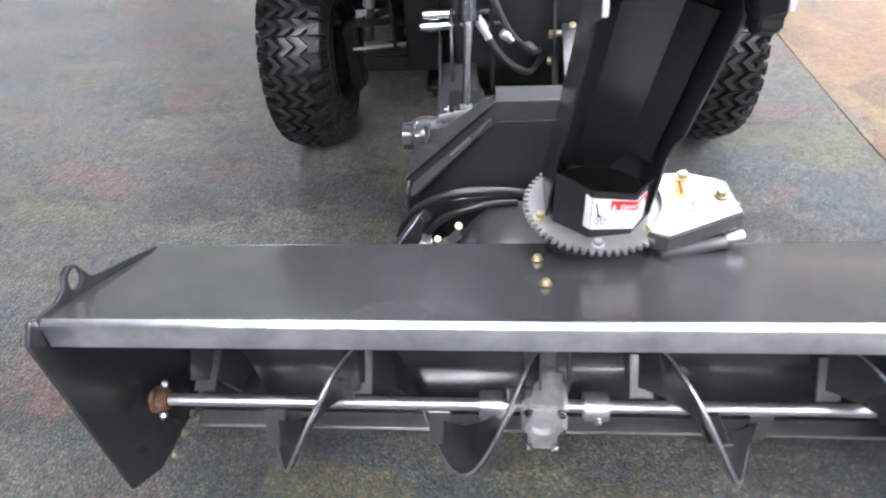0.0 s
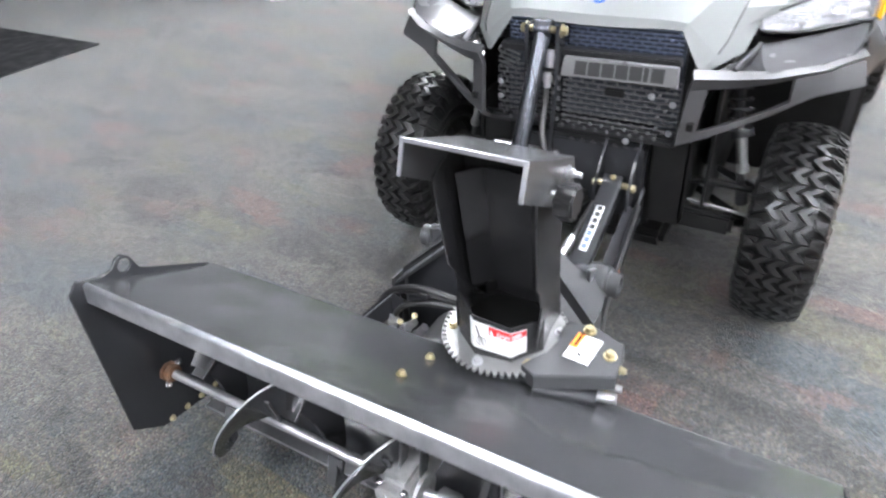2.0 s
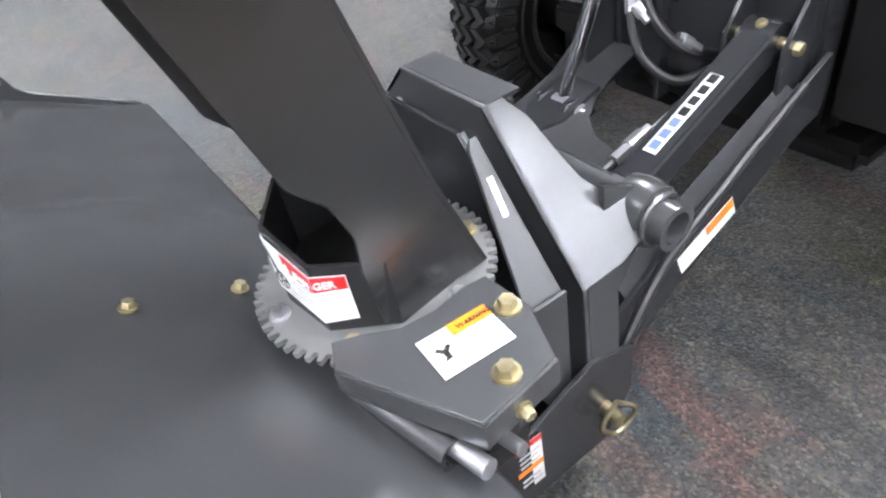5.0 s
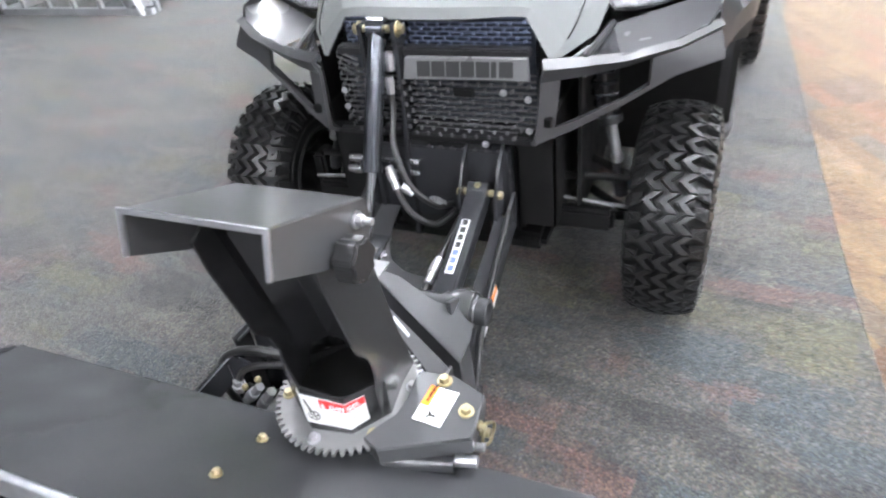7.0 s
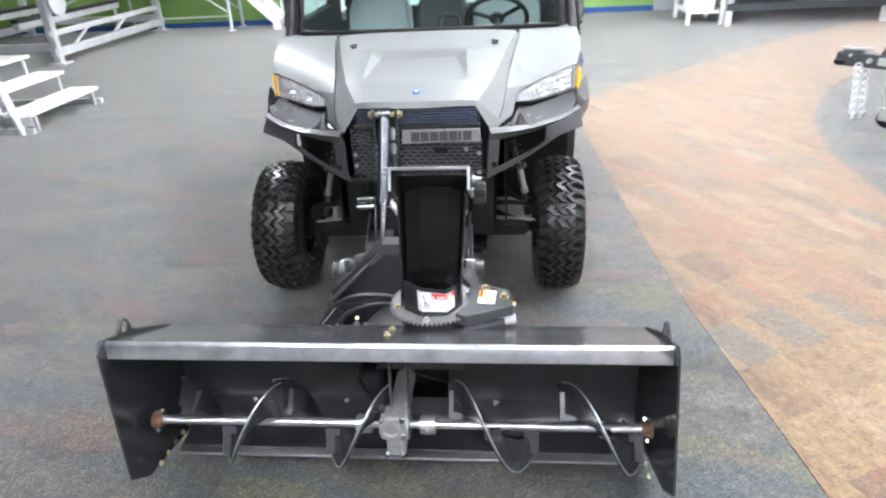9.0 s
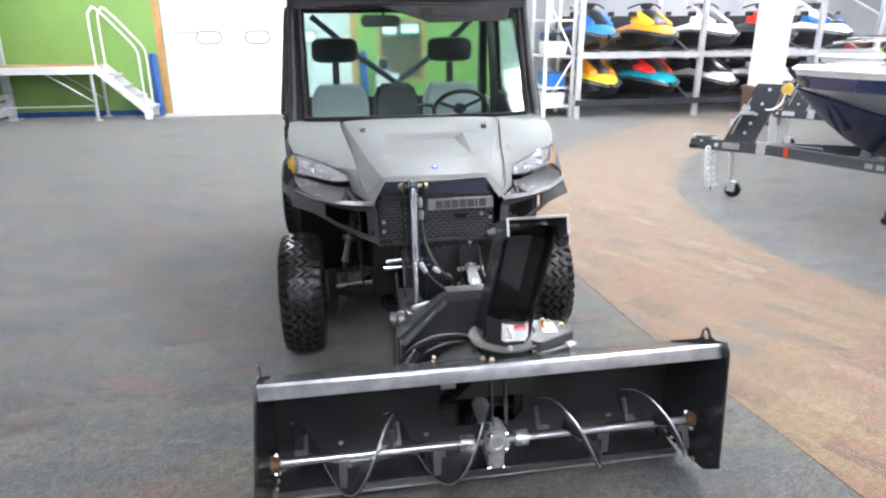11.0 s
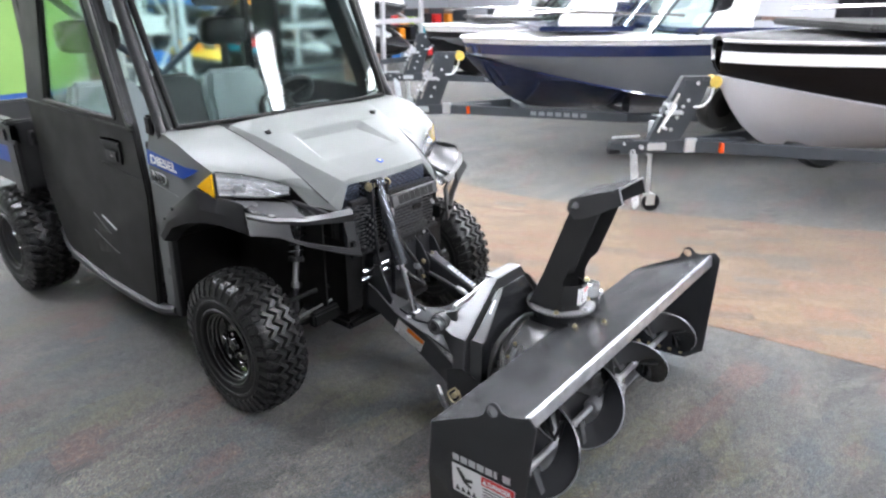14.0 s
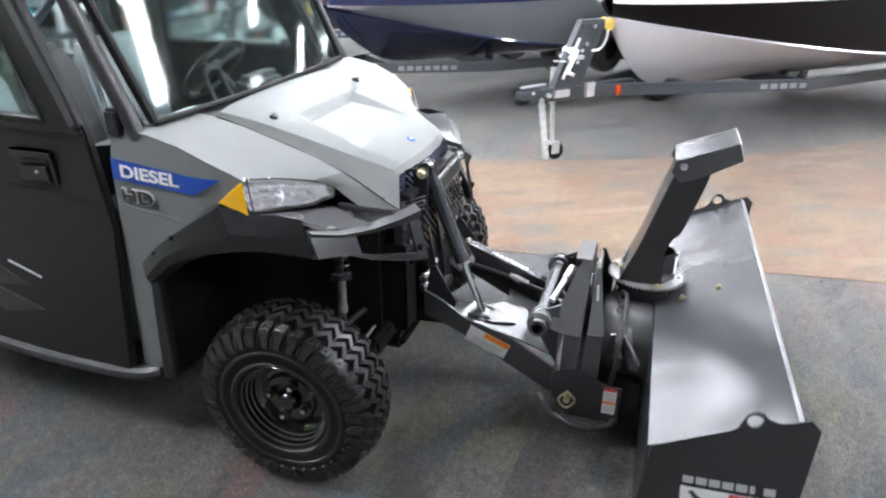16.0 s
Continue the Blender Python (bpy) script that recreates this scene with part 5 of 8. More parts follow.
HOOD_Y = (-0.082, -0.062, -0.02, 0.04, 0.08, 0.1, 0.18, 0.25, 0.31, 0.321, 0.332, 0.343, 0.352, 0.362, 0.4, 0.5, 0.56)
hood = part("hood", sheet([hood_row(y) for y in HOOD_Y], 0.006, 0), GREY_PAINT, utv, "grey painted hood with a shallow scoop", 22)
LOWER = [(-0.33, -0.075, 0.893), (-0.36, -0.035, 0.935), (-0.375, 0.0, 0.965), (-0.392, 0.1, 1.03), (-0.412, 0.25, 1.1), (-0.438, 0.39, 1.158), (-0.455, 0.48, 1.192), (-0.462, 0.53, 1.205)]


def hood_cheek():
    up_ = [(-s[2], s[3], s[4]) for s in HS]
    return sheet([up_, LOWER], 0.005)


both("hood_edge", hood_cheek, GREY_PAINT, "folded grey hood edge", hood, 12)


both("hood_gap", lambda: pipe([(x - 0.004, y, z + 0.004) for x, y, z in LOWER[1:]], 0.002, 6), DARK, "dark joint between hood and fender", hood)
both("hood_latch", lambda: join(lathe([(0.004, 0), (0.016, 0), (0.014, 0.008), (0.004, 0.008)], (-0.345, 0.385, 1.189), (0, -0.2, 1), 16), beam((-0.362, 0.38, 1.198), (-0.33, 0.392, 1.201), 0.01, 0.008, 0.002)), PLASTIC, "black rubber hood latch", hood)
part("badge", join(lathe([(0.002, 0), (0.019, 0), (0.016, 0.003), (0.002, 0.004)], (0, 0.0, 1.054), (0, -0.32, 0.95), 20)), BLUE_DECAL, hood, "small blue oval badge")
part("badge_star", lathe([(0.001, 0), (0.006, 0), (0.001, 0.001)], (0, -0.001, 1.0575), (0, -0.32, 0.95), 8), WHITE_DECAL, hood)

# fenders, side panels
def fender_x(y, z):
    """The side panel bows out below the shoulder and tucks in towards the nose and the sill."""
    return -0.768 + 0.045 * max(0.0, (z - 1.05) / 0.17) ** 2 * 0.5 + 0.6 * max(0.0, 0.42 - y) ** 1.3 + 0.05 * max(0.0, 0.75 - z) * 0.6


SHOULDER = [(0.275, 1.092), (0.36, 1.144), (0.46, 1.19), (0.58, 1.218), (0.675, 1.226)]
FO = [(-0.34, -0.072, 0.893), (-0.424, 0.036, 0.93), (-0.445, 0.12, 1.0), (-0.53, 0.175, 1.035), (-0.6, 0.215, 1.062)] + [(fender_x(y, z) - 0.003, y, z) for y, z in SHOULDER]
FI = [(-0.33, -0.07, 0.897), (-0.36, -0.03, 0.94), (-0.378, 0.02, 0.985), (-0.394, 0.1, 1.035), (-0.406, 0.18, 1.075), (-0.425, 0.28, 1.118), (-0.438, 0.36, 1.15), (-0.45, 0.44, 1.182), (-0.462, 0.53, 1.208), (-0.47, 0.6, 1.22)]


def fender_top():
    rows = []
    for a, b in zip(FO, FI):
        a, b = Vector(a), Vector(b)
        w = (a - b).length
        rows.append([tuple(b.lerp(a, t) + Vector((0, 0, 0.03 * w * t * (1 - t)))) for t in (0, 0.15, 0.35, 0.55, 0.75, 0.9, 1)])
    return sheet(rows, 0.005)


both("front_fender", fender_top, GREY_PAINT, "grey painted front fender", None, 15)
FS = [(0.675, 1.222), (0.715, 1.2), (0.722, 1.05), (0.745, 0.72), (0.785, 0.34), (0.775, 0.315), (0.695, 0.34), (0.672, 0.6), (0.66, 0.79), (0.575, 0.868), (0.45, 0.955), (0.335, 1.03), (0.275, 1.09), (0.36, 1.142), (0.46, 1.188), (0.58, 1.216)]


def fender_side():
    bm = prism(FS, "x", 0, 0.006)
    bmesh.ops.triangulate(bm, faces=bm.faces[:])
    bmesh.ops.subdivide_edges(bm, edges=[e for e in bm.edges if e.calc_length() > 0.12], cuts=3)
    for v in bm.verts:
        v.co.x += fender_x(v.co.y, v.co.z)
    return bm


sides = both("fender_side_panel", fender_side, GREY_PAINT, "grey side panel behind the wheel arch", None, 60)


def side_decal(top, low, lift, n=14):
    """A decal that follows the panel between a top and a lower edge, each from back to front."""
    def along(e, t):
        return e[0][0] + (e[1][0] - e[0][0]) * t, e[0][1] + (e[1][1] - e[0][1]) * t
    rows = []
    for e in (top, low):
        rows.append([(fender_x(*along(e, k / n)) - lift, *along(e, k / n)) for k in range(n + 1)])
    mid = [(fender_x((p[1] + q[1]) / 2, (p[2] + q[2]) / 2) - lift, (p[1] + q[1]) / 2, (p[2] + q[2]) / 2) for p, q in zip(*rows)]
    return sheet([rows[0], mid, rows[1]], 0.0008)


band = part("blue_band", side_decal([(0.716, 1.138), (0.335, 1.098)], [(0.716, 1.07), (0.42, 1.05)], 0.006), BLUE_DECAL, sides[0], "blue decal band with white letters")
part("blue_band", flip(side_decal([(0.716, 1.138), (0.335, 1.098)], [(0.716, 1.07), (0.42, 1.05)], 0.006)), BLUE_DECAL, sides[1])
lettering("word", "DIESEL", 0.062, WHITE_DECAL, band, bold=0.0018, m=plane_pose((-0.776, 0.685, 1.083), (0.0, -1, -0.06), (0, 0.0, 1)) @ Matrix.Diagonal((1.18, 0.9, 1, 1)))
lettering("word_edge", "HD", 0.072, WHITE_DECAL, sides[0], bold=0.005, m=plane_pose((-0.7735, 0.695, 1.0), (0.0, -1, -0.03), (0, 0, 1)) @ Matrix.Diagonal((1.15, 0.85, 1, 1)))
lettering("word", "HD", 0.072, INK, sides[0], bold=0.001, m=plane_pose((-0.7785, 0.695, 1.0), (0.0, -1, -0.03), (0, 0, 1)) @ Matrix.Diagonal((1.15, 0.85, 1, 1)))


both("fender_crease", lambda: pipe([(fender_x(y, z) - 0.0005, y, z) for y, z in ((0.716, 0.985), (0.6, 0.968), (0.5, 0.955))], 0.003, 6), GREY_PAINT, "pressed crease along the side panel")


def amber():
    return bevel(loft([[(-0.763, 0.345, 1.03), (-0.736, 0.27, 1.09), (-0.736, 0.262, 0.985)], [(-0.746, 0.35, 1.03), (-0.718, 0.285, 1.09), (-0.718, 0.278, 0.985)]]), 0.001, 1)


both("marker_reflector", amber, AMBER, "amber side marker")

SMOKED = worn(material("smoked_lamp_tray", (0.025, 0.025, 0.027), 0.18), (0.02, 0.02, 0.022), (0.028, 0.028, 0.03), 4.0, (0.14, 0.22), 500, 0.02)
SKIRT = worn(material("grey_lamp_skirt", (0.12, 0.12, 0.125), 0.2, Specular_IOR_Level=0.4), (0.05, 0.05, 0.053), (0.07, 0.07, 0.073), 4.0, (0.2, 0.3), 500, 0.02)
# headlights
HT_ = [(-0.722, 0.262, 1.1), (-0.62, 0.212, 1.075), (-0.53, 0.165, 1.044), (-0.44, 0.125, 1.005)]
HB_ = [(-0.722, 0.252, 0.993), (-0.63, 0.2, 0.979), (-0.54, 0.148, 0.964), (-0.455, 0.115, 0.968)]


def lens_sheet(push, shrink=0.0, thick=0.004, bulge=0.012):
    rows = []
    for t in (0, 0.25, 0.5, 0.75, 1):
        row = []
        for a, b in zip(HT_, HB_):
            p = Vector(a).lerp(Vector(b), shrink + (1 - 2 * shrink) * t)
            p += Vector((-0.5, -0.85, 0.1)).normalized() * (bulge * 4 * t * (1 - t) - push)
            row.append(tuple(p))
        rows.append(row)
    return sheet(rows, thick)


def faceted():
    """A stepped chrome bowl: narrow facets that look up and down by turns."""
    rows = []
    for j in range(9):
        t = j / 8
        row = []
        for i in range(13):
            u = i / 12 * (len(HT_) - 1)
            k = min(int(u), len(HT_) - 2)
            a, b = Vector(HT_[k]).lerp(Vector(HT_[k + 1]), u - k), Vector(HB_[k]).lerp(Vector(HB_[k + 1]), u - k)
            step = 0.02 * 4 * t * (1 - t) + (0.011 if j % 2 else 0.0) + 0.006 * (i % 3)
            row.append(tuple(a.lerp(b, t) - Vector((-0.5, -0.85, 0.1)).normalized() * (0.018 + step)))
        rows.append(row)
    return sheet(rows, 0.003)


lamps = both("headlight", faceted, REFLECTOR, "clear headlight with chrome reflector", None, 10)
for lamp, fl_ in zip(lamps, (False, True)):
    def bowl(c, r):
        return lathe([(0.004, -0.02), (r * 0.5, -0.012), (r, 0.012), (r, 0.016), (r * 0.93, 0.016), (r * 0.45, -0.006), (0.004, -0.012)], c, (-0.5, -0.85, 0.1), 20, close=True)
    pieces = [("lens", lens_sheet(0.0), LENS), ("reflector_bowl", bowl((-0.625, 0.236, 1.015), 0.028), CHROME), ("reflector_bowl", bowl((-0.53, 0.186, 0.992), 0.024), CHROME),
              ("bulb", lathe([(0.002, 0), (0.01, 0), (0.009, 0.018), (0.002, 0.024)], (-0.625, 0.225, 1.015), (-0.5, -0.85, 0.1), 12), WHITE_DECAL),
              ("lamp_bezel", pipe(HT_ + HB_[::-1] + HT_[:1], 0.0028, 6, smooth=False), SMOKED)]
    for nm, bm, mt in pieces:
        ob = part(nm, flip(bm) if fl_ else bm, mt, lamp)
        if nm == "lens":
            ob.visible_shadow = False

# bumper and lamp housing, charcoal plastic
TOPB = [(-0.716, 0.08, 0.958), (-0.63, 0.02, 0.925), (-0.51, -0.03, 0.907), (-0.415, -0.09, 0.916), (-0.322, -0.13, 0.922)]
BOTB = [(-0.728, 0.055, 0.868), (-0.615, 0.012, 0.838), (-0.5, -0.035, 0.77), (-0.385, -0.105, 0.722), (-0.295, -0.15, 0.69)]


def bumper():
    rows = []
    for t in (0.0, 0.08, 0.24, 0.8, 0.93, 1.0):
        row = []
        for i, (a, b) in enumerate(zip(TOPB, BOTB)):
            p = Vector(a).lerp(Vector(b), t) + Vector((-0.012, -0.026, 0)) * (0.0 if t in (0.0, 1.0) else 0.45 if 0.2 < t < 0.8 else 1.0)
            row.append(p)
        rows.append(row)
    dense = []
    for row in rows:
        out = []
        for a, b in zip(row, row[1:]):
            out += [a, a.lerp(b, 0.5)]
        dense.append(out + [row[-1]])
    bm = bmesh.new()
    vs = [[bm.verts.new(p) for p in row] for row in dense]
    for j in range(len(vs) - 1):
        for i in range(len(vs[0]) - 1):
            if j == 2 and 2 < i < 7:
                continue
            bm.faces.new((vs[j][i], vs[j][i + 1], vs[j + 1][i + 1], vs[j + 1][i]))
    bmesh.ops.recalc_face_normals(bm, faces=bm.faces[:])
    bmesh.ops.solidify(bm, geom=bm.faces[:], thickness=0.012)
    bmesh.ops.recalc_face_normals(bm, faces=bm.faces[:])
    return bevel(bm, 0.003, 2, 50)


both("bumper", bumper, BUMPER, "charcoal moulded bumper corner with a slot", None, 30)
both("bumper_bolt", lambda: box(-0.352, -0.332, -0.168, -0.148, 0.755, 0.778, 0.002), DARK, "", None)


def housing(outer=False):
    back = [(-0.716, 0.25, 0.985), (-0.63, 0.198, 0.966), (-0.54, 0.146, 0.95), (-0.456, 0.105, 0.932), (-0.432, 0.03, 0.92), (-0.345, -0.085, 0.884)]
    front = [(-0.712, 0.092, 0.984), (-0.69, 0.055, 0.95), (-0.6, 0.01, 0.915), (-0.5, -0.045, 0.906), (-0.42, -0.09, 0.905), (-0.335, -0.128, 0.9)]
    back, front = (back[:4], front[:4]) if outer else (back[3:], front[3:])
    mid = [tuple(a * 0.5 + b * 0.5 + d for a, b, d in zip(p, q, (0, 0, -0.012))) for p, q in zip(back, front)]
    return sheet([back, mid, front], 0.006)


both("lamp_housing", housing, SMOKED, "smoked glossy tray beside the headlight")
both("lamp_skirt", lambda: housing(True), SKIRT, "grey glossy skirt under the headlight")
both("tray_rib", lambda: beam((-0.456, 0.1, 0.938), (-0.42, -0.09, 0.912), 0.014, 0.02, 0.004), BUMPER)

# wheel-arch flares
TF = [(-0.786, 0.665, 0.79), (-0.79, 0.58, 0.868), (-0.787, 0.45, 0.955), (-0.782, 0.335, 1.028), (-0.722, 0.262, 0.992), (-0.722, 0.17, 0.998), (-0.716, 0.09, 0.99)]
MF = [(-0.806, 0.645, 0.745), (-0.812, 0.55, 0.835), (-0.812, 0.42, 0.905), (-0.794, 0.3, 0.945), (-0.768, 0.22, 0.938), (-0.744, 0.14, 0.935), (-0.725, 0.07, 0.925)]
BF = [(-0.8, 0.635, 0.72), (-0.806, 0.53, 0.81), (-0.806, 0.4, 0.862), (-0.788, 0.28, 0.885), (-0.764, 0.2, 0.885), (-0.744, 0.12, 0.878), (-0.73, 0.055, 0.868)]
IF = [(-0.74, 0.63, 0.7), (-0.74, 0.52, 0.79), (-0.74, 0.4, 0.845), (-0.74, 0.28, 0.87), (-0.73, 0.2, 0.87), (-0.72, 0.12, 0.862), (-0.7, 0.06, 0.85)]
both("wheel_arch", lambda: sheet([TF, MF, BF, IF], 0.005, 0.003), PLASTIC, "black moulded wheel arch", None, 22)
both("arch_leg", lambda: prism([(0.665, 0.79), (0.63, 0.72), (0.645, 0.3), (0.7, 0.3)], "x", -0.765, -0.735, 0.004), PLASTIC)
both("wheel_well", lambda: join(sheet([[(-0.74, 0.66, 0.32), (-0.3, 0.66, 0.32)], [(-0.74, 0.64, 0.72), (-0.3, 0.64, 0.72)], [(-0.74, 0.45, 0.86), (-0.3, 0.45, 0.86)], [(-0.72, 0.1, 0.88), (-0.3, 0.1, 0.88)]], 0.006), box(-0.4, -0.39, -0.02, 0.66, 0.4, 0.9)), DARK)
for ry_, rz_ in ((0.6, 0.835), (0.52, 0.9)):
    both("fender_rivet", lambda: bolt((-0.792, ry_, rz_), (-1, 0, 0.2), 0.008, 0.004, False), DARK)


# grille: staggered slots
def slots(x0, x1, z0, z1, y, nz, pitch, t=0.0055, w=0.011, depth=0.012, bend=None):
    bms = []
    dz = (z1 - z0) / nz
    for k in range(nz + 1):
        z = z0 + k * dz
        bms.append(box(x0, x1, y, y + depth, z - t / 2, z + t / 2))
        if k < nz:
            x = x0 + (pitch / 2 if k % 2 else 0.0)
            while x <= x1 + 1e-6:
                bms.append(box(max(x0, x - w / 2), min(x1, x + w / 2), y + 0.0005, y + depth - 0.0005, z + t / 2, z + dz - t / 2))
                x += pitch
    bm = join(*bms)
    for v in bm.verts:
        v.co.y += 0.9 * max(0.0, abs(v.co.x) - 0.235) + (bend(v.co.z) if bend else 0)
    return bm


GRILLE = plain("grille_plastic", (0.075, 0.075, 0.078), 0.36, 0.1)
SLATE = plain("slate_grille", (0.07, 0.085, 0.13), 0.38, 0.1)
part("lower_grille", slots(-0.3, 0.292, 0.69, 0.857, -0.135, 10, 0.036, 0.005, 0.008, 0.006), GRILLE, utv, "black grille with staggered slots")
part("upper_grille", slots(-0.27, 0.27, 0.93, 0.993, -0.075, 5, 0.033, 0.0042, 0.0075, 0.006), SLATE, utv, "slate upper grille with staggered slots")
part("side_grille", slots(-0.3, -0.2, 0.857, 0.905, -0.13, 3, 0.036, 0.005, 0.008, 0.006), GRILLE, utv)
part("grille_surround", join(box(-0.28, 0.28, -0.098, -0.06, 0.906, 0.93, 0.004), box(-0.31, 0.3, -0.12, 0.0, 0.672, 0.69, 0.004)), PLASTIC, utv)
logo = part("name_plate", bevel(loft([[(-0.06, -0.142, 0.86), (0.286, -0.128, 0.86), (0.286, -0.115, 0.86), (-0.06, -0.13, 0.86)], [(-0.055, -0.128, 0.915), (0.28, -0.114, 0.915), (0.28, -0.1, 0.915), (-0.055, -0.11, 0.915)]]), 0.002, 1), plain("pewter", (0.11, 0.11, 0.112), 0.34, 0.1), utv, "pewter bar with dark plain blocks")
for k in range(7):
    part("block", decal(rect(0.041 * k, 0.041 * k + (0.037 if k != 5 else 0.014), -0.02, 0.02), (-0.018 if k < 6 else -0.038, -0.1335, 0.888), (1, 0.0405, 0), (0, 0.25, 1), 0.002), INK, logo)
part("radiator", box(-0.28, 0.28, -0.03, 0.0, 0.68, 1.0), worn(material("radiator_core", (0.03, 0.035, 0.045), 0.5, 0.3), (0.02, 0.025, 0.035), (0.045, 0.05, 0.06), 60, (0.4, 0.6), 200, 0.3), utv)
part("grille_stamp", box(0.08, 0.14, -0.14, -0.132, 0.815, 0.84, 0.003), DARK, utv)
for x, z in ((-0.28, 0.75), (-0.28, 0.8), (0.275, 0.71), (0.275, 0.8), (0.16, 0.68), (0.22, 0.832)):
    part("grille_bolt", bolt((x, -0.138 + 0.9 * max(0, abs(x) - 0.235), z), (0, -1, 0), 0.007, 0.004), SHAFT, utv)

# undercarriage
part("front_bulkhead", join(box(-0.24, 0.24, -0.08, 0.5, 0.34, 0.7, 0.02), box(-0.32, 0.32, 0.0, 0.66, 0.62, 0.95, 0.01), box(-0.13, 0.16, -0.13, -0.05, 0.36, 0.68, 0.006)), DARK, utv)
part("skid_plate", join(box(-0.3, 0.3, -0.06, 2.6, 0.27, 0.33, 0.02), box(-0.7, 0.7, 0.66, 1.95, 0.27, 0.4, 0.02)), DARK, utv)
part("perforated_skid", join(*[lathe([(0.004, 0), (0.009, 0), (0.009, 0.003), (0.004, 0.003)], (-0.03 + 0.035 * i + (0.017 if j % 2 else 0), -0.134, 0.57 + 0.028 * j), (0, -1, 0), 10) for i in range(7) for j in range(4)]), PLASTIC, utv)


ARMS = {"lower_arm": ([(-0.22, -0.03, 0.4), (-0.38, 0.03, 0.37), (-0.55, 0.1, 0.34)], [(-0.22, 0.3, 0.4), (-0.38, 0.2, 0.37), (-0.55, 0.1, 0.34)], 0.014),
        "upper_arm": ([(-0.24, -0.02, 0.52), (-0.4, 0.05, 0.5), (-0.55, 0.1, 0.47)], [(-0.24, 0.25, 0.52), (-0.4, 0.16, 0.5), (-0.55, 0.1, 0.47)], 0.012)}
for nm, (fore, aft, r) in ARMS.items():
    both(nm, lambda: join(pipe(fore, r, 10), pipe(aft, r, 10)), DARK, "black forked suspension arm")
both("splash_panel", lambda: join(box(-0.345, -0.335, -0.1, 0.3, 0.4, 0.76, 0.003), box(-0.345, -0.24, -0.1, -0.088, 0.4, 0.7, 0.003)), DARK, "black inner splash panel")
both("wheel_upright", lambda: box(-0.58, -0.53, 0.06, 0.15, 0.24, 0.48, 0.012), DARK)
both("arm_guard", lambda: box(-0.5, -0.28, -0.045, 0.0, 0.365, 0.435, 0.012), DARK, "black plate guarding the suspension arm")
both("tie_rod", lambda: cyl((-0.2, 0.0, 0.46), (-0.54, 0.02, 0.42), 0.006, 10), RING_STEEL)


def coil():
    a, b = Vector((-0.41, 0.13, 0.86)), Vector((-0.455, 0.107, 0.67))
    x, y, z = frame_of(b - a)
    return pipe([a.lerp(b, k / 60) + 0.034 * (x * math.cos(k * math.tau / 10) + y * math.sin(k * math.tau / 10)) for k in range(61)], 0.006, 6, smooth=False)


shocks = both("shock_absorber", lambda: join(cyl((-0.41, 0.13, 0.86), (-0.5, 0.09, 0.43), 0.013, 14), cyl((-0.454, 0.108, 0.67), (-0.46, 0.105, 0.65), 0.036, 16), cyl((-0.495, 0.092, 0.47), (-0.503, 0.089, 0.42), 0.022, 12, b=0.003)), PLASTIC, "black coil-over shock")
for sh, fl_ in zip(shocks, (False, True)):
    part("spring", flip(coil()) if fl_ else coil(), BLACK_COAT, sh)
    rod_ = join(cyl((-0.458, 0.106, 0.655), (-0.482, 0.096, 0.55), 0.015, 12), cyl((-0.48, 0.097, 0.56), (-0.486, 0.095, 0.53), 0.019, 12, b=0.003))
    part("shock_rod", flip(rod_) if fl_ else rod_, RING_STEEL, sh)


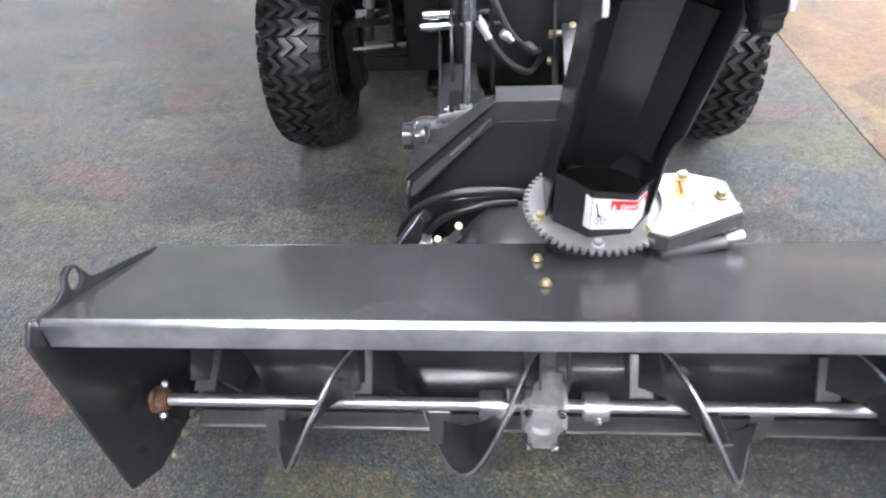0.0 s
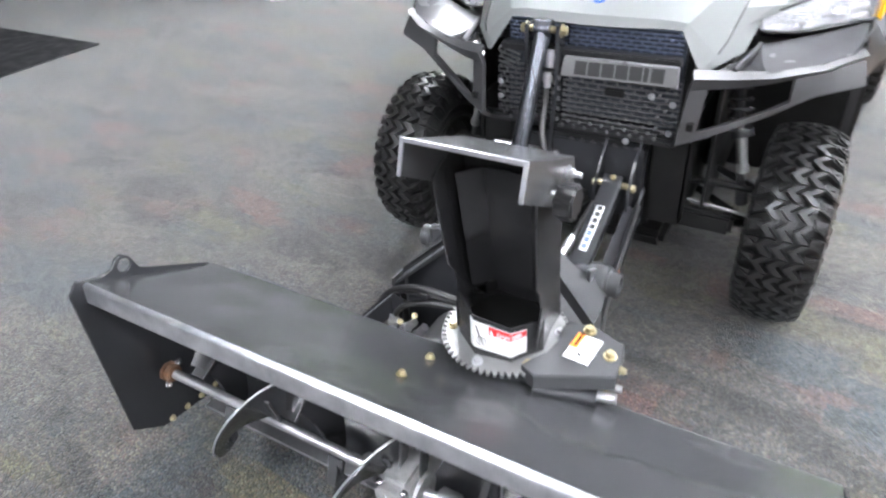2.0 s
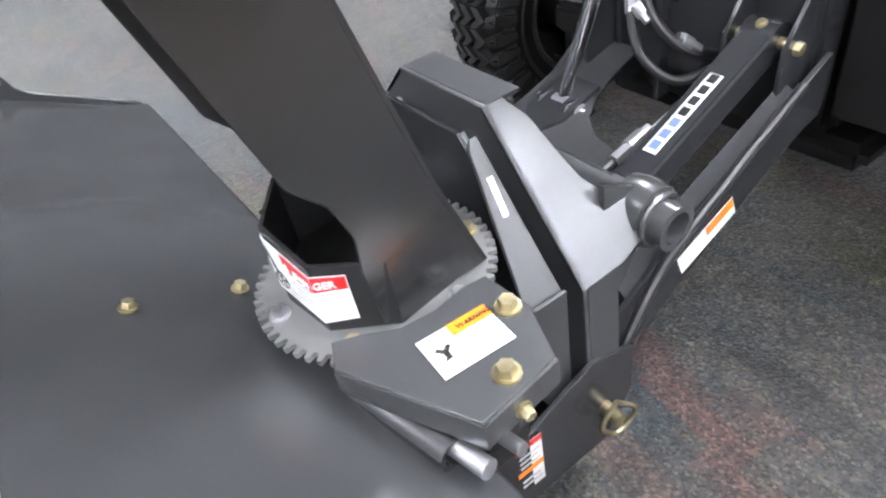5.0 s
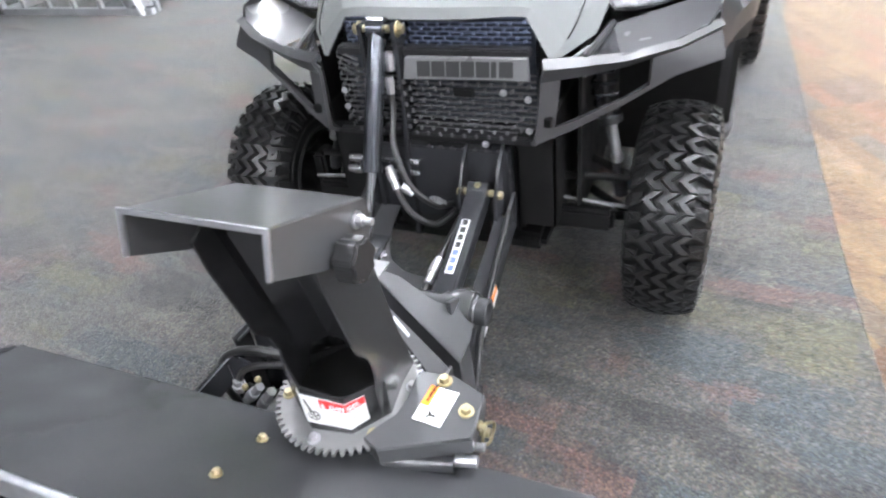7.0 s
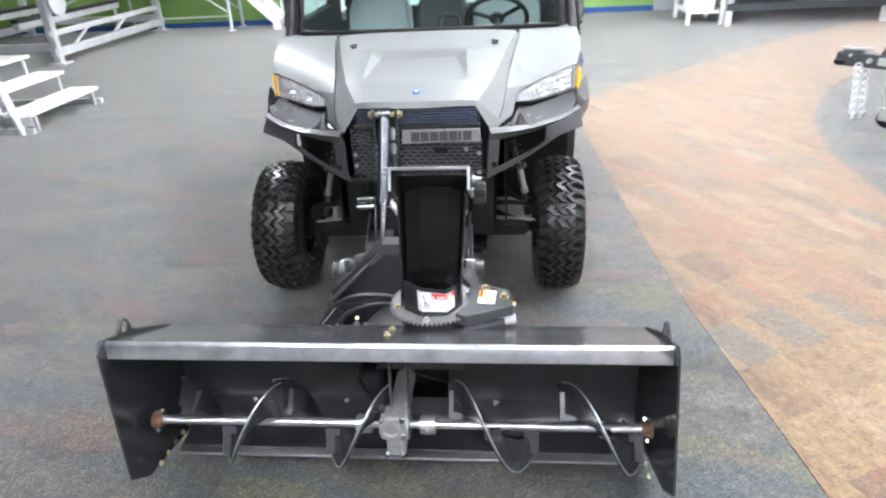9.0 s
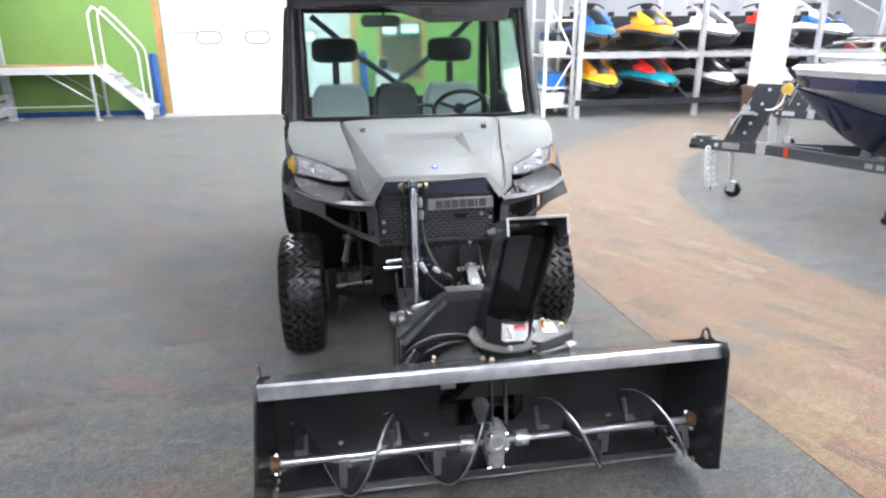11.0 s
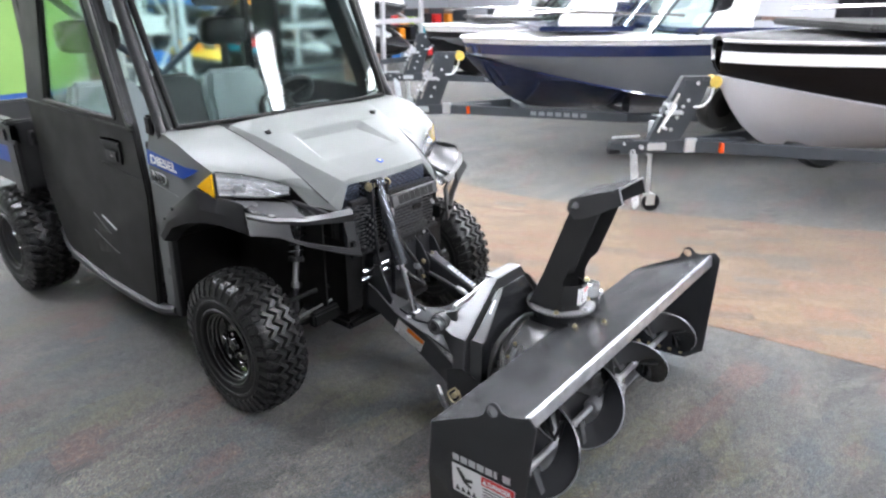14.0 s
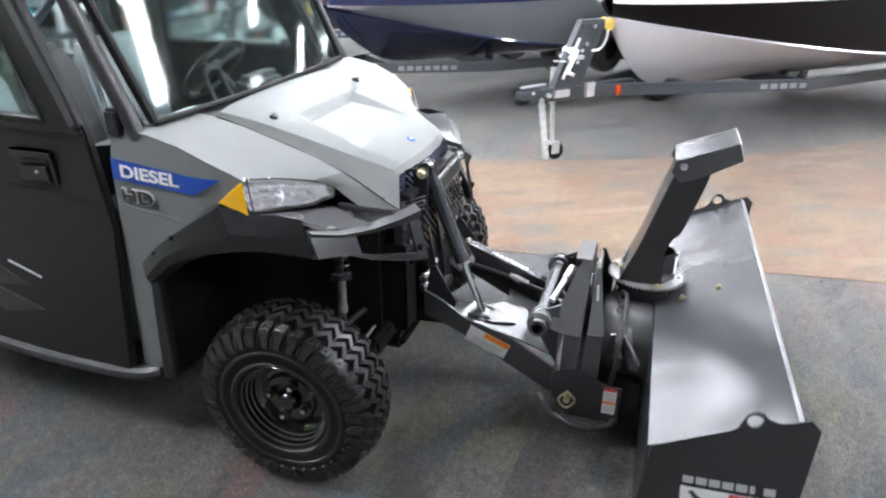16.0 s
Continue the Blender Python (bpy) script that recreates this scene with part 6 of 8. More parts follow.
# wheels
def tyre_mesh(R, W, n=36):
    h = W / 2
    carcass = lathe([(0.155, -h * 0.72), (0.165, -h * 0.82), (0.2, -h * 0.97), (0.25, -h * 1.0), (R - 0.085, -h * 0.985), (R - 0.064, -h * 0.9), (R - 0.042, -h * 0.66), (R - 0.03, -h * 0.34), (R - 0.027, 0), (R - 0.03, h * 0.34), (R - 0.042, h * 0.66), (R - 0.064, h * 0.9), (R - 0.085, h * 0.985), (0.25, h * 1.0), (0.2, h * 0.97), (0.165, h * 0.82), (0.155, h * 0.72)], (0, 0, 0), (1, 0, 0), 60, close=True)
    bms = []

    def at(x, a, r):
        return (x, r * math.cos(a), r * math.sin(a))
    st_ = math.tau / n

    def block(low, top):
        bms.append(loft([low, top]))

    def crown(x):
        """The tread falls away towards the shoulders."""
        return R - 0.034 * abs(x / h) ** 2.6
    # three zigzag ribs, nested in each other
    for c, w, sh in ((-0.4, 0.1, 0.0), (0.0, 0.105, 0.0), (0.4, 0.1, 0.0)):
        for k in range(n * 2):
            a0, a1 = (k + sh) * st_ / 2, (k + 1 + sh) * st_ / 2
            s0, s1 = (0.13, -0.13) if k % 2 else (-0.13, 0.13)
            if k % 2:
                a1 -= 0.014
            ends = ((a0, s0), (a1, s1))
            lo = [at(h * (c + s + e * w * 1.12), a, crown(h * (c + s + e * w)) - 0.026) for (a, s), e in ((ends[0], -1), (ends[0], 1), (ends[1], 1), (ends[1], -1))]
            hi = [at(h * (c + s + e * w), a, crown(h * (c + s + e * w))) for (a, s), e in ((ends[0], -1), (ends[0], 1), (ends[1], 1), (ends[1], -1))]
            block(lo, hi)
    # shoulder blocks: an arrow-shaped block with a raised triangle, and a smaller lug running down the wall
    for s in (-1, 1):
        for k in range(n):
            a = (k + (0.5 if s > 0 else 0.0)) * st_
            da = st_ * 0.4
            quad = ((0.6, -da * 0.35), (0.9, -da), (0.9, da * 0.72), (0.6, da * 0.9))
            lo = [at(s * h * x, a + q * 1.06, crown(h * x) - 0.026) for x, q in quad]
            hi = [at(s * h * x * 1.01, a + q, crown(h * x) - 0.006) for x, q in quad]
            block(lo, hi)
            # raised outline of a triangle on the block
            tri = ((0.66, 0.1 * da), (0.87, -0.72 * da), (0.87, 0.5 * da))
            for (x0, q0), (x1, q1) in zip(tri, tri[1:] + tri[:1]):
                wx, wq = (0.022, 0.0) if abs(x1 - x0) < 0.01 else (0.0, 0.17 * da)
                ends = ((x0 - wx, q0 - wq), (x0 + wx, q0 + wq), (x1 + wx, q1 + wq), (x1 - wx, q1 - wq))
                block([at(s * h * x, a + q, crown(h * x) - 0.01) for x, q in ends], [at(s * h * x * 1.01, a + q, crown(h * x) + 0.0015) for x, q in ends])
            quad = ((R - 0.042, 0.88, -da * 0.95), (R - 0.092, 0.99, -da * 0.6), (R - 0.092, 0.99, da * 0.3), (R - 0.042, 0.88, da * 0.7))
            lo = [at(s * h * x, a + q, r) for r, x, q in quad]
            hi = [at(s * h * (x + 0.06), a + q * 0.94, r + 0.006) for r, x, q in quad]
            block(lo, hi)
            b2 = a + st_ * 0.5
            quad = ((R - 0.054, 0.9, -da * 0.2), (R - 0.08, 0.985, -da * 0.2), (R - 0.08, 0.985, da * 0.2), (R - 0.054, 0.9, da * 0.2))
            block([at(s * h * x, b2 + q, r) for r, x, q in quad], [at(s * h * (x + 0.045), b2 + q * 0.9, r + 0.006) for r, x, q in quad])
    # raised rings on the wall
    for s in (-1, 1):
        for r0 in (0.178, 0.222):
            bms.append(lathe([(r0 - 0.008, s * h * 0.95), (r0 - 0.002, s * h * 1.01), (r0 + 0.004, s * h * 1.015), (r0 + 0.01, s * h * 0.97)], (0, 0, 0), (1, 0, 0), 48, close=True))
    return finish(carcass, "tyre", SIDEWALL, 40), finish(join(*bms), "tread", RUBBER, 30)


def rim_mesh(W):
    h = W / 2
    steps = [(0.165, -0.8), (0.16, -0.86), (0.154, -0.84), (0.152, -0.7), (0.146, -0.68), (0.144, -0.55), (0.139, -0.53), (0.137, -0.4), (0.131, -0.36), (0.126, -0.4), (0.12, -0.36), (0.114, -0.28), (0.1, -0.3), (0.088, -0.4), (0.06, -0.43), (0.045, -0.4), (0.04, -0.3), (0.04, -0.2), (0.1, -0.18), (0.14, 0.2), (0.15, 0.75), (0.165, 0.8)]
    pads = [lathe([(0.003, -0.006), (0.021, -0.006), (0.017, 0.008), (0.003, 0.008)], (-h * 0.42, 0.066 * math.cos(k * math.tau / 4 + 0.4), 0.066 * math.sin(k * math.tau / 4 + 0.4)), (-1, 0, 0), 16) for k in range(4)]
    return finish(join(lathe([(r, x * h) for r, x in steps], (0, 0, 0), (1, 0, 0), 48, close=True),
                       lathe([(0.003, -h * 0.66), (0.026, -h * 0.64), (0.033, -h * 0.55), (0.034, -h * 0.3), (0.003, -h * 0.3)], (0, 0, 0), (1, 0, 0), 24), *pads), "rim", RIM, 30)


def nut_mesh(W):
    h = W / 2
    return finish(lathe([(0.002, 0), (0.0125, 0), (0.0125, 0.016), (0.009, 0.024), (0.002, 0.025)], (0, 0, 0), (-1, 0, 0), 6), "lug_nut", CHROME)


def axle_wheels(y, xc, R, W, label, shift=-0.015):
    (ty, tread), rm_, nut = tyre_mesh(R, W), rim_mesh(W), nut_mesh(W)
    hub = finish(cyl((-W * 0.16, 0, 0), (W * 0.5, 0, 0), 0.075, 20, b=0.006), "wheel", DARK)
    for s in (-1, 1):
        m = Matrix.Translation((s * xc + shift, y - 1.2, R)) @ Matrix.Rotation(0 if s < 0 else math.pi, 4, "Z") @ Matrix.Rotation(0.31 + 0.4 * s, 4, "X")
        w = piece("wheel", hub, utv, m, label)
        piece("tyre", ty, w, None, "black knobbly tyre with zigzag tread")
        tagged(piece("tread", tread, w), kind="stuff")
        piece("rim", rm_, w, None, "gloss black steel rim")
        for k in range(4):
            a = k * math.tau / 4 + 0.4
            piece("lug_nut", nut, w, Matrix.Translation((-W * 0.235, 0.066 * math.cos(a), 0.066 * math.sin(a))))


axle_wheels(0.172, 0.687, 0.335, 0.226, "front wheel with black rim", -0.037)
axle_wheels(2.3, 0.79, 0.345, 0.285, "rear wheel with black rim")

# cab
WB, WT = (0.575, 1.225), (0.86, 1.86)


def wy(z):
    return WB[0] + (WT[0] - WB[0]) * (z - WB[1]) / (WT[1] - WB[1])


def shield_row(z, inset=0.0, push=0.0, n=8):
    w = 0.665 - inset
    return [(w * k / n, wy(z) + 0.035 * (k / n) ** 2 + push, z) for k in range(-n, n + 1)]


ws = part("windshield", sheet([shield_row(z, 0.012) for z in (1.235, 1.4, 1.6, 1.8, 1.85)], 0.005), GLASS, utv, "clear windshield in a black seal", 60)
ws.visible_shadow = False
part("windshield_seal", join(pipe(shield_row(1.232, 0.0, -0.002), 0.012, 8, smooth=False), pipe(shield_row(1.85, 0.0, -0.002), 0.018, 8, smooth=False), *[pipe([(s * 0.665, wy(z) + 0.035, z) for z in (1.23, 1.5, 1.852)], 0.016, 8, smooth=False) for s in (-1, 1)]), DARK, utv, "black rubber windshield seal")
part("cowl", join(sheet([[(-0.72, 0.66, 1.2), (-0.4, 0.56, 1.2), (0, 0.55, 1.2), (0.4, 0.56, 1.2), (0.72, 0.66, 1.2)], [(-0.7, 0.72, 1.235), (-0.4, 0.6, 1.225), (0, 0.59, 1.225), (0.4, 0.6, 1.225), (0.7, 0.72, 1.235)]], 0.006)), PLASTIC, utv)
both("front_pillar", lambda: join(pipe([(-0.735, 0.62, 1.2), (-0.722, 0.7, 1.36), (-0.712, 0.86, 1.72), (-0.708, 0.93, 1.9)], 0.024, 12, 4), pipe([(-0.69, 0.64, 1.215), (-0.685, 0.72, 1.38), (-0.682, 0.875, 1.74), (-0.68, 0.93, 1.88)], 0.012, 8, 4)), FRAME_GREY, "dark grey cab pillar")
both("pillar_foot", lambda: box(-0.762, -0.725, 0.665, 0.72, 1.2, 1.29, 0.01), PLASTIC)
part("roof", bevel(loft([[(-0.72, 0.86, 1.875), (0.72, 0.86, 1.875), (0.72, 2.1, 1.9), (-0.72, 2.1, 1.9)], [(-0.74, 0.83, 1.9), (0.74, 0.83, 1.9), (0.74, 2.12, 1.93), (-0.74, 2.12, 1.93)], [(-0.68, 0.88, 1.955), (0.68, 0.88, 1.955), (0.68, 2.06, 1.985), (-0.68, 2.06, 1.985)]]), 0.012, 2), PLASTIC, utv, "black moulded cab roof")
part("header", box(-0.7, 0.7, 0.85, 0.93, 1.835, 1.885, 0.012), FRAME_GREY, utv)
part("visor_panel", prism([(-0.18, 1.85), (0.6, 1.85), (0.58, 1.765), (0.1, 1.755)], "y", 0.815, 0.825), SEAT_BLACK, utv)
part("wiper", join(beam((0.12, 0.822, 1.83), (0.5, 0.835, 1.8), 0.012, 0.014, 0.003), beam((0.1, 0.81, 1.795), (0.52, 0.825, 1.785), 0.008, 0.012, 0.002), box(0.04, 0.12, 0.8, 0.83, 1.79, 1.84, 0.006)), PLASTIC, utv, "black windshield wiper")
part("rear_view_mirror", join(box(-0.3, -0.06, 0.95, 0.985, 1.73, 1.8, 0.014), cyl((-0.16, 0.96, 1.8), (-0.16, 0.95, 1.87), 0.012, 10)), SEAT_BLACK, utv)


def door_frame():
    outer = [(0.775, 1.215), (1.05, 1.835), (1.9, 1.845), (1.95, 1.22), (1.95, 0.75), (1.82, 0.42), (1.6, 0.31), (0.82, 0.3), (0.74, 0.9)]
    win = [(0.93, 1.25), (1.165, 1.775), (1.64, 1.785), (1.7, 1.26)]
    bm = bmesh.new()
    es = []
    for loop in (outer, win):
        vs = [bm.verts.new((-0.79, y, z)) for y, z in loop]
        es += [bm.edges.new((vs[i], vs[i - 1])) for i in range(len(vs))]
    bmesh.ops.triangle_fill(bm, edges=es, use_beauty=True, use_dissolve=False)
    got = bmesh.ops.extrude_face_region(bm, geom=bm.faces[:])
    bmesh.ops.translate(bm, verts=[g for g in got["geom"] if isinstance(g, bmesh.types.BMVert)], vec=(0.035, 0, 0))
    bm = bevel(tidy(bm), 0.008, 2, 40)
    for v in bm.verts:
        v.co.x += max(0.0, v.co.z - 1.22) * 0.09
    return bm


doors = both("door", door_frame, DOOR_BLACK, "black full cab door with fixed window", None, 40)
for d_, fl_ in zip(doors, (False, True)):
    fx = flip if fl_ else (lambda b: b)
    gl = part("window", fx(sheet([[(-0.768, 0.93, 1.25), (-0.768, 1.7, 1.26)], [(-0.722, 1.165, 1.775), (-0.722, 1.64, 1.785)]], 0.004)), GLASS, d_, "tinted door window")
    gl.visible_shadow = False
    part("window_seal", fx(pipe([(-0.791, 0.93, 1.25), (-0.744, 1.165, 1.775), (-0.744, 1.64, 1.785), (-0.79, 1.7, 1.26), (-0.791, 0.93, 1.25)], 0.007, 6, smooth=False)), SEAT_BLACK, d_)
    part("frame_rail", fx(join(beam((-0.792, 0.79, 1.235), (-0.742, 1.07, 1.83), 0.03, 0.05, 0.008), beam((-0.742, 1.05, 1.835), (-0.742, 1.92, 1.845), 0.03, 0.03, 0.006))), FRAME_GREY, d_, "dark grey door frame")
    part("belt_line", fx(beam((-0.793, 0.775, 1.215), (-0.793, 1.95, 1.235), 0.02, 0.016, 0.004)), DOOR_BLACK, d_)
    part("crease", fx(join(beam((-0.791, 0.76, 0.985), (-0.791, 1.15, 1.015), 0.008, 0.008, 0.003))), DOOR_BLACK, d_)
    hd = part("handle_cup", fx(box(-0.797, -0.785, 0.92, 1.08, 1.03, 1.15, 0.008)), SEAT_BLACK, d_, "black recessed door handle")
    part("handle", fx(join(box(-0.81, -0.795, 0.91, 1.09, 1.115, 1.15, 0.008), box(-0.808, -0.796, 0.94, 1.06, 1.04, 1.1, 0.006))), PLASTIC, hd)
    part("lock", fx(lathe([(0.002, 0), (0.009, 0), (0.008, 0.004), (0.002, 0.005)], (-0.808, 0.985, 1.075), (-1, 0, 0), 16)), CHROME, hd)
    for z in (0.5, 0.98):
        part("hinge", fx(box(-0.815, -0.785, 1.93, 1.99, z, z + 0.08, 0.006)), PLASTIC, d_)
    part("lower_vent", fx(join(prism([(1.2, 0.62), (1.36, 0.7), (1.34, 0.6)], "x", -0.794, -0.785), prism([(1.15, 0.52), (1.4, 0.6), (1.36, 0.48)], "x", -0.794, -0.785))), SEAT_BLACK, d_)
    # Bright bar set on the door skin in place of a glint.
    part("trim_glint", fx(beam((-0.795, 1.12, 0.66), (-0.795, 1.26, 0.71), 0.006, 0.012, 0.003)), SHAFT, d_)
both("rocker", lambda: join(pipe([(-0.74, 0.72, 0.31), (-0.775, 0.85, 0.3), (-0.78, 1.3, 0.31), (-0.775, 1.75, 0.37), (-0.74, 1.95, 0.45)], 0.03, 10, 4), box(-0.76, -0.6, 0.8, 1.9, 0.28, 0.36, 0.012)), FRAME_GREY, "dark rocker rail under the door")
part("cab_rear", join(box(-0.73, 0.73, 1.97, 2.02, 0.5, 1.2, 0.01), box(-0.73, -0.67, 1.95, 2.03, 1.2, 1.88, 0.012), box(0.67, 0.73, 1.95, 2.03, 1.2, 1.88, 0.012), box(-0.7, 0.7, 1.96, 2.02, 1.82, 1.9, 0.01)), SEAT_BLACK, utv)
rg = part("rear_window", box(-0.67, 0.67, 1.985, 1.99, 1.2, 1.82), GLASS, utv)
rg.visible_shadow = False
part("roll_brace", join(*[pipe([(s * 0.62, 1.9, 1.8), (s * 0.3, 1.9, 1.53), (0, 1.9, 1.31)], 0.022, 10) for s in (-1, 1)]), worn(material("slate_tube", (0.05, 0.07, 0.09), 0.4), (0.04, 0.06, 0.08), (0.06, 0.085, 0.11), 6, (0.35, 0.45), 200, 0.03), utv, "slate roll-cage brace")
part("interior_floor", box(-0.72, 0.72, 0.7, 1.97, 0.4, 0.44, 0.01), SEAT_BLACK, utv)
part("dash", join(loft([[(-0.68, 0.72, 1.0), (0.68, 0.72, 1.0), (0.68, 0.72, 1.16), (-0.68, 0.72, 1.16)], [(-0.68, 0.9, 0.95), (0.68, 0.9, 0.95), (0.68, 0.9, 1.13), (-0.68, 0.9, 1.13)]]), box(-0.68, 0.68, 0.7, 0.74, 0.45, 1.1), box(0.2, 0.48, 0.82, 0.93, 1.1, 1.2, 0.03)), SEAT_BLACK, utv, "black dashboard")
part("shelf_papers", loft([[(x, y, 1.166 - 0.167 * (y - 0.72) + d) for x, y in ((-0.5, 0.77), (-0.14, 0.78), (-0.16, 0.89), (-0.48, 0.88))] for d in (0.0, 0.01)]), WHITE_DECAL, utv, "white papers lying on the dash")
wheel_c, wheel_n = Vector((0.35, 1.12, 1.2)), Vector((0, 0.75, 0.66)).normalized()
wx, wyv, wz = frame_of(wheel_n)
part("steering_wheel", join(pipe([wheel_c + 0.175 * (wx * math.cos(k * math.tau / 32) + wyv * math.sin(k * math.tau / 32)) for k in range(33)], 0.014, 8, smooth=False), *[cyl(wheel_c, wheel_c + 0.17 * (wx * math.cos(a) + wyv * math.sin(a)), 0.012, 8) for a in (0.3, 2.4, 4.5)], cyl(wheel_c, wheel_c - wheel_n * 0.25, 0.02, 10), lathe([(0.005, 0), (0.045, 0), (0.04, 0.02), (0.005, 0.024)], wheel_c, wheel_n, 20)), SEAT_BLACK, utv, "black steering wheel")
part("grab_handle", pipe([(0.03, 0.9, 1.13), (0.035, 0.93, 1.2), (0.05, 0.94, 1.25), (0.13, 0.94, 1.25), (0.145, 0.93, 1.2), (0.15, 0.9, 1.13)], 0.012, 8), SEAT_BLACK, utv, "black looped grab handle")
for x0, x1 in ((-0.66, -0.22), (-0.2, 0.16), (0.18, 0.64)):
    part("seat_back", bevel(loft([[(x0, 1.62, 0.82), (x1, 1.62, 0.82), (x1, 1.76, 0.82), (x0, 1.76, 0.82)], [(x0 + 0.01, 1.7, 1.2), (x1 - 0.01, 1.7, 1.2), (x1 - 0.01, 1.82, 1.2), (x0 + 0.01, 1.82, 1.2)], [(x0 + 0.05, 1.74, 1.32), (x1 - 0.05, 1.74, 1.32), (x1 - 0.05, 1.82, 1.32), (x0 + 0.05, 1.82, 1.32)]]), 0.025, 3), SEAT if x0 != -0.2 else SEAT_BLACK, utv, "grey vinyl seat back" if x0 != -0.2 else "")
    part("seat_cushion", box(x0, x1, 1.18, 1.68, 0.72, 0.86, 0.04, 3), SEAT if x0 != -0.2 else SEAT_BLACK, utv)
for x in (-0.46, 0.4):
    pad = [(abs(math.cos(a)) ** 0.45 * math.copysign(1, math.cos(a)), abs(math.sin(a)) ** 0.45 * math.copysign(1, math.sin(a))) for a in [math.tau * (k + 0.5) / 28 for k in range(28)]]
    part("headrest", join(loft([[(x + 0.17 * f * u, y, 1.56 + 0.088 * f * v) for u, v in pad] for y, f in ((1.75, 0.8), (1.765, 0.95), (1.8, 1.0), (1.84, 0.95), (1.855, 0.8))]), box(x - 0.025, x + 0.025, 1.79, 1.82, 1.3, 1.5, 0.008)), SEAT_BLACK, utv, "black padded headrest", 50)

# cargo bed
BW = 0.87
bed = part("cargo_bed", join(box(-BW, -BW + 0.05, 2.06, 2.92, 0.72, 1.11, 0.012), box(BW - 0.05, BW, 2.06, 2.92, 0.72, 1.11, 0.012), box(-BW, BW, 2.87, 2.92, 0.74, 1.11, 0.012), box(-BW, BW, 2.06, 2.1, 0.74, 1.11, 0.012), box(-BW + 0.04, BW - 0.04, 2.08, 2.9, 0.7, 0.76, 0.01)), BUMPER, utv, "charcoal plastic cargo bed")
for s in (-1, 1):
    part("bed_rail", box(s * BW - 0.035, s * BW + 0.035, 2.04, 2.94, 1.09, 1.125, 0.012), BUMPER, bed)
    for k in range(3):
        part("bed_rib", box(s * BW - 0.012, s * BW + 0.012, 2.14 + 0.27 * k, 2.34 + 0.27 * k, 0.985, 1.06, 0.008), PLASTIC, bed)
    part("bed_fender", box(s * BW - 0.02, s * BW + 0.015, 2.0, 2.12, 0.7, 1.0, 0.01), PLASTIC, bed)
    bnd = part("blue_band", prism([(2.12, 0.86), (2.9, 0.83), (2.9, 0.91), (2.12, 0.96)], "x", s * (BW + 0.001), s * (BW + 0.003)), BLUE_DECAL, bed)
    part("white_mark", prism([(2.56, 0.87), (2.87, 0.86), (2.87, 0.9), (2.56, 0.91)], "x", s * (BW + 0.0035), s * (BW + 0.0045)), WHITE_DECAL, bnd)
part("rear_frame", join(box(-0.5, 0.5, 1.95, 2.6, 0.4, 0.7, 0.03), cyl((-0.6, 2.19, 0.33), (0.6, 2.19, 0.33), 0.05, 14)), DARK, utv)


# ---- boats on trailers ----
AXIS = -43.9
BOAT_POSE = {1: pose(3.26, 3.0, 0, 0, 0, AXIS), 2: pose(2.93, 0.107, 0, 0, 0, AXIS)}


def put(root, m):
    root.matrix_basis = m
    return root


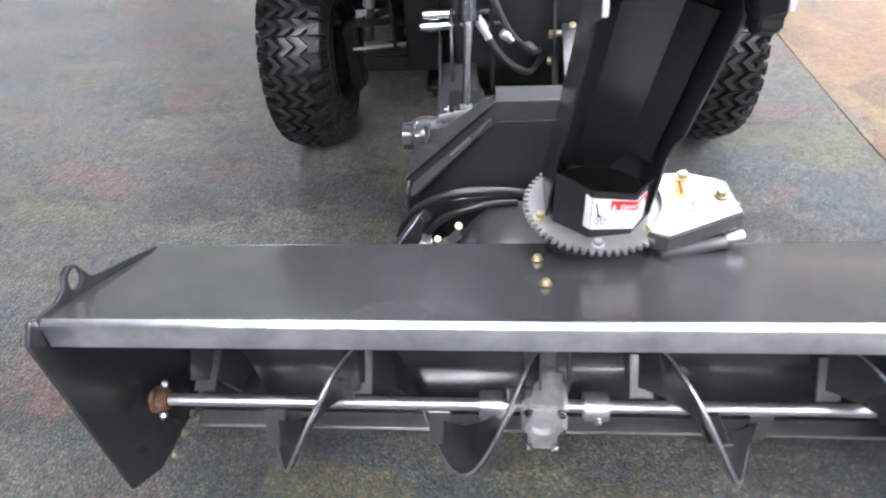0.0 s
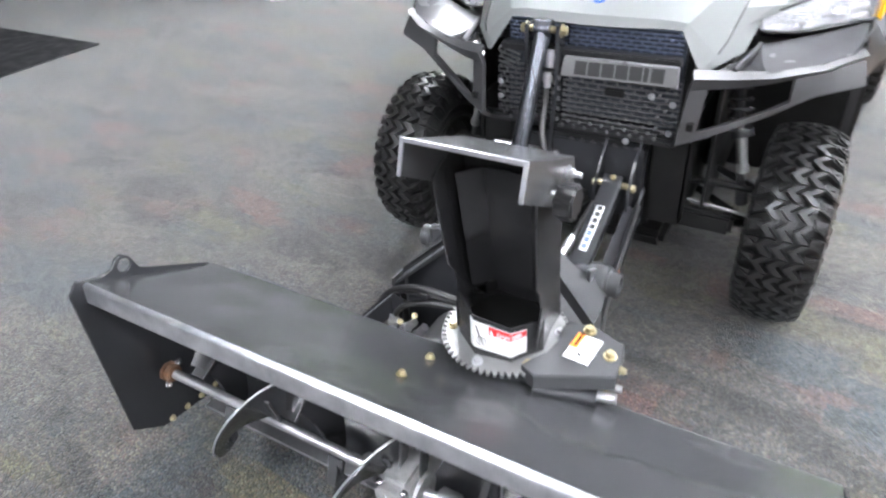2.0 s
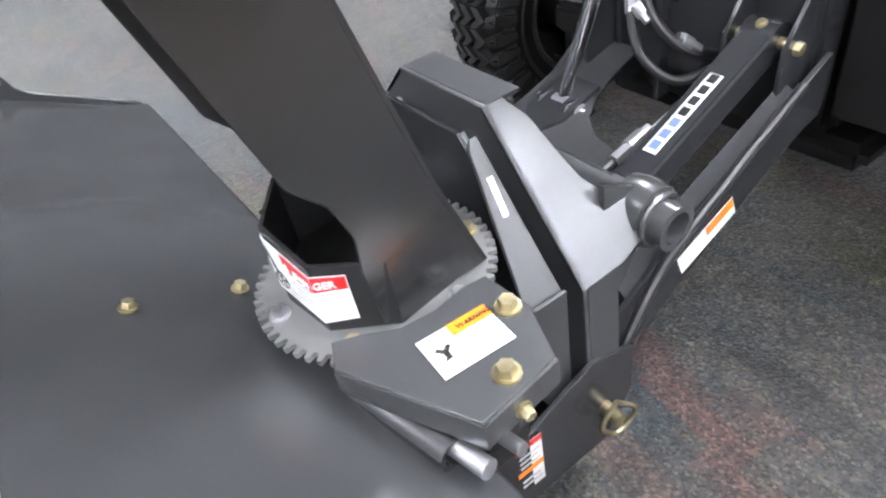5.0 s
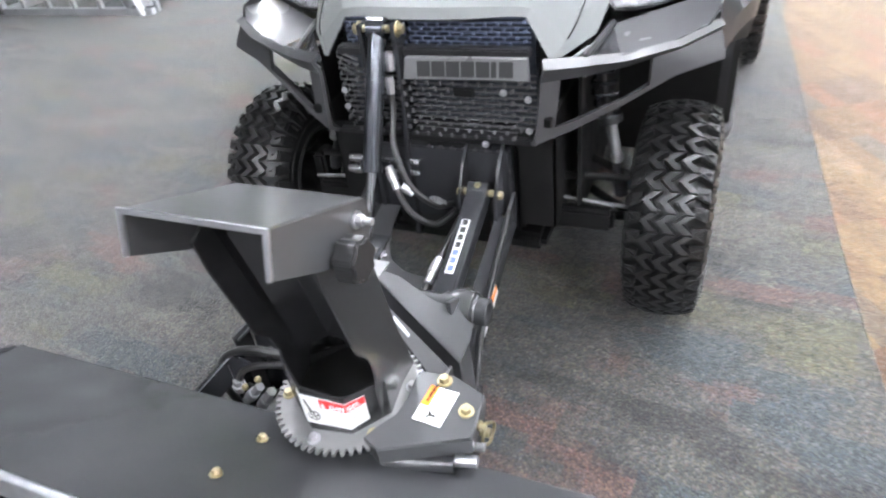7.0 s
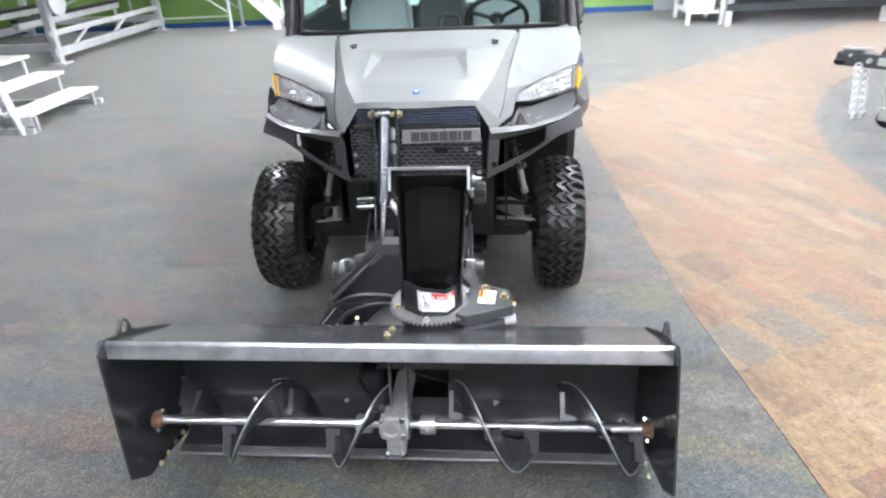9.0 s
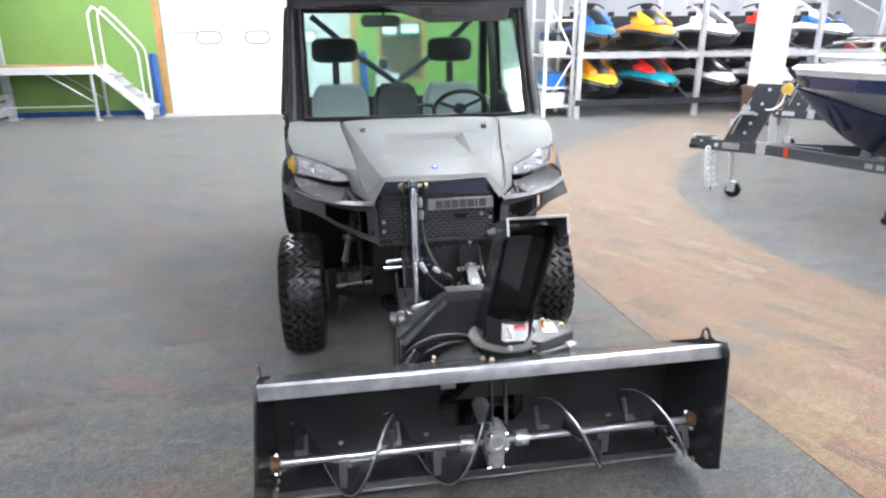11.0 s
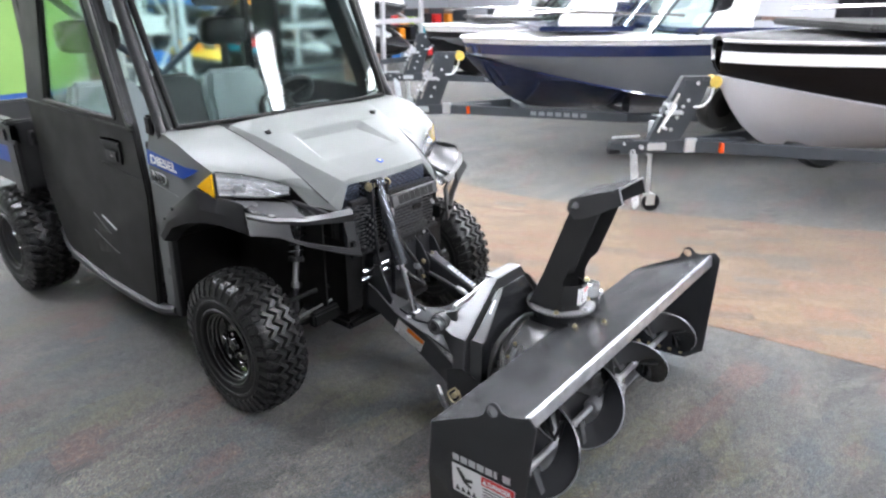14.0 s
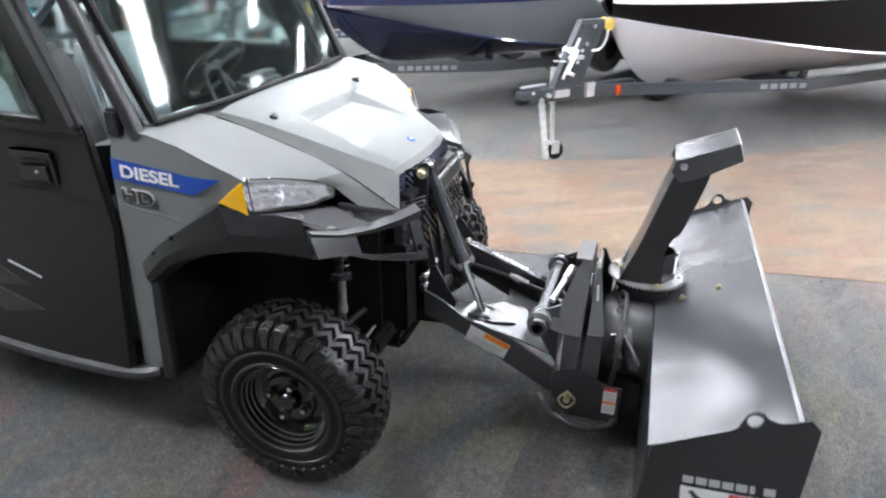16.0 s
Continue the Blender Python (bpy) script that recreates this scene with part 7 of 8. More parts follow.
def trailer(m, tz, label, spare=False):
    mark = 2.07 if spare else 1.52
    t = thing("boat_trailer", (0, 0, 0), label, "boat trailer", "boat trailers")
    cp = part("coupler", join(box(-0.06, 0.1, -0.05, 0.05, tz - 0.02, tz + 0.05, 0.012), box(-0.02, 0.14, -0.035, 0.035, tz + 0.045, tz + 0.07, 0.01)), TRAILER, t, "dark tow coupler with a bright lever")
    part("lever", join(beam((-0.04, 0, tz + 0.075), (0.2, 0, tz + 0.085), 0.03, 0.016, 0.004), cyl((0.05, -0.055, tz + 0.03), (0.05, 0.055, tz + 0.03), 0.012, 10)), GALV, cp)
    part("tongue", box(-0.02, 1.15, -0.04, 0.04, tz - 0.06, tz + 0.05, 0.006), TRAILER, t, "dark grey box tongue")
    part("coupler_socket", box(-0.07, 0.03, -0.045, 0.045, tz - 0.06, tz - 0.01, 0.01), HULL_BLACK, t)
    for s in (-1, 1):
        rail = part("frame_rail", join(beam((0.62, s * 0.03, tz), (2.5, s * 0.76, tz), 0.05, 0.1, 0.005), beam((2.48, s * 0.755, tz), (5.4, s * 0.8, tz), 0.05, 0.1, 0.005)), TRAILER, t, "dark grey trailer rail")
        part("maker_mark", join(*[beam((mark + 0.085 * k, s * (0.407 + 0.388 * (mark - 1.52) + 0.033 * k), tz), (mark + 0.085 * k + 0.06, s * (0.43 + 0.388 * (mark - 1.52) + 0.033 * k), tz), 0.004, 0.045, 0.0005) for k in range(7 if mark < 2 else 5)]), plain("dull_silver", (0.2, 0.21, 0.23), 0.4, 0.1), rail, "row of plain silver blocks")
        part("marker_lamp", box(0.84, 0.88, 0.135 if s > 0 else -0.165, 0.165 if s > 0 else -0.135, tz - 0.04, tz + 0.045, 0.006), ORANGE_LENS, t, "orange marker lamp")
        for x in (2.6, 4.8):
            part("bunk_post", box(x - 0.03, x + 0.03, s * 0.45 - 0.03, s * 0.45 + 0.03, tz - 0.04, tz + 0.12, 0.004), TRAILER, t)
        part("bunk", beam((2.4, s * 0.45, tz + 0.13), (5.3, s * 0.45, tz + 0.13), 0.09, 0.04, 0.01), SEAT_BLACK, t)
        w = part("wheel", lathe([(0.16, -0.09), (0.3, -0.1), (0.33, -0.06), (0.33, 0.06), (0.3, 0.1), (0.16, 0.09)], (4.7, s * 0.95, 0.33), (0, 1, 0), 28, close=True), RUBBER, t, "black trailer tyre")
        part("rim", lathe([(0.02, -0.06), (0.1, -0.05), (0.165, -0.085), (0.165, 0.085), (0.02, 0.05)], (4.7, s * 0.95, 0.33), (0, 1, 0), 24), ALUMINIUM, w)
        part("fender", sheet([[(4.7 + 0.4 * math.cos(a), s * 0.95 + e, 0.33 + 0.4 * math.sin(a)) for a in [math.pi * (0.08 + 0.84 * k / 12) for k in range(13)]] for e in (-0.12, 0.12)], 0.01), TRAILER, t)
    part("cross_member", join(*[box(x - 0.04, x + 0.04, -w, w, tz - 0.05, tz + 0.04, 0.005) for x, w in ((1.5, 0.35), (2.5, 0.75), (4.7, 0.85), (5.3, 0.8))]), TRAILER, t)
    # winch post
    post = part("winch_post", join(prism([(0.26, tz + 0.05), (0.55, tz + 0.05), (0.7, 1.0), (0.74, 1.17), (0.5, 1.17)], "y", -0.034, 0.034, 0.004), box(0.5, 0.75, -0.046, 0.046, 1.09, 1.15, 0.008)), TRAILER, t, "leaning dark grey winch post")
    part("winch", join(cyl((0.43, -0.06, 0.93), (0.43, 0.06, 0.93), 0.04, 18, b=0.006), beam((0.44, -0.09, 0.95), (0.33, -0.12, 0.78), 0.02, 0.012, 0.003), cyl((0.33, -0.12, 0.78), (0.33, -0.19, 0.78), 0.014, 12), box(0.38, 0.52, -0.08, 0.08, 0.87, 0.9, 0.004)), GALV, post, "small plated hand winch")
    for px, pz in ((0.45, tz + 0.14), (0.49, tz + 0.24), (0.53, tz + 0.33), (0.57, 0.98), (0.62, 1.12)):
        part("post_bolt", bolt((px, -0.034 if pz < 1.05 else -0.058, pz), (0, -1, 0), 0.011, 0.008), GALV, post)
    part("bow_roller", lathe([(0.012, -0.045), (0.052, -0.045), (0.042, -0.02), (0.038, 0), (0.042, 0.02), (0.052, 0.045), (0.012, 0.045)], (0.77, -0.02, 1.13), (0, 1, 0), 24), YELLOW_ROLLER, post, "amber bow roller")
    part("winch_strap", pipe([(0.76, -0.06, 1.09), (0.74, -0.065, 1.0), (0.68, -0.07, 0.94), (0.61, -0.06, 0.93)], 0.009, 8), GALV, post)
    part("winch_handle", beam((0.33, -0.06, tz + 0.12), (0.47, -0.06, 1.04), 0.03, 0.014, 0.004), CONCRETE, post, "pale strap lying along the post")
    # jack
    jack = part("tongue_jack", join(cyl((0.36, 0.06, 0.14), (0.33, 0.06, tz + 0.12), 0.019, 16), cyl((0.33, 0.06, tz - 0.1), (0.32, 0.06, tz + 0.2), 0.025, 16), beam((0.32, 0.06, tz + 0.25), (0.32, -0.1, tz + 0.27), 0.02, 0.012, 0.003)), GALV, t, "plated swivel jack")
    part("jack_wheel", lathe([(0.012, -0.025), (0.07, -0.026), (0.078, -0.015), (0.078, 0.015), (0.07, 0.026), (0.012, 0.025)], (0.4, 0.06, 0.078), (0, 1, 0), 22), HULL_BLACK, jack, "small black caster wheel")
    part("jack_fork", join(box(0.34, 0.42, 0.02, 0.032, 0.06, 0.16, 0.004), box(0.34, 0.42, 0.088, 0.1, 0.06, 0.16, 0.004), box(0.33, 0.41, 0.02, 0.1, 0.145, 0.165, 0.004)), GALV, jack)
    part("jack_mount", join(box(0.26, 0.42, -0.06, 0.1, tz - 0.03, tz + 0.03, 0.006), *[cyl((x, -0.075, tz), (x, -0.04, tz), 0.018, 12) for x in (0.2, 0.62)], box(0.58, 0.68, -0.075, -0.04, tz - 0.05, tz + 0.07, 0.006)), GALV, t)
    for cx, cy in ((0.13, -0.06), (0.17, 0.0)):
        links = []
        for k in range(14):
            a = Vector((cx + 0.004 * k, cy - 0.003 * k, tz - 0.05 - 0.031 * k * (tz - 0.12) / 0.44))
            r = Matrix.Rotation(radians(90 * (k % 2) + 20), 3, "Z")
            links.append(pipe([a + r @ Vector((0.022 * math.cos(q), 0, 0.028 * math.sin(q))) for q in [math.tau * j / 10 for j in range(11)]], 0.0095, 6, smooth=False))
        part("safety_chain", join(*links), GALV, t, "hanging galvanised safety chain")
    if spare:
        sp = part("spare_wheel", lathe([(0.1, -0.065), (0.19, -0.075), (0.21, -0.045), (0.21, 0.045), (0.19, 0.075), (0.1, 0.065)], (0.98, 0.2, tz + 0.3), (-0.25, 0.96, 0.05), 28, close=True), RUBBER, t, "spare tyre on the tongue")
        part("rim", lathe([(0.02, -0.03), (0.105, -0.06), (0.105, 0.05), (0.02, 0.03)], (0.98, 0.2, tz + 0.3), (-0.25, 0.96, 0.05), 24), DARK, sp)
    return put(t, m)


SEAT_PALE = plain("pale_vinyl", (0.5, 0.5, 0.49), 0.5, 0.0)
STN = [0.0, 0.012, 0.03, 0.05, 0.08, 0.11, 0.15, 0.2, 0.25, 0.31, 0.38, 0.46, 0.55, 0.75, 1.0]


def boat(m, x0, length, dz, bottom, topside, stripe, deck_mat, label, blunt=0.0, screen=0.36, run=0.6, well=None, bow_chine=1.15, drop=0.4, top_mat=None, stem=(1.13, 0.57, 0.2, 0.3), strakes=False, edge=0.085):
    b = thing("boat", (0, 0, 0), label, "motor boat", "boats")

    def st(u):
        hb = 1.08 * (1 - (1 - min(1, u / 0.55)) ** 2.1) ** 0.72 + 0.012
        sheer = 1.33 + 0.07 * min(1, u * 1.6) + dz
        chine = bow_chine - drop * (1 - (1 - min(1, u / run)) ** 1.6) + dz
        keel = stem[0] - stem[1] * (1 - (1 - min(1, u / stem[2])) ** 2.4) + dz
        cb = hb * (0.7 + 0.22 * min(1, u / 0.4))
        x = x0 + length * u
        return x, hb, sheer, chine, keel, cb
    rows = [st(u) for u in STN]

    def top(u):
        """The sheer line: a blunt bow flares out over the stem."""
        x, hb, sh, c, k, cb = st(u)
        f = max(0.0, 1 - u / 0.35)
        return x - blunt * 0.5 * max(0.0, 1 - u / 0.15), hb + blunt * f ** 1.3 * (0.5 if u == 0 else 0.85), sh
    tops = [top(u) for u in STN]
    rake = lambda z: max(0.0, 1.33 + dz - z) * stem[3]

    def X(x, z, u):
        return x + rake(z) * max(0.0, 1 - u / 0.3) ** 1.5
    hullA = [[(X(x, k, u), 0, k), (X(x, (k + c) / 2, u), s * cb * 0.55, k + (c - k) * 0.4), (X(x, c, u), s * cb, c)] for s in (-1, 1) for u, (x, hb, sh, c, k, cb) in zip(STN, rows)]
    n = len(STN)
    part("hull_bottom", join(sheet(hullA[:n], 0.02), sheet(hullA[n:], 0.02)), bottom, b, "glossy V-shaped hull bottom")
    topA = [[(X(x, c, u), s * cb, c), (X((x + tx) / 2, (c + sh) / 2, u), s * (cb * 0.45 + tb * 0.55 + 0.02), (c + sh - 0.17) / 2), (X(tx, sh - 0.17, u), s * tb, sh - 0.17)] for s in (-1, 1) for u, (x, hb, sh, c, k, cb), (tx, tb, _) in zip(STN, rows, tops)]
    part("topside", join(sheet(topA[:n], 0.02), sheet(topA[n:], 0.02)), topside, b, "painted topsides")
    for name, z0, z1, mt in (("side_stripe", 0.17, edge, stripe), ("gunwale", edge, 0.0, deck_mat)):
        strA = [[(X(x, sh - z0, u), s * (hb + 0.006), sh - z0), (X(x, sh - z1, u), s * (hb + 0.02), sh - z1)] for s in (-1, 1) for u, (x, hb, sh) in zip(STN, tops)]
        part(name, join(sheet(strA[:n], 0.025), sheet(strA[n:], 0.025)), mt, b)
    part("deck", sheet([[(x, -hb, sh + 0.005), (x, -hb * 0.8, sh + 0.02), (x, 0, sh + 0.025), (x, hb * 0.8, sh + 0.02), (x, hb, sh + 0.005)] for x, hb, sh in tops], 0.03), top_mat or deck_mat, b, "moulded deck")
    xs, hbs, shs, cs, ks, cbs = rows[-1]
    part("transom", prism([(-hbs, shs - 0.05), (-cbs, cs), (0, ks), (cbs, cs), (hbs, shs - 0.05)], "x", xs - 0.03, xs), topside, b)
    if strakes:
        for s in (-1, 1):
            for u0, u1, f0, f1 in ((0.13, 0.42, 0.97, 0.52), (0.24, 0.6, 0.98, 0.8)):
                line = []
                for k in range(13):
                    u, f = u0 + (u1 - u0) * k / 12, f0 + (f1 - f0) * (k / 12) ** 0.8
                    x, hb, sh, c, kl, cb = st(u)
                    g = 0.4 + 0.6 * (f - 0.55) / 0.45 if f > 0.55 else 0.4 * f / 0.55
                    line.append((X(x, c, u), s * cb * f, kl + (c - kl) * g))
                part("strake", pipe(line, 0.02, 8), bottom, b, "moulded spray strake along the hull")
    part("rub_rail", join(*[pipe([(x - 0.01, s * (hb + 0.03), sh - 0.005) for x, hb, sh in tops], 0.014, 6, 3) for s in (-1, 1)]), ALUMINIUM, b)
    zt = 1.37 + dz
    for u0, u1, w in ((0.14, screen - 0.01, 0.62), (screen + 0.06, 0.93, 0.86)):
        part("cockpit", box(x0 + length * u0, x0 + length * u1, -w, w, zt + 0.045, zt + 0.1, 0.02), well or SEAT_BLACK, b, "upholstered cockpit well")
    part("engine_cover", box(x0 + length * 0.92, x0 + length * 1.04, -0.3, 0.3, zt - 0.2, zt + 0.45, 0.08, 3), HULL_WHITE if dz > 0 else HULL_BLACK, b)
    part("console", box(x0 + length * (screen + 0.04), x0 + length * (screen + 0.1), 0.25, 0.8, zt, zt + 0.32, 0.04), HULL_BLUE if dz == 0 else SEAT_BLACK, b)
    wx0 = x0 + length * screen
    frame_ = [(wx0 + 0.45, -0.92, zt), (wx0 + 0.1, -0.66, zt + 0.02), (wx0, -0.2, zt + 0.02), (wx0, 0.2, zt + 0.02), (wx0 + 0.1, 0.66, zt + 0.02), (wx0 + 0.45, 0.92, zt)]
    topf = [(x + 0.42, y * 0.86, z + 0.5) for x, y, z in frame_]
    wsn = part("windscreen_frame", join(pipe(topf, 0.016, 8, smooth=False), *[cyl(p, q, 0.014, 8) for p, q in zip(frame_, topf)]), HULL_BLACK, b, "black windscreen frame")
    gl = part("windscreen", sheet([frame_, topf], 0.006), GLASS, wsn)
    gl.visible_shadow = False
    for y, xs_ in ((-0.1, screen - 0.14), (-0.5, screen + 0.14), (0.45, screen + 0.14)):
        c = x0 + length * xs_
        part("seat", bevel(loft([[(c, y - 0.24, zt + 0.02), (c + 0.5, y - 0.24, zt + 0.02), (c + 0.5, y + 0.24, zt + 0.02), (c, y + 0.24, zt + 0.02)], [(c + 0.05, y - 0.22, zt + 0.2), (c + 0.5, y - 0.22, zt + 0.2), (c + 0.5, y + 0.22, zt + 0.2), (c + 0.05, y + 0.22, zt + 0.2)], [(c + 0.42, y - 0.18, zt + 0.26), (c + 0.55, y - 0.18, zt + 0.26), (c + 0.55, y + 0.18, zt + 0.26), (c + 0.42, y + 0.18, zt + 0.26)], [(c + 0.48, y - 0.16, zt + 0.46), (c + 0.57, y - 0.16, zt + 0.46), (c + 0.57, y + 0.16, zt + 0.46), (c + 0.48, y + 0.16, zt + 0.46)]]), 0.03, 2), SEAT_PALE, b, "pale vinyl boat seat")
    part("bow_rail", pipe([(x0 + length * 0.06, -0.3, zt + 0.2), (x0 + length * 0.2, -0.72, zt + 0.24), (x0 + length * 0.42, -0.95, zt + 0.22)], 0.012, 8), CHROME, b)
    return put(b, m)


trailer(BOAT_POSE[1], 0.545, "dark grey boat trailer on its jack wheel, beneath a navy boat")
trailer(BOAT_POSE[2], 0.6, "dark grey boat trailer on its jack wheel, beneath a black boat", True)
boat(BOAT_POSE[1], 0.8, 5.0, 0.0, HULL_BLUE, HULL_SILVER, HULL_BLUE, HULL_WHITE, "navy and silver open motor boat on a trailer", run=0.75, well=HULL_BLUE, drop=0.5, edge=0.06)
boat(BOAT_POSE[2], 0.82, 5.5, 0.13, HULL_PEARL, HULL_BLACK, HULL_WHITE, HULL_BLACK, "black and silver motor boat on a trailer", 0.1, 0.45, 0.6, bow_chine=1.05, drop=0.37, top_mat=SEAT_BLACK, stem=(1.04, 0.62, 0.15, 0.0), strakes=True)
# a third rig, half hidden behind the first
trailer(pose(5.6, 5.3, 0, 0, 0, AXIS), 0.5, "dark boat trailer standing behind the first boat")
boat(pose(5.6, 5.3, 0, 0, 0, AXIS), 0.6, 5.0, -0.04, HULL_BLACK, HULL_SILVER, HULL_BLACK, HULL_WHITE, "black and silver motor boat behind the navy one")


# ---- racks, stairs and goods along the far walls ----
def watercraft(at, c1, c2, turn=0.0):
    w = thing("personal_watercraft", (0, 0, 0), "personal watercraft with bright deck and black seat stored on a rack", "watercraft", "watercraft on racks")
    st = [(-1.4, 0.03, 0.36, 0.4), (-1.28, 0.2, 0.24, 0.43), (-1.0, 0.36, 0.15, 0.47), (-0.5, 0.45, 0.1, 0.48), (0.3, 0.46, 0.08, 0.42), (1.3, 0.43, 0.08, 0.36)]
    part("hull", loft([[(-b, y, t - 0.06), (-b * 0.8, y, k + 0.06), (0, y, k), (b * 0.8, y, k + 0.06), (b, y, t - 0.06), (b * 0.9, y, t), (-b * 0.9, y, t)] for y, b, k, t in st]), SKI_BLACK, w, "black hull")
    part("rub_strip", join(*[pipe([(s * b * 1.01, y, t - 0.05) for y, b, k, t in st], 0.02, 6, 3) for s in (-1, 1)]), TRAILER, w)
    part("deck", loft([[(-b * 0.88, y, t - 0.02), (b * 0.88, y, t - 0.02), (b * 0.7, y, t + h * 0.5), (b * 0.25, y, t + h), (-b * 0.25, y, t + h), (-b * 0.7, y, t + h * 0.5)] for (y, b, k, t), h in zip(st[:5], (0.01, 0.06, 0.12, 0.18, 0.1))]), c1, w, "coloured bow deck")
    for s in (-1, 1):
        part("side_panel", bevel(loft([[(s * 0.12, -1.02, 0.58), (s * 0.26, -1.0, 0.54), (s * 0.24, -0.98, 0.6), (s * 0.13, -1.0, 0.64)], [(s * 0.14, -0.45, 0.68), (s * 0.34, -0.42, 0.6), (s * 0.3, -0.42, 0.76), (s * 0.16, -0.42, 0.82)]]), 0.01, 1), c2, w)
        part("mirror", bevel(loft([[(s * 0.3, -0.62, 0.72), (s * 0.44, -0.56, 0.72), (s * 0.44, -0.56, 0.8), (s * 0.3, -0.62, 0.8)], [(s * 0.3, -0.56, 0.71), (s * 0.42, -0.5, 0.71), (s * 0.42, -0.5, 0.79), (s * 0.3, -0.56, 0.79)]]), 0.01, 1), SKI_BLACK, w)
        part("sponson", box(s * 0.4 - 0.05, s * 0.4 + 0.05, -0.3, 1.2, 0.3, 0.4, 0.03), c2, w)
    part("hood", bevel(loft([[(-0.13, -1.08, 0.57), (0.13, -1.08, 0.57), (0.09, -1.06, 0.61), (-0.09, -1.06, 0.61)], [(-0.17, -0.55, 0.66), (0.17, -0.55, 0.66), (0.1, -0.5, 0.84), (-0.1, -0.5, 0.84)], [(-0.14, -0.3, 0.62), (0.14, -0.3, 0.62), (0.1, -0.3, 0.8), (-0.1, -0.3, 0.8)]]), 0.015, 1), SKI_BLACK, w, "dark hood")
    part("seat", box(-0.17, 0.17, -0.2, 1.05, 0.42, 0.72, 0.06, 2), SKI_BLACK, w)
    part("handlebar", join(pipe([(-0.34, -0.28, 0.86), (-0.14, -0.36, 0.93), (0.14, -0.36, 0.93), (0.34, -0.28, 0.86)], 0.018, 8), box(-0.1, 0.1, -0.44, -0.3, 0.84, 0.95, 0.03)), SKI_BLACK, w)
    return put(w, pose(*at, 0, 0, turn))


RY = 9.35
COLS = [4.62, 5.78, 7.0, 8.2, 9.4]
LOW = [(SKI_YELLOW, SKI_ORANGE), (SKI_TEAL, SKI_RED), (SKI_WHITE, SKI_BLACK), (SKI_WHITE, SKI_WHITE), (SKI_BLACK, SKI_WHITE)]
UPP = [(SKI_BLUE, SKI_BLUE), (SKI_ORANGE, SKI_YELLOW), (SKI_WHITE, SKI_WHITE), (SKI_BLACK, SKI_RED), (SKI_WHITE, SKI_BLUE)]
rack = thing("storage_rack", (6.8, RY, 0), "grey steel pallet rack two levels high, loaded with watercraft", "storage rack")
for i in range(4):
    x = (4.0, 6.38, 8.8, 10.1)[i]
    for y in (RY - 0.9, RY + 0.9):
        part("upright", box(x - 0.05, x + 0.05, y - 0.04, y + 0.04, 0, 2.9, 0.006), ALUMINIUM, rack)
    part("brace", join(*[beam((x, RY - 0.9, z), (x, RY + 0.9, z + 0.7), 0.03, 0.03, 0.003) for z in (0.2, 1.0, 1.8)]), ALUMINIUM, rack)
for z in (0.3, 1.15):
    for y in (RY - 0.93, RY + 0.93):
        part("beam", box(3.95, 10.15, y - 0.03, y + 0.03, z - 0.06, z + 0.05, 0.006), ALUMINIUM if z > 1 else TRAILER, rack)
for (x, lo, hi) in zip(COLS, LOW, UPP):
    watercraft((x - 0.1, RY + 0.2, 0.24), *lo)
    watercraft((x - 0.22, RY + 0.2, 1.1), *hi)
# a white ladder rack at the near end
lad = thing("ladder_rack", (3.7, 8.9, 0), "white tubular rack frame with slanted braces beside the watercraft", "rack")
for x, y in ((3.45, 8.75), (3.95, 8.65), (3.45, 9.6), (3.95, 9.5)):
    part("post", box(x - 0.03, x + 0.03, y - 0.03, y + 0.03, 0, 2.7, 0.005), WHITE_PAINT, lad)
for z in (0.2, 0.55, 1.12, 1.75):
    part("shelf", box(3.42, 3.98, 8.68, 9.58, z - 0.02, z + 0.02, 0.005), WHITE_PAINT, lad)
part("brace", join(beam((3.45, 8.72, 0.2), (3.95, 8.64, 1.1), 0.03, 0.03, 0.003), beam((3.95, 8.64, 1.15), (3.45, 8.72, 2.1), 0.03, 0.03, 0.003)), WHITE_PAINT, lad)
for k, (z, mt, nm) in enumerate(((0.22, SKI_WHITE, "white"), (0.57, SKI_BLUE, "blue"), (1.14, SKI_WHITE, "white"))):
    solo("storage_bin", bevel(loft([[(3.5, 8.75, z), (3.85, 8.75, z), (3.85, 9.3, z), (3.5, 9.3, z)], [(3.48, 8.73, z + 0.24), (3.87, 8.73, z + 0.24), (3.87, 9.32, z + 0.24), (3.48, 9.32, z + 0.24)]]), 0.015, 2), mt, nm + " plastic bin on the white rack shelf", "bin", "bins on the rack")
# pillar
pil = thing("pillar_1", (6.95, 7.25, 0), "white square pillar with brown clad base", "pillar", kind="structure")
part("shaft", box(6.75, 7.15, 7.05, 7.45, 0.0, 4.3, 0.01), WHITE_PAINT, pil)
part("base_cladding", join(box(6.7, 7.2, 7.0, 7.5, 0, 0.62, 0.01), box(6.68, 7.22, 6.98, 7.52, 0.6, 0.66, 0.01)), BROWN, pil, "brown pillar base")

# low goods shelves along the far right walls
random.seed(5)
TONES = [SKI_WHITE, SKI_BLACK, SKI_ORANGE, SKI_WHITE, SKI_BLACK, SKI_TEAL, SKI_RED, SKI_GREEN, BROWN, SKI_WHITE, TRAILER, SKI_BLUE]


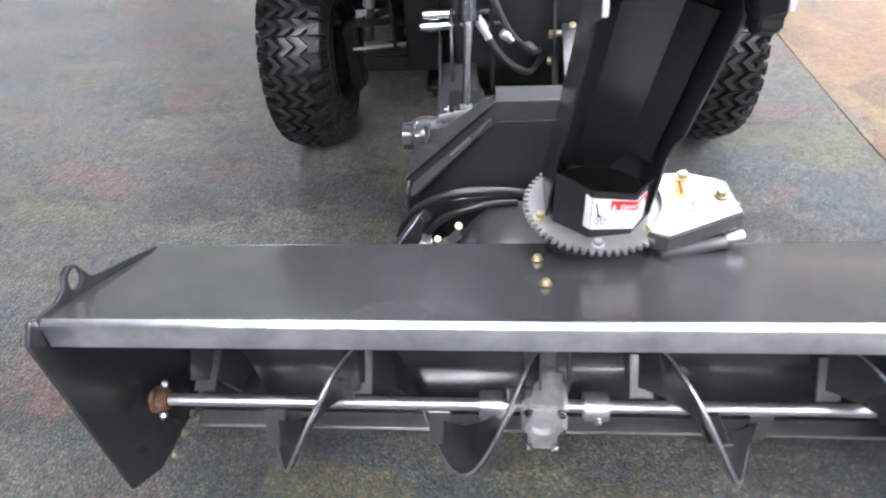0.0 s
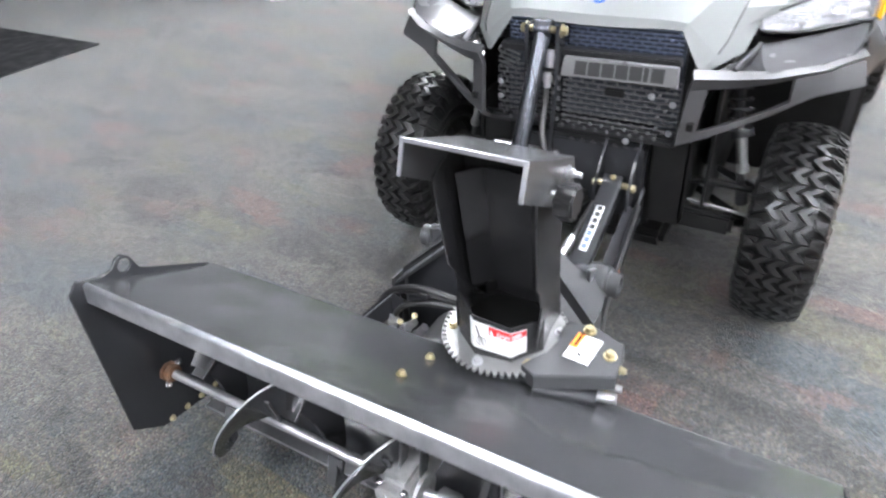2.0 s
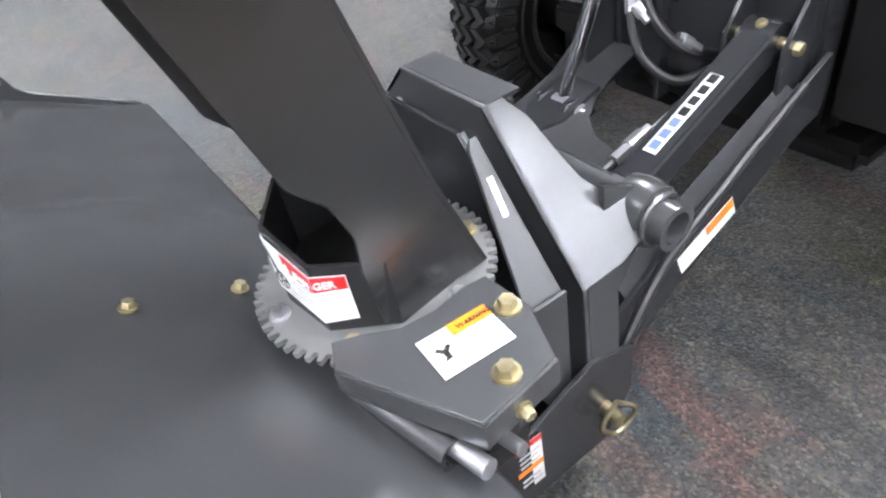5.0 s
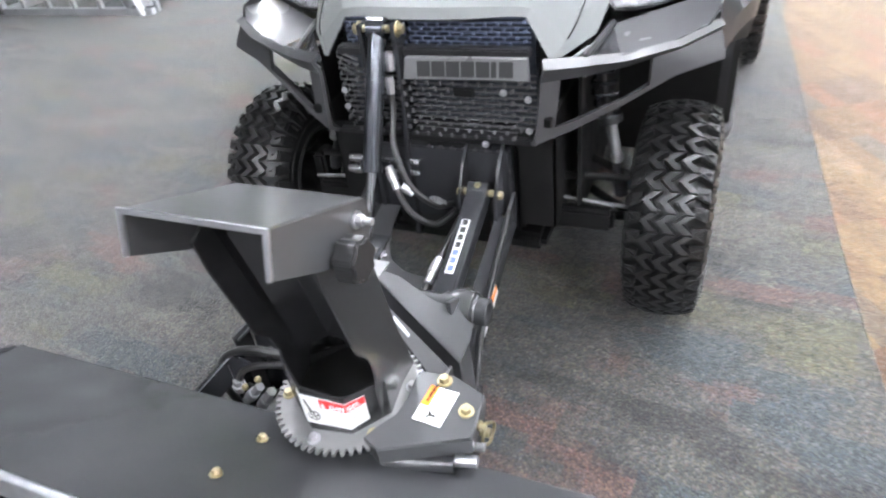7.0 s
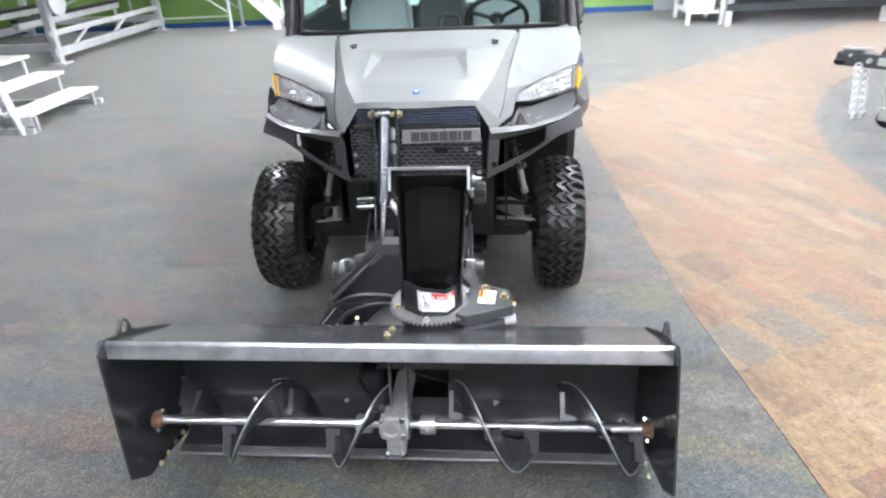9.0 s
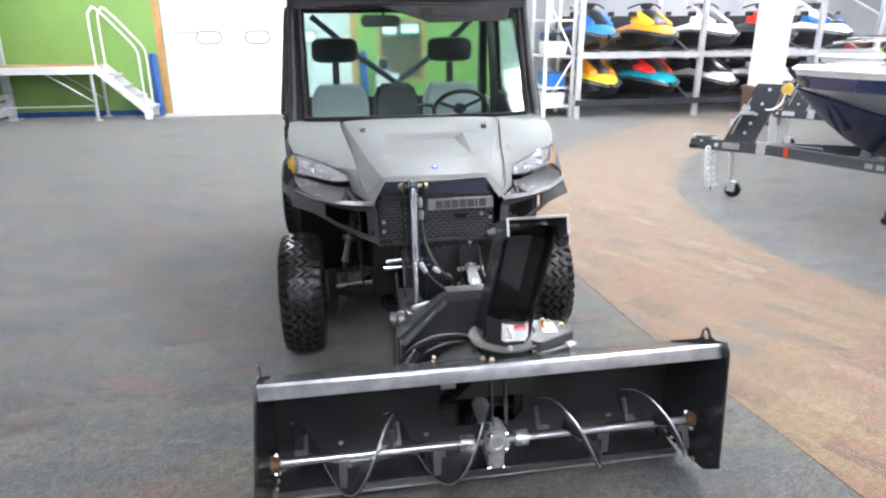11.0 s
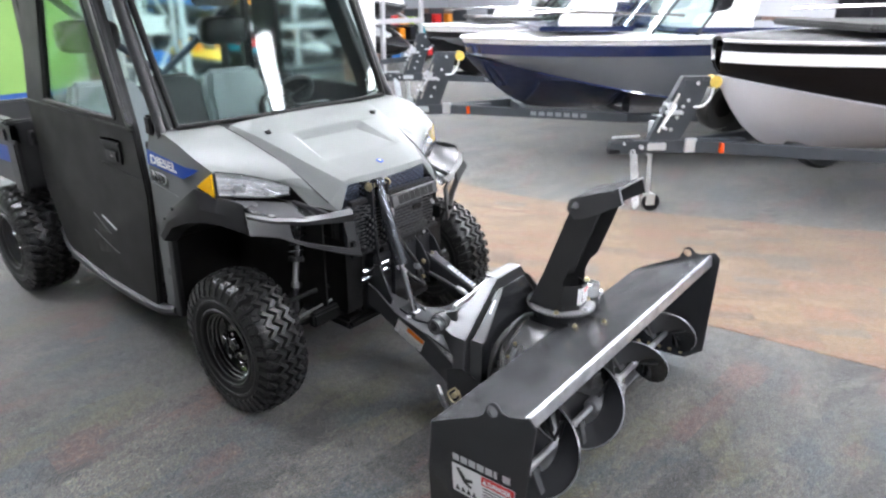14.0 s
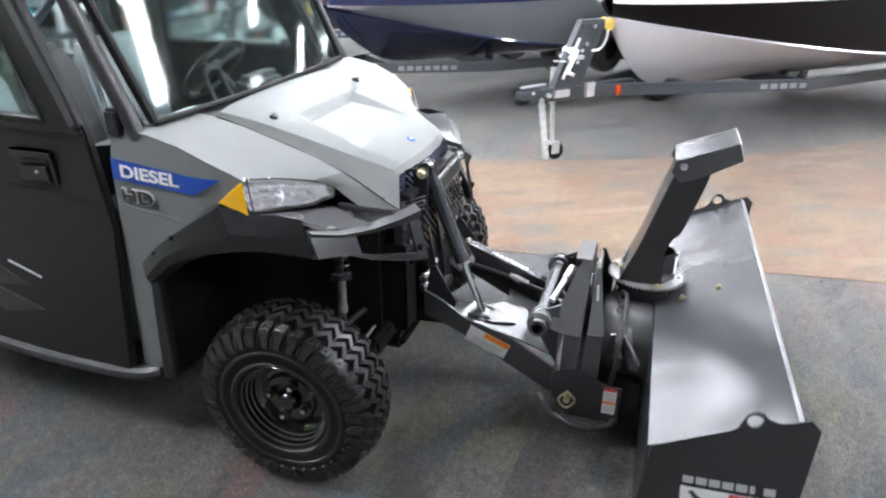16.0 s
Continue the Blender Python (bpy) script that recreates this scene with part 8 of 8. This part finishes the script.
def goods_shelf(m, length, n):
    s = thing("goods_shelf", (0, 0, 0), "low dark display shelf packed with boxed goods", "display shelf", "goods shelves")
    part("back", box(0, length, 0.5, 0.54, 0, 1.32, 0.004), BROWN, s)
    for k in range(n + 1):
        part("upright", box(length * k / n - 0.02, length * k / n + 0.02, 0.0, 0.5, 0, 1.32, 0.004), TRAILER, s)
    for z in (0.12, 0.55, 0.95):
        part("shelf", box(0, length, 0.0, 0.5, z - 0.02, z, 0.004), TRAILER, s)
    put(s, m)
    for z in (0.12, 0.55, 0.95):
        x = 0.06
        while x < length - 0.5:
            w, h, d = random.uniform(0.18, 0.45), random.uniform(0.16, 0.34), random.uniform(0.25, 0.4)
            mt = random.choice(TONES)
            g = solo("goods_box", box(x, x + w, 0.05, 0.05 + d, z, z + h, 0.01), mt, "plain coloured goods box on a display shelf", "box", "goods on shelves")
            g.matrix_basis = m @ g.matrix_basis
            x += w + random.uniform(0.03, 0.2)


goods_shelf(pose(10.6, 9.9, 0), 3.2, 3)
goods_shelf(pose(13.3, 8.8, 0, 0, 0, -90), 5.0, 5)
goods_shelf(pose(13.3, 2.9, 0, 0, 0, -90), 5.0, 5)
goods_shelf(pose(13.3, -3.0, 0, 0, 0, -90), 5.0, 5)
# dock platform and stairs at the green wall
DX = 0.33
dock = thing("dock_platform", (-6.2, 10.2, 0), "aluminium dock section on legs against the green wall", "dock platform")
part("deck", box(-7.6, -5.12, 9.7, 10.7, 0.8, 0.9, 0.01), ALUMINIUM, dock)
part("deck_edge", box(-7.6, -5.1, 9.68, 9.7, 0.78, 0.91, 0.004), WHITE_PAINT, dock)
part("decking", box(-7.58, -5.14, 9.72, 10.68, 0.902, 0.916, 0.002), WOOD, dock)
for x in (-7.5, -5.2):
    for y in (9.76, 10.6):
        part("leg", join(cyl((x, y, 0.02), (x, y, 0.82), 0.03, 12), cyl((x, y, 0.0), (x, y, 0.02), 0.08, 14)), ALUMINIUM, dock)
part("brace", join(cyl((-5.2, 9.76, 0.3), (-6.0, 9.76, 0.8), 0.016, 8), cyl((-5.2, 10.6, 0.3), (-6.0, 10.6, 0.8), 0.016, 8), cyl((-7.5, 9.76, 0.25), (-5.2, 9.76, 0.25), 0.014, 8)), ALUMINIUM, dock)
dock.location.x += DX
dock.location.y, dock.scale = 10.34, (1, 0.72, 1.1)
dst = thing("dock_stairs", (-4.65, 10.2, 0), "aluminium dock stairs with curved handrails", "stairs")
for y in (9.75, 10.5):
    part("stringer", beam((-5.12, y, 0.86), (-4.22, y, 0.1), 0.04, 0.14, 0.006), WHITE_PAINT, dst)
    part("handrail", pipe([(-5.1, y, 0.85), (-5.1, y, 1.65), (-5.05, y, 1.78), (-4.93, y, 1.8), (-4.45, y, 1.32), (-4.33, y, 1.16), (-4.3, y, 1.0), (-4.3, y, 0.15)], 0.02, 10), WHITE_PAINT, dst, "white tubular handrail")
for k in range(4):
    x, z = -5.0 + 0.21 * k, 0.74 - 0.18 * k
    part("tread", box(x, x + 0.2, 9.76, 10.49, z - 0.02, z + 0.02, 0.004), ALUMINIUM, dst)
for y in (9.75, 10.5):
    part("foot", box(-4.34, -4.2, y - 0.05, y + 0.05, 0.0, 0.16, 0.006), WHITE_PAINT, dst)

dst.location.x += DX
dst.location.y, dst.scale = 10.34, (0.95, 0.72, 1.1)

# boat lift
lift_ = thing("boat_lift", (-7.6, 8.9, 0), "white aluminium boat lift with long base beams and tall corner posts", "boat lift")
for x in (-6.5, -9.3):
    part("base_beam", box(x - 0.05, x + 0.05, 6.9, 11.0 - 0.5, 0.12, 0.24, 0.008), ALUMINIUM, lift_)
    part("upper_beam", box(x - 0.04, x + 0.04, 6.9, 10.5, 0.42, 0.5, 0.008), ALUMINIUM, lift_)
    for y in (7.0, 10.4):
        part("corner_post", join(box(x - 0.06, x + 0.06, y - 0.06, y + 0.06, 0.02, 2.9, 0.01), box(x - 0.14, x + 0.14, y - 0.14, y + 0.14, 0, 0.03, 0.006)), ALUMINIUM, lift_)
    for y in (8.0, 9.2):
        part("strut", beam((x, y - 0.5, 0.24), (x, y, 0.45), 0.04, 0.04, 0.004), ALUMINIUM, lift_)
for y in (7.0, 10.4):
    part("cross_beam", box(-9.3, -6.5, y - 0.05, y + 0.05, 0.2, 0.32, 0.008), ALUMINIUM, lift_)
    part("diagonal", beam((-9.2, y, 0.3), (-6.6, y, 1.2), 0.05, 0.05, 0.004), ALUMINIUM, lift_)
part("cradle", join(beam((-7.2, 7.2, 0.55), (-7.2, 10.2, 0.55), 0.1, 0.1, 0.01), beam((-8.6, 7.2, 0.55), (-8.6, 10.2, 0.55), 0.1, 0.1, 0.01)), ALUMINIUM, lift_)
part("winch_drum", join(cyl((-6.62, 7.15, 0.9), (-6.4, 7.15, 0.9), 0.12, 20, b=0.01), cyl((-6.4, 7.15, 0.9), (-6.36, 7.15, 0.9), 0.2, 20)), ALUMINIUM, lift_)
part("rubber_bunk", join(box(-7.27, -7.13, 7.2, 10.2, 0.6, 0.66, 0.01), box(-8.67, -8.53, 7.2, 10.2, 0.6, 0.66, 0.01)), SEAT_BLACK, lift_)

# display stairs near the lift
bl = thing("display_stairs", (-5.3, 3.9, 0), "white aluminium boarding stairs with open treads and rail posts", "stairs")
B0, B1 = 3.15, 4.38
for k in range(5):
    x1, z = -4.3 - 0.36 * k, 0.2 + 0.19 * k
    part("tread", box(x1 - 0.34, x1, B0 + 0.02, B1, z - 0.035, z, 0.006), WHITE_PAINT, bl)
    for y in (B0 + 0.1, B1 - 0.1):
        part("tread_leg", box(x1 - 0.06, x1 - 0.02, y - 0.02, y + 0.02, max(0.0, z - 0.26), z - 0.05, 0.003), ALUMINIUM, bl)
    part("side_bracket", box(x1 - 0.34, x1, B0 - 0.02, B0 + 0.02, z - 0.12, z - 0.02, 0.004), ALUMINIUM, bl)
    part("side_post", box(x1 - 0.32, x1 - 0.27, B0 - 0.02, B0 + 0.02, 0.03, z, 0.003), ALUMINIUM, bl)
part("base_rail", join(box(-6.4, -4.3, B0 - 0.03, B0 + 0.03, 0.0, 0.06, 0.004), box(-6.4, -4.3, B1 - 0.03, B1 + 0.03, 0.0, 0.06, 0.004), box(-6.4, -6.3, B0, B1, 0, 0.06, 0.004)), ALUMINIUM, bl)
part("hand_rail", join(beam((-4.4, B0 - 0.03, 0.0), (-4.62, B0 - 0.03, 1.1), 0.04, 0.09, 0.01), beam((-4.6, B0 - 0.03, 1.08), (-5.9, B0 - 0.03, 1.75), 0.04, 0.09, 0.01)), WHITE_PAINT, bl)
for y in (B0, B1):
    part("back_post", box(-6.4, -6.34, y - 0.03, y + 0.03, 0.0, 1.9, 0.004), ALUMINIUM, bl)

# counter with a terminal, beside the office window
ctr = thing("service_counter", (0.62, 10.35, 0), "white service cabinet by the green wall", "cabinet")
part("body", box(0.42, 0.84, 10.1, 10.6, 0.0, 0.72, 0.008), WHITE_PAINT, ctr)
part("top", box(0.4, 0.86, 10.08, 10.62, 0.72, 0.75, 0.005), HULL_WHITE, ctr)
part("bottle_slot", box(0.66, 0.76, 10.09, 10.12, 0.28, 0.52, 0.006), HULL_BLACK, ctr)
mon = thing("computer_monitor", (0.58, 10.35, 0.75), "grey computer monitor standing on the white cabinet", "monitor")
part("screen_case", box(0.45, 0.68, 10.3, 10.42, 0.8, 1.06, 0.012), SILVER_DECAL, mon)
part("screen", box(0.47, 0.66, 10.29, 10.3, 0.83, 1.03, 0.004), HULL_BLACK, mon)
part("stand", box(0.5, 0.64, 10.28, 10.44, 0.75, 0.8, 0.008), SILVER_DECAL, mon)

# a dark mat with a hull on short feet, at the edge of the aisle
solo("floor_mat", box(-9.0, -4.88, -4.0, 1.42, 0.0, 0.008, 0.002), plain("black_matting", (0.02, 0.02, 0.022), 0.7, 0.0), "flat black floor mat on the grey carpet", "mat")
hulk = thing("upturned_hull", (-6.9, 0.0, 0), "dark hull standing on short bright feet over a black mat", "hull")
part("shell", bevel(loft([[(-8.6, -3.2, 0.3), (-5.75, -3.2, 0.3), (-5.65, 0.9, 0.3), (-6.2, 1.25, 0.3), (-8.6, 1.25, 0.3)], [(-8.6, -3.2, 0.75), (-5.6, -3.2, 0.75), (-5.5, 0.95, 0.75), (-6.1, 1.4, 0.75), (-8.6, 1.4, 0.75)], [(-8.4, -3.0, 1.05), (-5.9, -3.0, 1.05), (-5.8, 0.8, 1.05), (-6.2, 1.1, 1.05), (-8.4, 1.1, 1.05)]]), 0.06, 3), HULL_BLACK, hulk)
for x, y in ((-5.85, -2.6), (-5.85, -0.8), (-5.85, 0.6), (-8.3, -2.6), (-8.3, 0.8)):
    part("foot", join(cyl((x, y, 0.02), (x, y, 0.32), 0.03, 12), cyl((x, y, 0.008), (x, y, 0.025), 0.06, 16)), ALUMINIUM, hulk)
